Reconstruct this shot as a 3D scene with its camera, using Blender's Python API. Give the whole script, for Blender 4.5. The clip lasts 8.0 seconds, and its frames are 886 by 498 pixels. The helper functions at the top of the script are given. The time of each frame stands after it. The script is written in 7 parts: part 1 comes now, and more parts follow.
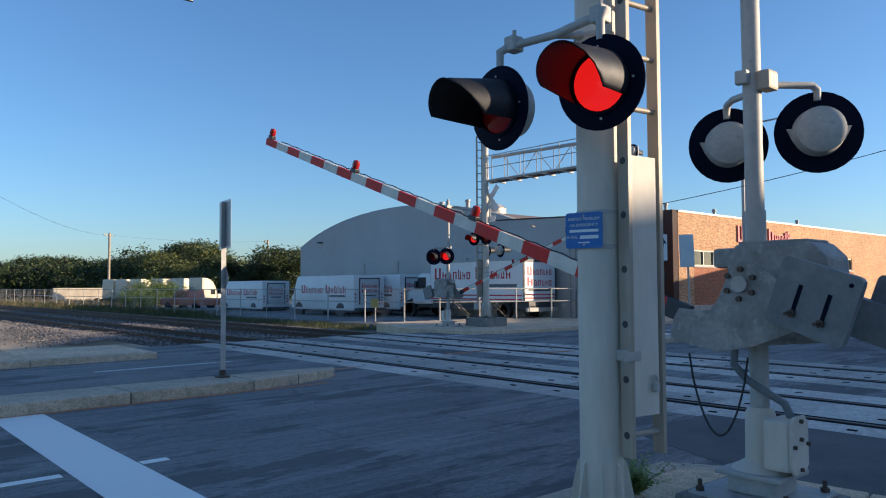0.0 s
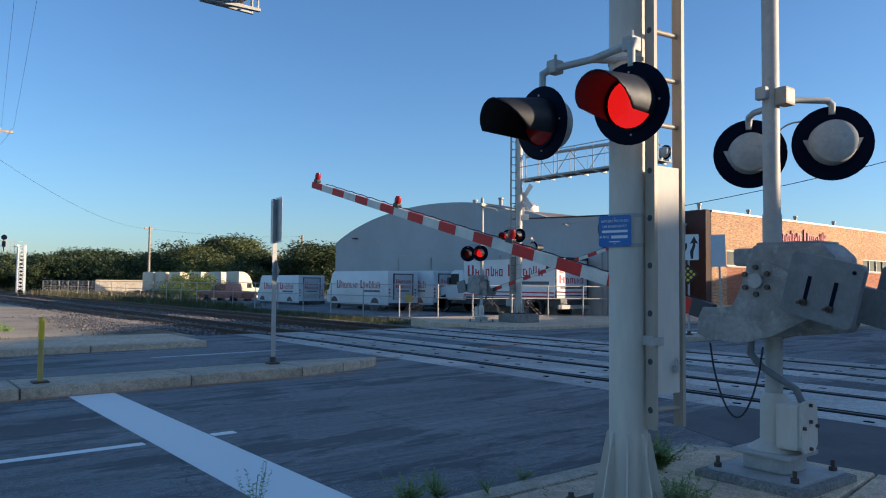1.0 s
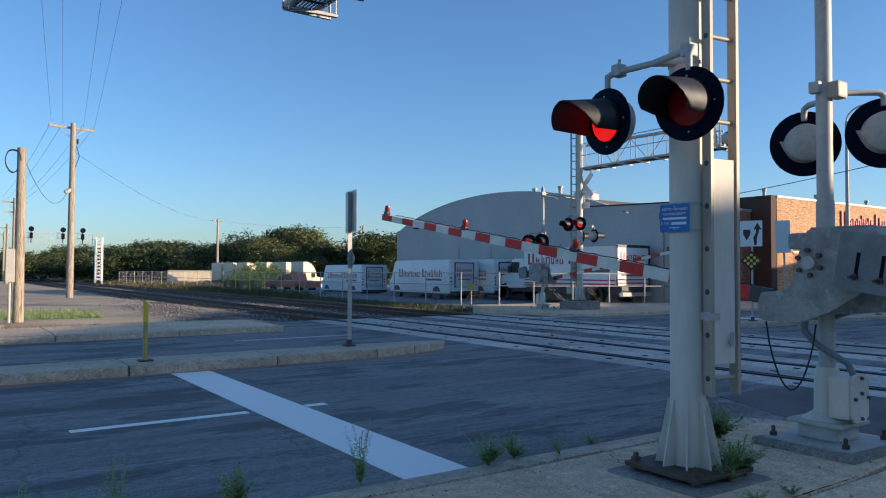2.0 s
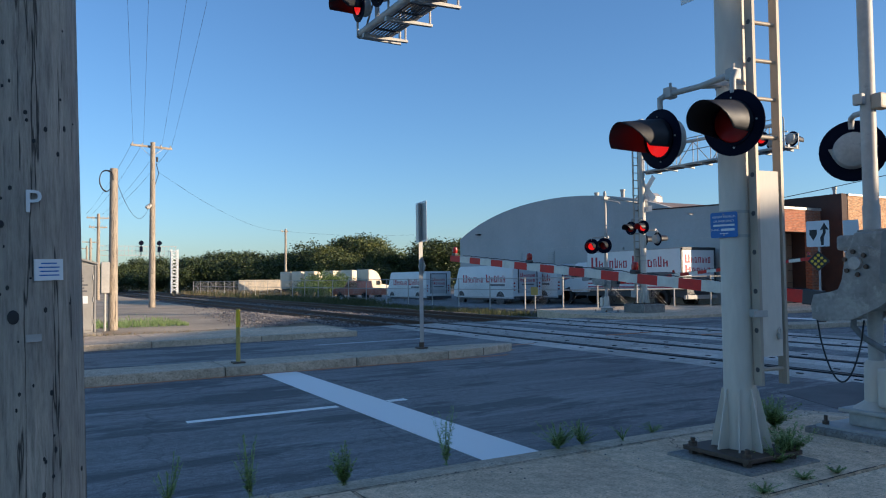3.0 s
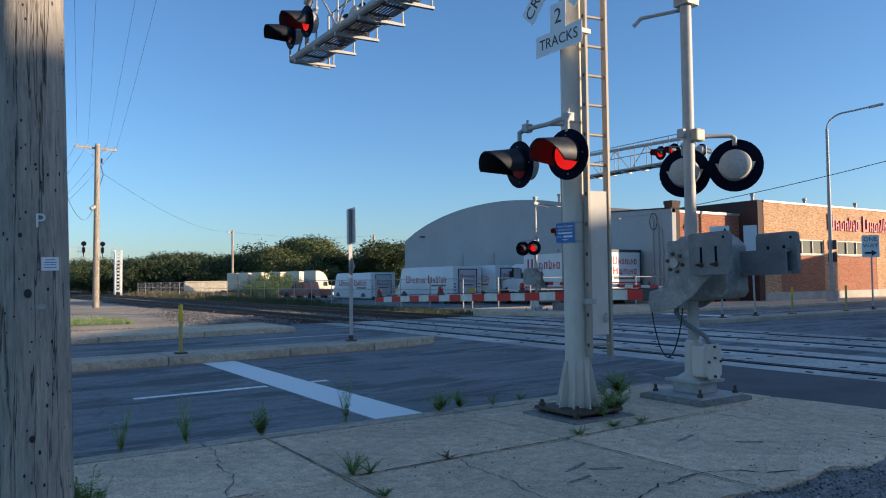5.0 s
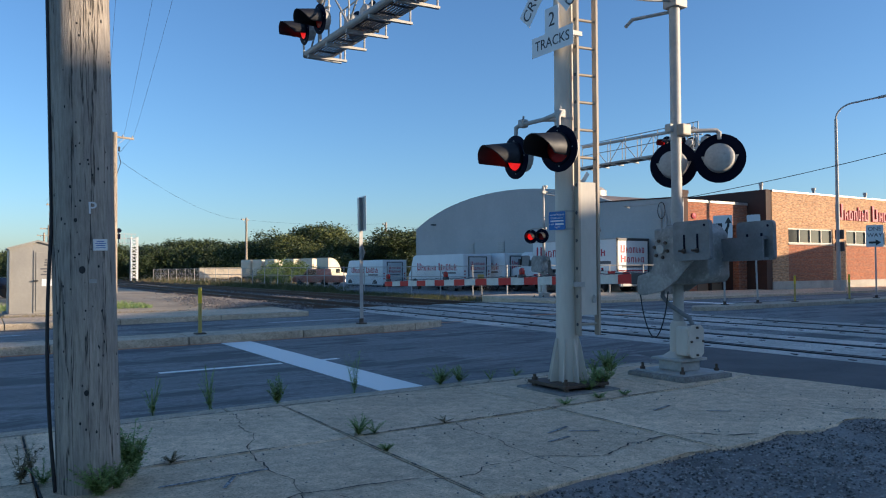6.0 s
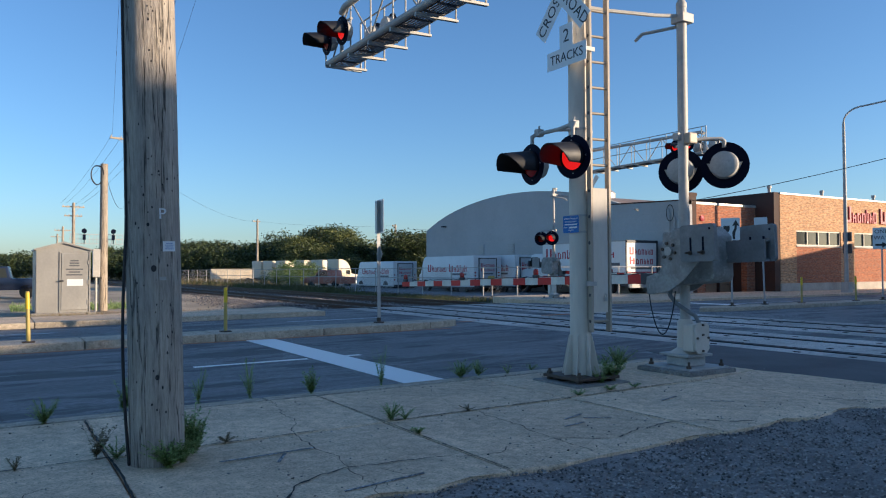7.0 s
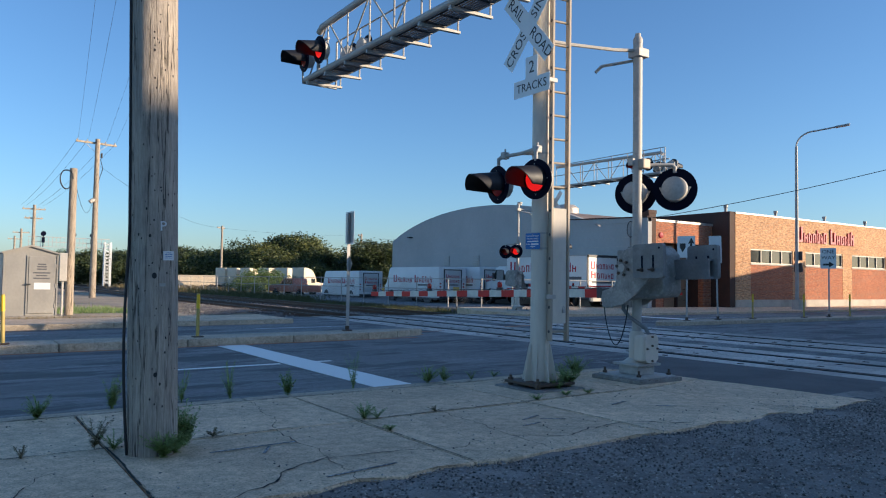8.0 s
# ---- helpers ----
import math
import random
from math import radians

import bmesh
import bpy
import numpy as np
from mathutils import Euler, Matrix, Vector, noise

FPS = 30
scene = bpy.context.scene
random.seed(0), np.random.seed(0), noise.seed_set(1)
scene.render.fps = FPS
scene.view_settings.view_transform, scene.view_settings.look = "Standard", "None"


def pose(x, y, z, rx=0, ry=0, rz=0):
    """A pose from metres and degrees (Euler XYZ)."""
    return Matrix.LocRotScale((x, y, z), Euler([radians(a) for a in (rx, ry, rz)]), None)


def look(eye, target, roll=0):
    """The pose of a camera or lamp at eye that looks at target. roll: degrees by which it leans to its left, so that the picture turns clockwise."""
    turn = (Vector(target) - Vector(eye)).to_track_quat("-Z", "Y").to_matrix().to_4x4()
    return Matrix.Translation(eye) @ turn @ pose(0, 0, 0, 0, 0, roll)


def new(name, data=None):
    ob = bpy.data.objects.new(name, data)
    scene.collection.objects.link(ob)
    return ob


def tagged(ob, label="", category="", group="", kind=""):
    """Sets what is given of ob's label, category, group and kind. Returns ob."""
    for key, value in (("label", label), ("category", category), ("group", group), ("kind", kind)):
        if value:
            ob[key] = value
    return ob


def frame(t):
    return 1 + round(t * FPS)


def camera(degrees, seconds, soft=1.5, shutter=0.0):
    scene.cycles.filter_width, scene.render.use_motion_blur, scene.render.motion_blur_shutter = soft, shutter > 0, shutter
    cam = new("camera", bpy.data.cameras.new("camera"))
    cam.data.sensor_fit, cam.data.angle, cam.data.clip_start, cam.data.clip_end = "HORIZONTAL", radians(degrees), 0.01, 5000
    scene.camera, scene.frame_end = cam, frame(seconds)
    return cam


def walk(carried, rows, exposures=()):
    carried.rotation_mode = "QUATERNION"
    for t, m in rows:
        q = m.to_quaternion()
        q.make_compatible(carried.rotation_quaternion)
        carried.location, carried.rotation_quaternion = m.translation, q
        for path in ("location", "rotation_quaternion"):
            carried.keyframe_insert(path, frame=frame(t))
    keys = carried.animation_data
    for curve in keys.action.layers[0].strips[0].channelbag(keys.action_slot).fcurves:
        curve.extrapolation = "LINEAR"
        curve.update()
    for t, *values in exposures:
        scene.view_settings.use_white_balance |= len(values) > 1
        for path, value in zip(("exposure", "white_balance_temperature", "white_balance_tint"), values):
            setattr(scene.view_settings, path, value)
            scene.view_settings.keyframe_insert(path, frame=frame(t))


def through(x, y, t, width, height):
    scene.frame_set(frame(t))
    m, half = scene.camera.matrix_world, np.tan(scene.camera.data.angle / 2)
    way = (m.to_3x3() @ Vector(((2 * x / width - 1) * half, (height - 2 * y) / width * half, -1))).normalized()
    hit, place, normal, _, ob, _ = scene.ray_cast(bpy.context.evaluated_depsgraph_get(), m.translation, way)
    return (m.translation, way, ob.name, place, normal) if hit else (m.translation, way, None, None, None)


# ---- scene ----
cam = camera(62.1, 8.0, 1.1)
PATH = [
    (0, (0.145, -0.121, 1.544), (1.536, 1.476, 1.655), -0.2),
    (0.5, (-0.092, -0.321, 1.509), (1.268, 1.302, 1.620), 0.1),
    (1, (-0.356, -0.528, 1.508), (0.966, 1.126, 1.610), 0.6),
    (1.5, (-0.648, -0.690, 1.492), (0.620, 1.008, 1.576), 0.5),
    (2, (-0.855, -0.941, 1.460), (0.334, 0.813, 1.530), 0.3),
    (3.3, (-1.445, -1.699, 1.453), (-0.420, 0.155, 1.544), -0.7),
    (3.5, (-1.509, -1.854, 1.435), (-0.469, -0.010, 1.531), -0.7),
    (4, (-1.598, -2.272, 1.405), (-0.506, -0.459, 1.508), -0.7),
    (4.5, (-1.636, -2.666, 1.398), (-0.493, -0.884, 1.503), -0.6),
    (4.7, (-1.624, -2.831, 1.401), (-0.466, -1.058, 1.500), -0.7),
    (6, (-1.886, -3.662, 1.344), (-0.758, -1.868, 1.401), -0.3),
    (6.5, (-2.033, -3.840, 1.344), (-0.929, -2.032, 1.393), -0.4),
    (7, (-2.307, -4.050, 1.328), (-1.199, -2.244, 1.390), -0.2),
    (7.5, (-2.469, -4.298, 1.331), (-1.331, -2.510, 1.409), 0.3),
    (8, (-2.687, -4.532, 1.340), (-1.495, -2.781, 1.433), 0.9),
]
walk(cam, [(t, look(eye, target, roll)) for t, eye, target, roll in PATH], exposures=[(0.0, 0.62, 5650, 10), (8.0, 0.62, 5650, 10)])


# ---- light ----
SUN_AZ, SUN_EL = 317.0, 11.0          # bearing of the sun from +X towards +Y, height above the horizon
world = bpy.data.worlds.new("world")
scene.world = world
world.use_nodes = True
wn = world.node_tree.nodes
sky = wn.new("ShaderNodeTexSky")
sky.sky_type = "NISHITA"
sky.sun_disc = False
sky.sun_elevation = radians(SUN_EL)
sky.sun_rotation = radians(90 - SUN_AZ)
sky.altitude = 200
sky.air_density, sky.dust_density, sky.ozone_density = 1.0, 0.8, 3.5
wn["Background"].inputs["Strength"].default_value = 0.13
world.node_tree.links.new(sky.outputs[0], wn["Background"].inputs["Color"])
sun_data = bpy.data.lights.new("sun", "SUN")
sun_data.energy, sun_data.angle, sun_data.color = 5.0, radians(0.53), (1.0, 0.74, 0.46)
sun = new("sun", sun_data)
sun_dir = Vector((math.cos(radians(SUN_AZ)) * math.cos(radians(SUN_EL)), math.sin(radians(SUN_AZ)) * math.cos(radians(SUN_EL)), math.sin(radians(SUN_EL))))
sun.matrix_world = look(sun_dir * 100, (0, 0, 0))



# ---- materials ----
def tree(name):
    m = bpy.data.materials.new(name)
    m.use_nodes = True
    n = m.node_tree.nodes
    return m, n, m.node_tree.links, n["Principled BSDF"]


def ramp(n, stops):
    r = n.new("ShaderNodeValToRGB")
    el = r.color_ramp.elements
    while len(el) < len(stops):
        el.new(0.5)
    for e, (p, c) in zip(el, stops):
        e.position, e.color = p, (*c, 1) if len(c) == 3 else c
    return r


def noise_node(n, l, vec, scale, detail=4, rough=0.6):
    t = n.new("ShaderNodeTexNoise")
    t.inputs["Scale"].default_value, t.inputs["Detail"].default_value, t.inputs["Roughness"].default_value = scale, detail, rough
    l.new(vec, t.inputs["Vector"])
    return t


def mixed(n, l, kind, fac, a, b):
    x = n.new("ShaderNodeMix")
    x.data_type, x.blend_type = "RGBA", kind
    for s, v in ((0, fac), (6, a), (7, b)):
        if isinstance(v, (int, float)):
            x.inputs[s].default_value = v
        elif isinstance(v, tuple):
            x.inputs[s].default_value = (*v, 1)
        else:
            l.new(v, x.inputs[s])
    return x.outputs[2]


def scaled(n, l, vec, sx, sy, sz):
    m = n.new("ShaderNodeMapping")
    m.inputs["Scale"].default_value = (sx, sy, sz)
    l.new(vec, m.inputs["Vector"])
    return m.outputs[0]


def surface(name, base, rough=0.6, metal=0.0, big=1.2, fine=30, vary=0.25, bump=0.15, stain=None, stain_at=0.62, stretch=(1, 1, 1), rand=0.0, depth=0.004):
    """A worn surface: base colour varied at two scales, an optional stain colour in blotches, fine relief."""
    m, n, l, p = tree(name)
    co = n.new("ShaderNodeTexCoord").outputs["Object"]
    v = scaled(n, l, co, *stretch)
    a, b = noise_node(n, l, v, big), noise_node(n, l, v, fine, 5)
    lo, hi = tuple(c * (1 - vary) for c in base), tuple(min(1, c * (1 + vary)) for c in base)
    r1 = ramp(n, [(0.3, lo), (0.7, hi)])
    l.new(a.outputs[0], r1.inputs[0])
    r2 = ramp(n, [(0.3, (1 - vary * 0.8,) * 3), (0.7, (1, 1, 1))])
    l.new(b.outputs[0], r2.inputs[0])
    col = mixed(n, l, "MULTIPLY", 1.0, r1.outputs[0], r2.outputs[0])
    if stain:
        c = noise_node(n, l, v, big * 2.3, 6, 0.7)
        r3 = ramp(n, [(stain_at, (0, 0, 0)), (min(1, stain_at + 0.13), (1, 1, 1))])
        l.new(c.outputs[0], r3.inputs[0])
        col = mixed(n, l, "MIX", r3.outputs[0], col, stain)
    if rand:
        oi = n.new("ShaderNodeObjectInfo")
        r4 = ramp(n, [(0, (1 - rand,) * 3), (1, (1, 1, 1))])
        l.new(oi.outputs["Random"], r4.inputs[0])
        col = mixed(n, l, "MULTIPLY", 1.0, col, r4.outputs[0])
    l.new(col, p.inputs["Base Color"])
    rr = ramp(n, [(0.2, (max(0, rough - 0.1),) * 3), (0.8, (min(1, rough + 0.12),) * 3)])
    l.new(a.outputs[0], rr.inputs[0])
    l.new(rr.outputs[0], p.inputs["Roughness"])
    p.inputs["Metallic"].default_value = metal
    if bump:
        bm_ = n.new("ShaderNodeBump")
        bm_.inputs["Strength"].default_value, bm_.inputs["Distance"].default_value = bump, depth
        l.new(b.outputs[0], bm_.inputs["Height"])
        l.new(bm_.outputs[0], p.inputs["Normal"])
    return m


def plain(name, base, rough=0.5, metal=0.0, emit=None, power=0.0):
    m, n, l, p = tree(name)
    p.inputs["Base Color"].default_value = (*base, 1)
    p.inputs["Roughness"].default_value, p.inputs["Metallic"].default_value = rough, metal
    if emit:
        p.inputs["Emission Color"].default_value, p.inputs["Emission Strength"].default_value = (*emit, 1), power
    return m


def asphalt_material(name):
    m, n, l, p = tree(name)
    co = n.new("ShaderNodeTexCoord").outputs["Object"]
    big = noise_node(n, l, scaled(n, l, co, 0.12, 0.5, 1), 1.0, 5)
    streak = noise_node(n, l, scaled(n, l, co, 0.25, 3.0, 1), 1.6, 4)
    fine = noise_node(n, l, co, 75, 4, 0.8)
    pebble = n.new("ShaderNodeTexVoronoi")
    pebble.inputs["Scale"].default_value = 90
    l.new(co, pebble.inputs["Vector"])
    r1 = ramp(n, [(0.35, (0.19, 0.184, 0.18)), (0.65, (0.29, 0.28, 0.265))])
    l.new(big.outputs[0], r1.inputs[0])
    r2 = ramp(n, [(0.35, (0.84,) * 3), (0.62, (1.06,) * 3)])
    l.new(streak.outputs[0], r2.inputs[0])
    r3 = ramp(n, [(0.32, (0.3,) * 3), (0.5, (0.95,) * 3), (0.7, (1.9,) * 3)])
    l.new(fine.outputs[0], r3.inputs[0])
    c = mixed(n, l, "MULTIPLY", 1.0, mixed(n, l, "MULTIPLY", 1.0, r1.outputs[0], r2.outputs[0]), r3.outputs[0])
    # dark sealed blotches
    spk = noise_node(n, l, scaled(n, l, co, 0.5, 1.0, 1), 22, 5, 0.75)
    rk = ramp(n, [(0.32, (0.62,) * 3), (0.5, (0.95,) * 3), (0.7, (1.35,) * 3)])
    l.new(spk.outputs[0], rk.inputs[0])
    c = mixed(n, l, "MULTIPLY", 1.0, c, rk.outputs[0])
    wear = noise_node(n, l, scaled(n, l, co, 0.06, 1.1, 1), 2.2, 6, 0.7)
    rw = ramp(n, [(0.38, (0.82,) * 3), (0.6, (1.08,) * 3)])
    l.new(wear.outputs[0], rw.inputs[0])
    c = mixed(n, l, "MULTIPLY", 1.0, c, rw.outputs[0])
    blot = noise_node(n, l, scaled(n, l, co, 0.34, 1.15, 1), 0.85, 7, 0.68)
    rb = ramp(n, [(0.52, (0, 0, 0)), (0.56, (0.72,) * 3)])
    l.new(blot.outputs[0], rb.inputs[0])
    c = mixed(n, l, "MIX", rb.outputs[0], c, (0.075, 0.073, 0.073))
    # cracks
    crack = n.new("ShaderNodeTexVoronoi")
    crack.feature = "DISTANCE_TO_EDGE"
    crack.inputs["Scale"].default_value = 0.35
    warp = noise_node(n, l, co, 1.2, 4)
    l.new(mixed(n, l, "ADD", 0.8, co, warp.outputs["Color"]), crack.inputs["Vector"])
    rc = ramp(n, [(0.0, (0.45,) * 3), (0.006, (1, 1, 1))])
    l.new(crack.outputs["Distance"], rc.inputs[0])
    c = mixed(n, l, "MULTIPLY", 0.8, c, rc.outputs[0])
    l.new(c, p.inputs["Base Color"])
    p.inputs["Roughness"].default_value = 0.82
    b = n.new("ShaderNodeBump")
    b.inputs["Strength"].default_value, b.inputs["Distance"].default_value = 0.5, 0.006
    l.new(pebble.outputs["Distance"], b.inputs["Height"])
    l.new(b.outputs[0], p.inputs["Normal"])
    return m


def paint_material(name, base, worn=0.5):
    """Road paint, worn through to the asphalt in specks and tracks."""
    m, n, l, p = tree(name)
    co = n.new("ShaderNodeTexCoord").outputs["Object"]
    a = noise_node(n, l, co, 55, 4, 0.7)
    b = noise_node(n, l, co, 2.2, 4)
    f = n.new("ShaderNodeMath")
    f.operation = "ADD"
    l.new(a.outputs[0], f.inputs[0])
    l.new(b.outputs[0], f.inputs[1])
    r = ramp(n, [(worn, (0.08, 0.08, 0.085)), (worn + 0.1, base)])
    h = n.new("ShaderNodeMath")
    h.operation = "MULTIPLY"
    h.inputs[1].default_value = 0.6
    l.new(f.outputs[0], h.inputs[0])
    l.new(h.outputs[0], r.inputs[0])
    l.new(r.outputs[0], p.inputs["Base Color"])
    p.inputs["Roughness"].default_value = 0.65
    return m


def concrete_material(name, base, rand=0.12, scale=1.0):
    m, n, l, p = tree(name)
    co = n.new("ShaderNodeTexCoord").outputs["Object"]
    a, b, c = noise_node(n, l, co, 0.9 * scale, 6, 0.65), noise_node(n, l, co, 9 * scale, 6, 0.7), noise_node(n, l, co, 48, 5, 0.8)
    r1 = ramp(n, [(0.3, tuple(x * 0.72 for x in base)), (0.7, tuple(x * 1.12 for x in base))])
    l.new(a.outputs[0], r1.inputs[0])
    r2 = ramp(n, [(0.3, (0.66, 0.64, 0.61)), (0.62, (1.08, 1.08, 1.08))])
    l.new(b.outputs[0], r2.inputs[0])
    r3 = ramp(n, [(0.33, (0.28,) * 3), (0.46, (0.92,) * 3), (0.58, (1.06,) * 3), (0.7, (1.6,) * 3)])
    l.new(c.outputs[0], r3.inputs[0])
    col = mixed(n, l, "MULTIPLY", 1.0, mixed(n, l, "MULTIPLY", 1.0, r1.outputs[0], r2.outputs[0]), r3.outputs[0])
    oi = n.new("ShaderNodeObjectInfo")
    r4 = ramp(n, [(0, (1 - rand,) * 3), (1, (1 + rand * 0.4,) * 3)])
    l.new(oi.outputs["Random"], r4.inputs[0])
    col = mixed(n, l, "MULTIPLY", 1.0, col, r4.outputs[0])
    # white scrapes
    s = noise_node(n, l, scaled(n, l, co, 2.0, 7.0, 1), 1.4, 6, 0.75)
    rs = ramp(n, [(0.68, (0, 0, 0)), (0.76, (0.35,) * 3)])
    l.new(s.outputs[0], rs.inputs[0])
    col = mixed(n, l, "MIX", rs.outputs[0], col, (0.55, 0.54, 0.52))
    l.new(col, p.inputs["Base Color"])
    p.inputs["Roughness"].default_value = 0.85
    bu = n.new("ShaderNodeBump")
    bu.inputs["Strength"].default_value, bu.inputs["Distance"].default_value = 0.35, 0.004
    l.new(c.outputs[0], bu.inputs["Height"])
    l.new(bu.outputs[0], p.inputs["Normal"])
    return m


def pole_wood_material(name, base):
    m, n, l, p = tree(name)
    co = n.new("ShaderNodeTexCoord").outputs["Object"]
    grain = noise_node(n, l, scaled(n, l, co, 42, 42, 3.4), 1.6, 7, 0.78)
    broad = noise_node(n, l, scaled(n, l, co, 7, 7, 1.3), 1.3, 5, 0.7)
    check = noise_node(n, l, scaled(n, l, co, 11, 11, 0.42), 1.0, 5, 0.6)
    r1 = ramp(n, [(0.28, tuple(c * 0.5 for c in base)), (0.5, base), (0.74, tuple(c * 1.35 for c in base))])
    l.new(grain.outputs[0], r1.inputs[0])
    r2 = ramp(n, [(0.3, (0.66, 0.66, 0.68)), (0.7, (1.14, 1.12, 1.08))])
    l.new(broad.outputs[0], r2.inputs[0])
    c = mixed(n, l, "MULTIPLY", 1.0, r1.outputs[0], r2.outputs[0])
    rc = ramp(n, [(0.486, (1, 1, 1)), (0.497, (0.06,) * 3), (0.503, (0.06,) * 3), (0.514, (1, 1, 1))])
    l.new(check.outputs[0], rc.inputs[0])
    c = mixed(n, l, "MULTIPLY", 0.9, c, rc.outputs[0])
    l.new(c, p.inputs["Base Color"])
    p.inputs["Roughness"].default_value = 0.85
    h = mixed(n, l, "MULTIPLY", 1.0, grain.outputs[0], rc.outputs[0])
    b = n.new("ShaderNodeBump")
    b.inputs["Strength"].default_value, b.inputs["Distance"].default_value = 1.0, 0.012
    l.new(h, b.inputs["Height"])
    l.new(b.outputs[0], p.inputs["Normal"])
    return m


def brick_material(name, c1, c2, mortar):
    m, n, l, p = tree(name)
    co = n.new("ShaderNodeTexCoord").outputs["Object"]
    sep = n.new("ShaderNodeSeparateXYZ")
    l.new(co, sep.inputs[0])
    add = n.new("ShaderNodeMath")
    l.new(sep.outputs[0], add.inputs[0])
    l.new(sep.outputs[1], add.inputs[1])
    com = n.new("ShaderNodeCombineXYZ")
    l.new(add.outputs[0], com.inputs[0])
    l.new(sep.outputs[2], com.inputs[1])
    br = n.new("ShaderNodeTexBrick")
    br.inputs["Color1"].default_value, br.inputs["Color2"].default_value, br.inputs["Mortar"].default_value = (*c1, 1), (*c2, 1), (*mortar, 1)
    br.inputs["Scale"].default_value = 1.0
    br.inputs["Brick Width"].default_value, br.inputs["Row Height"].default_value, br.inputs["Mortar Size"].default_value = 0.21, 0.075, 0.006
    br.inputs["Bias"].default_value = -0.1
    l.new(com.outputs[0], br.inputs["Vector"])
    v = noise_node(n, l, scaled(n, l, com.outputs[0], 4.7, 13.3, 1), 1.0, 2)
    r = ramp(n, [(0.3, (0.6, 0.58, 0.56)), (0.5, (1, 1, 1)), (0.72, (1.45, 1.4, 1.3))])
    l.new(v.outputs[0], r.inputs[0])
    big = noise_node(n, l, co, 0.35, 4)
    r2 = ramp(n, [(0.3, (0.85,) * 3), (0.7, (1.1,) * 3)])
    l.new(big.outputs[0], r2.inputs[0])
    col = mixed(n, l, "MULTIPLY", 1.0, mixed(n, l, "MULTIPLY", 1.0, br.outputs["Color"], r.outputs[0]), r2.outputs[0])
    l.new(col, p.inputs["Base Color"])
    p.inputs["Roughness"].default_value = 0.9
    b = n.new("ShaderNodeBump")
    b.inputs["Strength"].default_value, b.inputs["Distance"].default_value = 0.6, 0.006
    b.invert = True
    l.new(br.outputs["Fac"], b.inputs["Height"])
    l.new(b.outputs[0], p.inputs["Normal"])
    return m


def leaf_material(name, dark, light, through=0.25):
    m, n, l, p = tree(name)
    g = n.new("ShaderNodeNewGeometry")
    r = ramp(n, [(0.0, dark), (0.6, tuple((a + b) / 2 for a, b in zip(dark, light))), (1.0, light)])
    l.new(g.outputs["Random Per Island"], r.inputs[0])
    l.new(r.outputs[0], p.inputs["Base Color"])
    p.inputs["Roughness"].default_value = 0.6
    t = n.new("ShaderNodeBsdfTranslucent")
    l.new(r.outputs[0], t.inputs["Color"])
    mx = n.new("ShaderNodeMixShader")
    mx.inputs[0].default_value = through
    l.new(p.outputs[0], mx.inputs[1])
    l.new(t.outputs[0], mx.inputs[2])
    l.new(mx.outputs[0], n["Material Output"].inputs["Surface"])
    return m


def stones_material(name, lo, hi):
    m, n, l, p = tree(name)
    g = n.new("ShaderNodeNewGeometry")
    r = ramp(n, [(0.0, lo), (1.0, hi)])
    l.new(g.outputs["Random Per Island"], r.inputs[0])
    l.new(r.outputs[0], p.inputs["Base Color"])
    p.inputs["Roughness"].default_value = 0.9
    return m


M_ASPHALT = asphalt_material("asphalt")
M_PATCH = surface("new asphalt patch", (0.125, 0.12, 0.115), 0.85, big=1.5, fine=60, vary=0.3, bump=0.5)
M_LOT = surface("broken asphalt lot", (0.31, 0.28, 0.25), 0.95, big=0.9, fine=55, vary=0.45, bump=0.9, stain=(0.13, 0.118, 0.105), stain_at=0.55, depth=0.02)
M_WALKC = concrete_material("sidewalk concrete", (0.82, 0.62, 0.415))
M_KERBC = concrete_material("kerb concrete", (0.6, 0.5, 0.37))
M_PANEL = concrete_material("crossing panel concrete", (0.66, 0.61, 0.54), rand=0.3)
M_FOOTING = concrete_material("footing concrete", (0.3, 0.28, 0.25))
M_WHITEPAINT = paint_material("white road paint", (0.95, 0.92, 0.86), 0.33)
M_THINPAINT = paint_material("worn white road paint", (0.6, 0.6, 0.6), 0.5)
M_ORANGEMARK = paint_material("orange seal", (0.5, 0.22, 0.1), 0.44)
M_DIRT = surface("dry dirt", (0.5, 0.39, 0.26), 0.95, big=0.25, fine=12, vary=0.35, bump=0.5, stain=(0.16, 0.14, 0.11), depth=0.03)
M_GROUND = surface("grass and dirt ground", (0.13, 0.13, 0.06), 0.95, big=0.08, fine=2.5, vary=0.4, bump=0.4, stain=(0.2, 0.16, 0.1), depth=0.05)
M_BALLASTBED = surface("ballast bed", (0.14, 0.12, 0.105), 0.95, big=0.5, fine=18, vary=0.5, bump=1.0, depth=0.05)
M_STONE = stones_material("ballast stones", (0.09, 0.08, 0.075), (0.34, 0.3, 0.27))
M_PEBBLE = stones_material("lot pebbles", (0.05, 0.046, 0.042), (0.44, 0.4, 0.36))
M_RAIL = surface("rusty rail steel", (0.11, 0.065, 0.045), 0.6, 0.6, big=3, fine=40, vary=0.3)
M_RAILTOP = surface("worn rail head", (0.06, 0.05, 0.045), 0.5, 0.4, big=2, fine=60, vary=0.15, bump=0.05)
M_TIE = surface("creosoted tie", (0.075, 0.06, 0.05), 0.9, big=3, fine=30, vary=0.35, stretch=(1, 6, 6), rand=0.35)
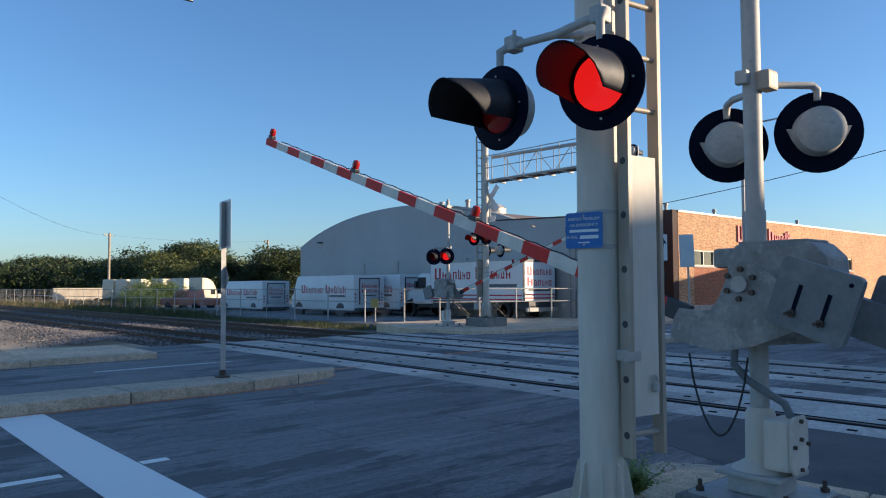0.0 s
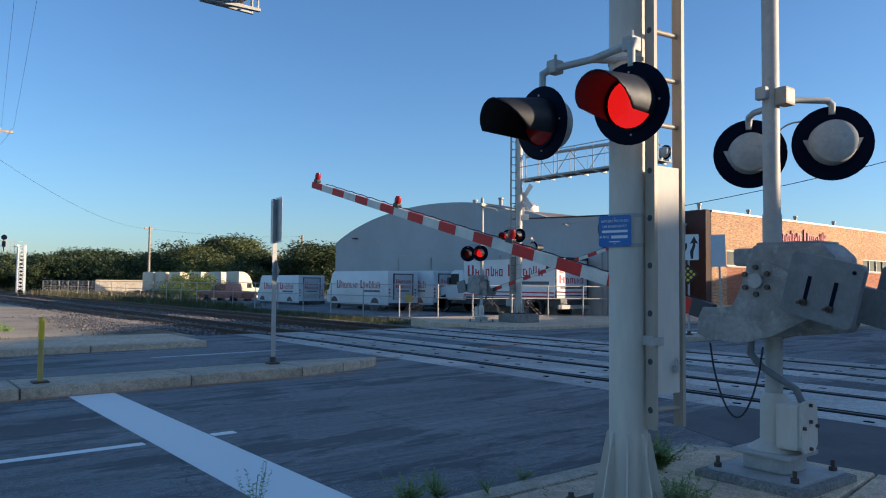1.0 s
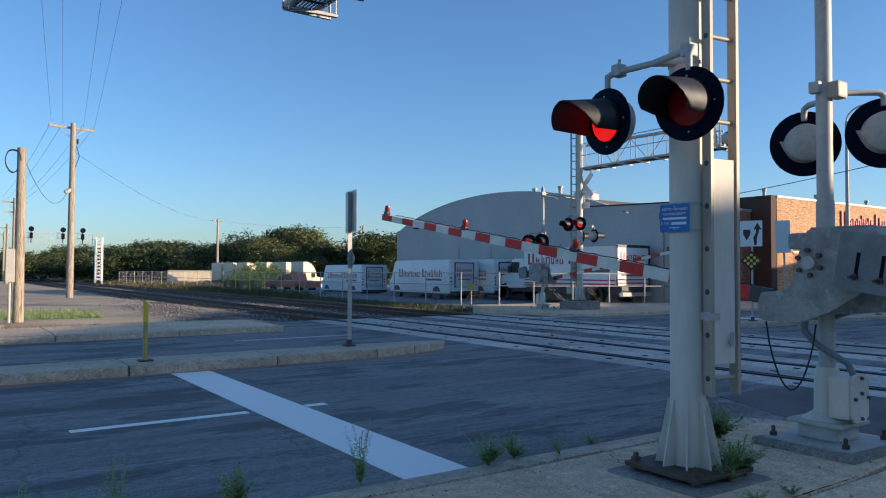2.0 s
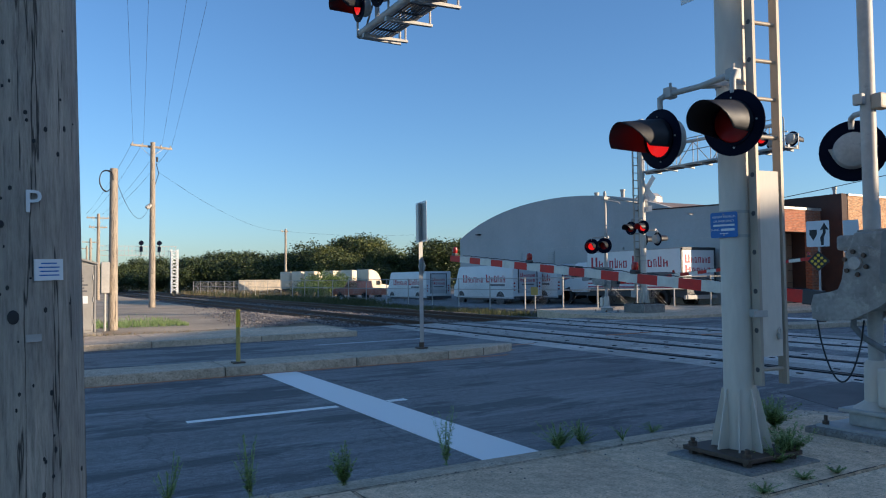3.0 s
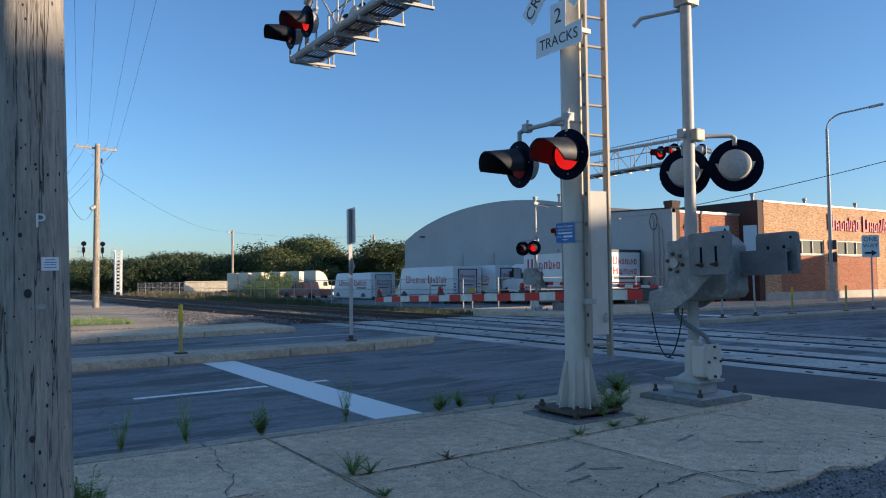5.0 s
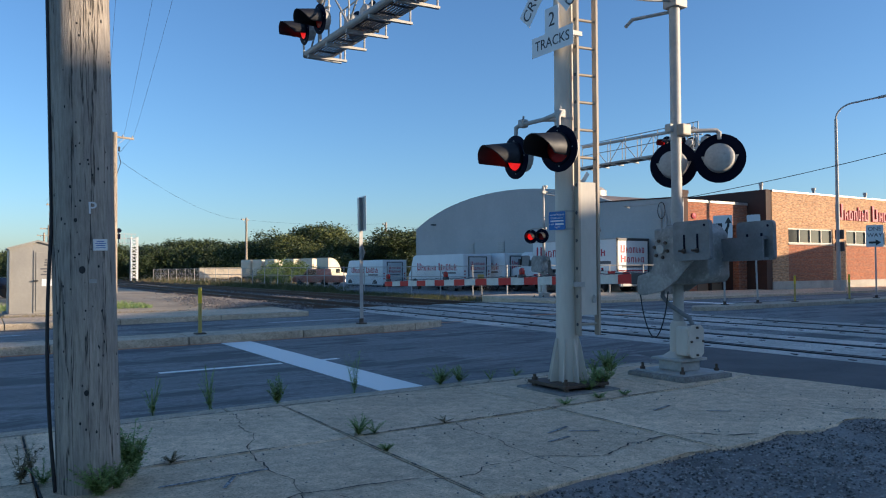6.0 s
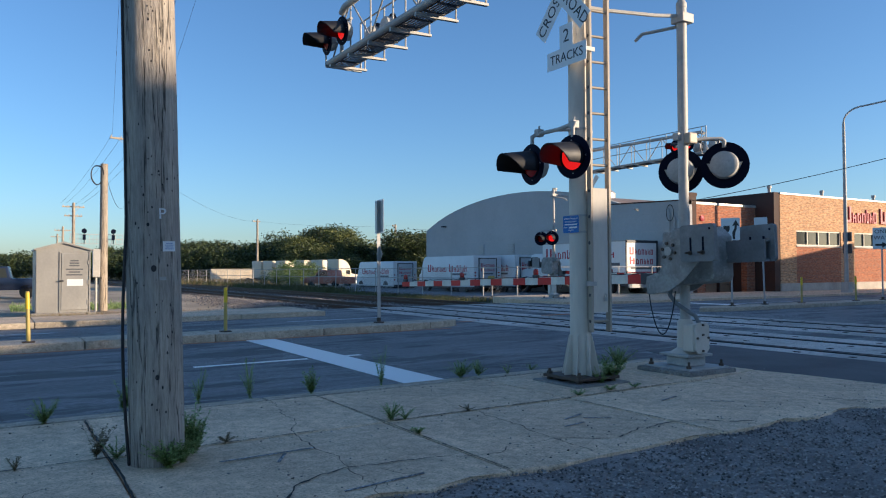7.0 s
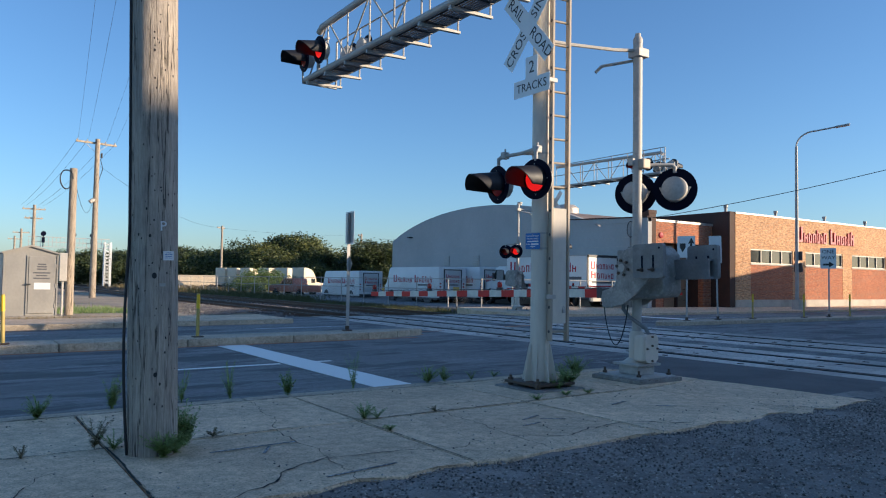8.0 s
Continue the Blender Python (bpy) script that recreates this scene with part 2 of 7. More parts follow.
# flat black drawn in place of the shade in the deck's open gaps
M_GAPBLACK = plain("black for deck gaps", (0.009, 0.009, 0.01), 0.95)
M_GAPBLACK.node_tree.nodes["Principled BSDF"].inputs["Specular IOR Level"].default_value = 0.1
M_POLEWOOD = pole_wood_material("weathered pole wood", (0.44, 0.385, 0.32))
# far poles: the low sun's tan warmth is put into the wood colour
M_POLEFAR = pole_wood_material("sunlit pole wood", (0.42, 0.35, 0.27))
M_GALV = surface("galvanised steel", (0.46, 0.44, 0.405), 0.6, 0.15, big=2.5, fine=22, vary=0.16, bump=0.04, stain=(0.3, 0.29, 0.27))
M_SILVER = surface("silver painted steel", (0.64, 0.58, 0.49), 0.6, 0.0, big=1.6, fine=18, vary=0.14, bump=0.04, stain=(0.4, 0.37, 0.32), stretch=(1, 1, 0.25))
M_ALU = surface("ladder aluminium", (0.4, 0.34, 0.27), 0.55, 0.15, big=3, fine=30, vary=0.15, bump=0.05, stretch=(1, 1, 0.2))
M_CASTGREY = surface("cast housing grey paint", (0.45, 0.435, 0.4), 0.6, 0.0, big=3, fine=25, vary=0.18, bump=0.06, stain=(0.3, 0.29, 0.27))
M_MECH = surface("weathered mechanism grey", (0.3, 0.292, 0.272), 0.6, 0.1, big=4, fine=28, vary=0.3, bump=0.1, stain=(0.4, 0.385, 0.35), stain_at=0.54)
M_PLATE = surface("dull zinc plate", (0.2, 0.21, 0.215), 0.55, 0.15, big=4, fine=30, vary=0.22, bump=0.05)
M_BLACK = plain("black signal enamel", (0.004, 0.006, 0.018), 0.6)
M_BLACK.node_tree.nodes["Principled BSDF"].inputs["Specular IOR Level"].default_value = 0.06
M_BLACKIN = plain("flat black visor lining", (0.02, 0.018, 0.018), 0.6)
M_HOODTOP = surface("faded visor enamel", (0.014, 0.015, 0.021), 0.55, big=5, fine=30, vary=0.25, bump=0.03)
M_BOLT = surface("rusty bolt steel", (0.12, 0.09, 0.07), 0.6, 0.6, big=8, fine=50)
M_CABLE = plain("black cable rubber", (0.015, 0.015, 0.016), 0.55)
M_SIGNBACK = surface("aluminium sign back", (0.34, 0.35, 0.35), 0.45, 0.7, big=3, fine=20, vary=0.12, bump=0.02)
M_SIGNWHITE = surface("white sign sheeting", (0.74, 0.75, 0.74), 0.4, big=2, fine=30, vary=0.05, bump=0.0)
M_SIGNBLACK = plain("black sign ink", (0.015, 0.015, 0.017), 0.45)
M_SIGNBLUE = surface("blue sign sheeting", (0.015, 0.13, 0.42), 0.4, big=3, fine=30, vary=0.1, bump=0.0)
M_YELLOW = surface("yellow delineator plastic", (0.48, 0.36, 0.1), 0.55, big=3, fine=30, vary=0.12, bump=0.03, stain=(0.4, 0.28, 0.05))
M_YELLOWTAPE = plain("yellow reflective tape", (0.75, 0.5, 0.02), 0.35)
M_RED = surface("red reflective tape", (0.6, 0.022, 0.012), 0.6, big=6, fine=40, vary=0.15, bump=0.02)
M_WHITETAPE = surface("white reflective tape", (0.74, 0.7, 0.6), 0.55, big=6, fine=40, vary=0.12, bump=0.02)
M_REDLENS = plain("unlit red lens", (0.34, 0.012, 0.01), 0.25)
M_REDLIT = plain("lit red lens", (0.4, 0.01, 0.01), 0.3, emit=(1.0, 0.012, 0.008), power=0.5)
M_BRICK = brick_material("brick", (0.44, 0.16, 0.075), (0.33, 0.11, 0.055), (0.3, 0.24, 0.19))
M_BRICKBUFF = brick_material("buff brick", (0.6, 0.35, 0.18), (0.42, 0.21, 0.1), (0.46, 0.37, 0.27))
M_BROWNPIER = surface("dark brown pier cladding", (0.07, 0.035, 0.025), 0.8, big=2, fine=20)
M_COPING = surface("metal coping", (0.55, 0.5, 0.44), 0.5, 0.3, big=2)
M_WAREGREY = surface("grey painted block wall", (0.46, 0.45, 0.43), 0.85, big=0.25, fine=8, vary=0.1, bump=0.2, stain=(0.4, 0.39, 0.37))
M_ROOFBROWN = surface("weathered roofing", (0.25, 0.19, 0.16), 0.85, big=0.4, fine=6)
M_CONCBASE = surface("pale concrete plinth", (0.5, 0.46, 0.4), 0.85, big=0.8, fine=15)
M_DOORTAN = surface("tan door paint", (0.32, 0.2, 0.12), 0.6, big=1.5, fine=20, vary=0.12)
M_GLASSDARK = plain("dark window glass", (0.03, 0.035, 0.035), 0.12)
M_ALUFRAME = plain("window aluminium", (0.34, 0.31, 0.27), 0.5, 0.2)
M_LOGORED = plain("dark red sign letters", (0.4, 0.02, 0.04), 0.5)
M_LOGOGREY = plain("dark lettering", (0.1, 0.1, 0.11), 0.5)
M_TRUCKWHITE = surface("white truck paint", (0.74, 0.74, 0.72), 0.4, big=0.7, fine=10, vary=0.06, bump=0.02, stain=(0.6, 0.58, 0.54), stain_at=0.7)
M_TRUCKGREY = surface("rear door grey paint", (0.55, 0.55, 0.54), 0.45, big=1.0, fine=12, vary=0.08)
M_TRIM = plain("dark truck trim", (0.035, 0.035, 0.04), 0.5)
M_TYRE = surface("tyre rubber", (0.022, 0.022, 0.022), 0.85, big=5, fine=60)
M_RIM = plain("wheel steel", (0.55, 0.55, 0.54), 0.45, 0.5)
M_SALMON = surface("faded red pickup paint", (0.42, 0.16, 0.1), 0.5, big=1.2, fine=12)
M_CABINET = surface("bungalow steel", (0.33, 0.315, 0.285), 0.5, 0.2, big=0.9, fine=12, vary=0.12, bump=0.04, stain=(0.42, 0.4, 0.37))
M_CABWHITE = surface("cream tractor paint", (0.72, 0.6, 0.43), 0.5, big=0.8, fine=10, vary=0.08)
M_CARBLUE = plain("dark blue car paint", (0.02, 0.03, 0.06), 0.25, 0.3)
M_BARK = surface("tree bark", (0.09, 0.07, 0.05), 0.9, big=2, fine=18, stretch=(1, 1, 0.3))
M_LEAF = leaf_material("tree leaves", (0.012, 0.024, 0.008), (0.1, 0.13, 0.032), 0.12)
# paler leaf copy: sun on some crowns is put into the colour
M_LEAFSUN = leaf_material("pale sunlit tree leaves", (0.04, 0.06, 0.014), (0.24, 0.25, 0.07), 0.15)
M_WEED = leaf_material("weed leaves", (0.17, 0.24, 0.07), (0.4, 0.5, 0.2), 0.4)
M_ROUGHGRASS = leaf_material("rough grass", (0.06, 0.075, 0.025), (0.17, 0.17, 0.07), 0.2)
M_BUSH = leaf_material("wild shrub leaves", (0.045, 0.085, 0.02), (0.2, 0.26, 0.07), 0.3)
M_DRYWEED = leaf_material("dry weed stalks", (0.16, 0.12, 0.06), (0.3, 0.24, 0.12), 0.2)
M_PLAINWALL = surface("plain building wall", (0.34, 0.28, 0.23), 0.9, big=0.3, fine=5, vary=0.15)
M_WIRE = plain("overhead wire", (0.02, 0.02, 0.022), 0.6)


# ---- builders ----
def box(bm, x0, y0, z0, x1, y1, z1, bevel=0.0):
    r = bmesh.ops.create_cube(bm, size=1.0, matrix=Matrix.Translation(((x0 + x1) / 2, (y0 + y1) / 2, (z0 + z1) / 2)) @ Matrix.Diagonal((x1 - x0, y1 - y0, z1 - z0, 1)))
    if bevel:
        es = list({e for v in r["verts"] for e in v.link_edges})
        bmesh.ops.bevel(bm, geom=es, offset=bevel, segments=2, affect="EDGES", profile=0.6)
    return bm


def rod(bm, p0, p1, r0, r1=None, n=12):
    p0, p1 = Vector(p0), Vector(p1)
    d = p1 - p0
    m = Matrix.Translation((p0 + p1) / 2) @ d.to_track_quat("Z", "Y").to_matrix().to_4x4()
    bmesh.ops.create_cone(bm, cap_ends=True, segments=n, radius1=r0, radius2=r0 if r1 is None else r1, depth=d.length, matrix=m)
    return bm


def tube(bm, pts, r, n=8):
    """One continuous round tube through the points."""
    pts = [Vector(q) for q in pts]
    rings, side = [], None
    for k, q in enumerate(pts):
        a = (q - pts[k - 1]).normalized() if k else (pts[1] - q).normalized()
        c = (pts[k + 1] - q).normalized() if k < len(pts) - 1 else a
        t = (a + c).normalized() if (a + c).length > 1e-6 else a
        if side is None:
            side = t.orthogonal().normalized()
        side = (side - t * side.dot(t)).normalized()
        other = t.cross(side)
        grow = 1 / max(0.5, t.dot(a))
        rings.append([bm.verts.new(q + (side * math.cos(6.28318531 * i / n) + other * math.sin(6.28318531 * i / n)) * r * grow) for i in range(n)])
    for a, c in zip(rings, rings[1:]):
        for i in range(n):
            bm.faces.new((a[i], a[(i + 1) % n], c[(i + 1) % n], c[i]))
    bm.faces.new(rings[0][::-1])
    bm.faces.new(rings[-1])
    return bm


def slab(bm, pts, z0, z1):
    """A flat polygon, given counter-clockwise in x and y, with thickness."""
    lo = [bm.verts.new((x, y, z0)) for x, y in pts]
    hi = [bm.verts.new((x, y, z1)) for x, y in pts]
    bm.faces.new(hi)
    bm.faces.new(lo[::-1])
    for i in range(len(pts)):
        j = (i + 1) % len(pts)
        bm.faces.new((lo[i], lo[j], hi[j], hi[i]))
    return bm


def profile(bm, pts, axis, a, b):
    """A polygon in the two other axes, drawn out along axis from a to b."""
    def put(u, v, w):
        return {"x": (w, u, v), "y": (u, w, v), "z": (u, v, w)}[axis]
    lo = [bm.verts.new(put(u, v, a)) for u, v in pts]
    hi = [bm.verts.new(put(u, v, b)) for u, v in pts]
    bm.faces.new(hi)
    bm.faces.new(lo[::-1])
    for i in range(len(pts)):
        j = (i + 1) % len(pts)
        bm.faces.new((lo[i], lo[j], hi[j], hi[i]))
    bmesh.ops.recalc_face_normals(bm, faces=bm.faces)
    return bm


def turned(bm, outline, n=24, m=None):
    """A solid of revolution about z from (radius, height) pairs."""
    rings = [[bm.verts.new((m or Matrix()) @ Vector((r * math.cos(6.28318531 * k / n), r * math.sin(6.28318531 * k / n), h))) for k in range(n)] for r, h in outline]
    for a, b in zip(rings, rings[1:]):
        for k in range(n):
            j = (k + 1) % n
            bm.faces.new((a[k], a[j], b[j], b[k]))
    if outline[0][0] > 1e-4:
        bm.faces.new(rings[0][::-1])
    if outline[-1][0] > 1e-4:
        bm.faces.new(rings[-1])
    return bm


def part(name, bm, material, parent=None, label="", smooth=False, at=None):
    me = bpy.data.meshes.new(name)
    if smooth:
        for f in bm.faces:
            f.smooth = True
    bm.to_mesh(me)
    bm.free()
    if smooth:
        me.set_sharp_from_angle(angle=radians(40))
    me.materials.append(material)
    ob = new(name, me)
    if parent:
        ob.parent = parent
    if at is not None:
        ob.matrix_basis = at
    if label:
        tagged(ob, label)
    return ob


# the near side of the street climbs gently towards the tracks
SLOPE = pose(0, 0, -0.0254, 0, -0.344, 0)
NEAR = pose(0.2, 0.19, -0.0254, 0, -0.344, 0)


def zone(dx, dy, sx, sy, sz):
    """A part of the site, laid out in its own plan units."""
    return pose(dx, dy, 0) @ Matrix.Diagonal((sx, sy, sz, 1))


LEVEL = Matrix()
LOT_WEST = zone(0.2, -0.2, 0.965, 0.969, 0.951)
ACROSS = zone(0.18, 0.2, 1.0, 1.0, 0.98)
BRICK_SIDE = zone(0.38, 0.37, 1.0, 1.0, 0.987)
YARD = zone(0.17, 0.04, 0.97, 0.97, 0.955)
YARD_END = zone(0.3, -0.1, 0.92, 0.92, 0.91)
DISTANCE = zone(0.36, -0.3, 0.8814, 0.8852, 0.8744)
site = LEVEL


def thing(name, m, label, category, group="", kind=""):
    ob = new(name)
    ob.empty_display_size = 0.2
    ob.matrix_basis = site @ m
    return tagged(ob, label, category, group, kind)


def B():
    return bmesh.new()


def lettering(text, size, material, parent, m, name="lettering", depth=0.0015):
    """Raised letters in the built-in font as a mesh, centred on m's origin, facing its +Z."""
    cu = bpy.data.curves.new(name, "FONT")
    cu.body, cu.size, cu.extrude, cu.align_x, cu.align_y, cu.resolution_u = text, size, depth, "CENTER", "CENTER", 3
    ob = bpy.data.objects.new(name, cu)
    scene.collection.objects.link(ob)
    bpy.context.view_layer.update()
    me = bpy.data.meshes.new_from_object(ob.evaluated_get(bpy.context.evaluated_depsgraph_get()))
    bpy.data.objects.remove(ob)
    bpy.data.curves.remove(cu)
    me.materials.clear()
    me.materials.append(material)
    out = new(name, me)
    out.parent, out.matrix_basis = parent, m
    return out


# ---- ground, road and tracks ----
def structure(name, bm, material, label, category, smooth=False):
    return tagged(part(name, bm, material, smooth=smooth, at=site), label, category, kind="structure")


ROAD_N, ROAD_S = 16.6, 3.3             # far and near kerb lines; the road runs along x
RAILS = (9.0, 10.5, 13.1, 14.6)        # the rails run along y
WALK_Z = 0.04

bm = B()
slab(bm, [(-1500, -1500), (1500, -1500), (1500, 1500), (-1500, 1500)], -1.0, -0.26)
structure("ground", bm, M_GROUND, "dry grass and dirt ground reaching the horizon", "ground")

bm = B()
slab(bm, [(15.45, -40), (120, -40), (120, 19.6), (15.45, 19.6)], -0.3, 0.0)
slab(bm, [(11.36, -40), (12.24, -40), (12.24, 19.6), (11.36, 19.6)], -0.3, 0.018)
structure("road", bm, M_ASPHALT, "grey patched asphalt street beyond the tracks", "road")
site = SLOPE
bm = B()
slab(bm, [(-36, 3.1), (5.4, 3.1), (5.4, -40), (8.15, -40), (8.15, 19.6), (-36, 19.6)], -0.3, 0.0)
structure("road", bm, M_ASPHALT, "grey patched asphalt street with dark sealed blotches", "road")
site = NEAR

# the broken asphalt lot in front of the camera, uneven
bm = B()
nx, ny = 260, 150
grid = [[None] * (ny + 1) for _ in range(nx + 1)]
for i in range(nx + 1):
    for j in range(ny + 1):
        x, y = -9 + 18.0 * i / nx, -9.5 + 9.6 * j / ny
        h = noise.noise((x * 2.2, y * 2.2, 0)) * 0.022 + noise.noise((x * 9, y * 9, 3)) * 0.014 + noise.noise((x * 21, y * 21, 5)) * 0.008
        grid[i][j] = bm.verts.new((x, y, 0.012 + h - max(0, -y - 0.3) * 0.004))
for i in range(nx):
    for j in range(ny):
        bm.faces.new((grid[i][j], grid[i + 1][j], grid[i + 1][j + 1], grid[i][j + 1]))
structure("lot", bm, M_LOT, "dark crumbling asphalt and gravel lot", "lot", smooth=True)
bm = B()
slab(bm, [(-60, -60), (5.4, -60), (5.4, 2.9), (-60, 2.9)], -0.3, -0.045)
structure("lot_base", bm, M_LOT, "dark gravel base beneath the lot", "lot")

site = LEVEL
# dirt beyond the far pavement, ballast under the tracks, yard behind
bm = B()
slab(bm, [(-80, 19.6), (7.3, 19.6), (7.3, 160), (-80, 160)], -0.3, -0.02)
structure("dirt_lot", bm, M_DIRT, "pale dry dirt lot beside the tracks", "ground")
bm = B()
slab(bm, [(7.3, 19.6), (16.6, 19.6), (16.6, 400), (7.3, 400)], -0.3, -0.14)
slab(bm, [(8.15, -60), (15.45, -60), (15.45, 19.6), (8.15, 19.6)], -0.3, -0.14)
structure("ballast_bed", bm, M_BALLASTBED, "brown ballast bed beneath both tracks", "ballast")
bm = B()
slab(bm, [(18.9, 24.5), (120, 24.5), (120, 130), (18.9, 130)], -0.3, -0.03)
structure("yard", bm, M_ASPHALT, "grey asphalt truck yard behind the fence", "yard")


site = SLOPE


def strip(name, pts, material, label, z=0.004, parent=None):
    b = B()
    slab(b, pts, -0.02, z)
    return structure(name, b, material, label, "road marking")


strip("stop_line", [(1.9, 3.4), (2.46, 3.4), (2.46, 10.16), (1.9, 10.16)], M_WHITEPAINT, "bright white painted stop line", 0.005)
for k, (x0, x1, y) in enumerate(((0.14, 1.83, 6.67), (2.48, 2.72, 6.67), (-9.0, -3.2, 6.67), (-18, -12, 6.67), (4.3, 7.0, 14.5), (-6, -1, 14.5))):
    strip("lane_line", [(x0, y - 0.06), (x1, y - 0.06), (x1, y + 0.06), (x0, y + 0.06)], M_THINPAINT if k > 1 else M_WHITEPAINT, "thin white lane line on asphalt")
site = LEVEL
for x0, x1, y in ((28, 34, 6.8), (40, 46, 6.8), (22, 26, 14.4)):
    strip("lane_line", [(x0, y - 0.06), (x1, y - 0.06), (x1, y + 0.06), (x0, y + 0.06)], M_THINPAINT, "thin white lane line on asphalt")
strip("crossing_line", [(14.75, 3.2), (15.5, 3.2), (15.5, 3.5), (14.75, 3.5)], M_THINPAINT, "worn white line beside the crossing panels")
strip("stop_line_far", [(21.2, 11.9), (21.8, 11.9), (21.8, 16.5), (21.2, 16.5)], M_WHITEPAINT, "white stop line beyond the tracks")
strip("apron_edge", [(15.2, 17.4), (18.2, 17.4), (18.2, 17.55), (15.2, 17.55)], M_THINPAINT, "pale worn pavement edge")
for k, (x, y, a, w) in enumerate(((6.5, 10.72, 12, 1.5), (0.4, 10.14, 0, 12.4), (12.0, 12.6, 4, 1.6), (13.6, 11.2, -10, 0.9), (8.0, 11.7, 0, 0.7))):
    b = B()
    slab(b, [(-w / 2, -0.035), (w / 2, -0.035), (w / 2, 0.035), (-w / 2, 0.035)], -0.02, 0.006)
    ob = structure("crack_seal", b, M_ORANGEMARK, "orange seal line on the asphalt", "road marking")
    ob.matrix_basis = (LEVEL if k in (2, 3) else SLOPE) @ pose(x, y, 0.0 if k not in (2, 3) else 0.03, 0, 0, a)
site = NEAR
b = B()
slab(b, [(5.55, -0.6), (8.12, -0.6), (8.12, 4.3), (6.6, 4.3), (6.0, 3.0)], -0.02, 0.006)
structure("asphalt_patch", b, M_PATCH, "fresh dark asphalt patch between sidewalk and tracks", "road")


# near sidewalk: one slab an object, joints open between them
pavement = thing("pavement", pose(0, 0, 0), "cracked weathered concrete sidewalk with weeds in its joints", "pavement", kind="structure")
far_pavement = thing("pavement", pose(-0.1, -0.52, 0), "pale concrete sidewalk on the opposite side", "pavement", kind="structure")


def paving(parent, name, pts, z0, z1, material, gap=0.008, tilt=0.0):
    cx, cy = sum(p[0] for p in pts) / len(pts), sum(p[1] for p in pts) / len(pts)
    b = B()
    loc = []
    for x, y in pts:
        d = math.hypot(x - cx, y - cy)
        k = max(0.0, 1 - gap * 1.4 / d)
        loc.append(((x - cx) * k, (y - cy) * k))
    slab(b, loc, z0 - z1, 0)
    top = [e for e in b.edges if all(abs(v.co.z) < 1e-5 for v in e.verts)]
    bmesh.ops.bevel(b, geom=top, offset=min(0.012, (z1 - z0) / 3), segments=1, affect="EDGES")
    ob = part(name, b, material, parent)
    ob.matrix_basis = pose(cx, cy, z1, random.uniform(-tilt, tilt), random.uniform(-tilt, tilt), 0)
    return ob


XS = [-23.8, -21.6, -19.4, -17.2, -15.0, -12.8, -10.6, -8.4, -6.2, -4.0, -1.78, 0.42, 2.5]
rag = random.Random(5)


def ragged(x0, x1, y):
    """The broken back edge of the sidewalk, from x1 to x0."""
    n = 7
    return [(x1 + (x0 - x1) * k / n, y + rag.uniform(-0.07, 0.06) * (0 < k < n)) for k in range(n + 1)]


for x0, x1 in zip(XS, XS[1:]):
    back = [(x, y) for x, y in ragged(x0, x1, -0.34)][::-1]
    paving(pavement, "paving_slab", back + [(x1, 1.5), (x0, 1.5)], -0.1, WALK_Z, M_WALKC, tilt=0.25)
    paving(pavement, "paving_slab", [(x0, 1.5), (x1, 1.5), (x1, 3.08), (x0, 3.08)], -0.1, WALK_Z, M_WALKC, tilt=0.2)
paving(pavement, "paving_slab", ragged(2.5, 4.5, -0.36)[::-1] + [(4.5, 1.55), (2.5, 1.5)], -0.1, WALK_Z, M_WALKC, tilt=0.15)
paving(pavement, "paving_slab", ragged(4.5, 6.1, -0.42)[::-1] + [(5.95, 1.2), (5.85, 1.75), (4.5, 1.55)], -0.1, 0.03, M_WALKC, tilt=0.15)
paving(pavement, "paving_slab", [(2.5, 1.5), (4.3, 1.55), (4.3, 3.08), (2.5, 3.08)], -0.1, WALK_Z, M_WALKC, tilt=0.15)
paving(pavement, "paving_slab", [(4.3, 1.55), (5.85, 1.75), (5.8, 2.6), (5.45, 3.08), (4.3, 3.08)], -0.1, WALK_Z, M_WALKC, tilt=0.15)
KX = [-24, -21, -18, -15, -12, -9, -6.2, -3.1, -0.1, 2.5, 4.6]
for x0, x1 in zip(KX, KX[1:]):
    paving(pavement, "kerb_stone", [(x0, 3.09), (x1, 3.09), (x1, 3.3), (x0, 3.3)], -0.12, WALK_Z + 0.004, M_KERBC, 0.006)
paving(pavement, "kerb_stone", [(4.6, 3.09), (5.46, 3.09), (5.62, 3.3), (4.6, 3.3)], -0.12, WALK_Z, M_KERBC, 0.006)
paving(pavement, "kerb_stone", [(5.46, 3.09), (5.81, 2.6), (5.98, 2.65), (5.62, 3.3)], -0.12, 0.03, M_KERBC, 0.006)

for x0 in np.arange(-24.0, 6.0, 2.5):
    x1 = min(x0 + 2.5, 6.4)
    paving(far_pavement, "paving_slab", [(x0, 16.86), (x1, 16.86), (x1 + (0.5 if x1 > 6 else 0), 19.5), (x0, 19.5)], -0.1, 0.14, M_WALKC)
    paving(far_pavement, "kerb_stone", [(x0, 16.6), (x1 - (0.3 if x1 > 6 else 0), 16.6), (x1, 16.84), (x0, 16.84)], -0.1, 0.145, M_KERBC)


site = SLOPE


def median(name, stones, z, label):
    md = thing(name, pose(0, 0, 0), label, "median", kind="structure")
    for pts in stones:
        paving(md, "median_block", pts, -0.1, z, M_KERBC, 0.01)
    return md


def median_stones(xs, y0, y1):
    return [[(a, y0), (b_, y0), (b_, y1), (a, y1)] for a, b_ in zip(xs, xs[1:])]


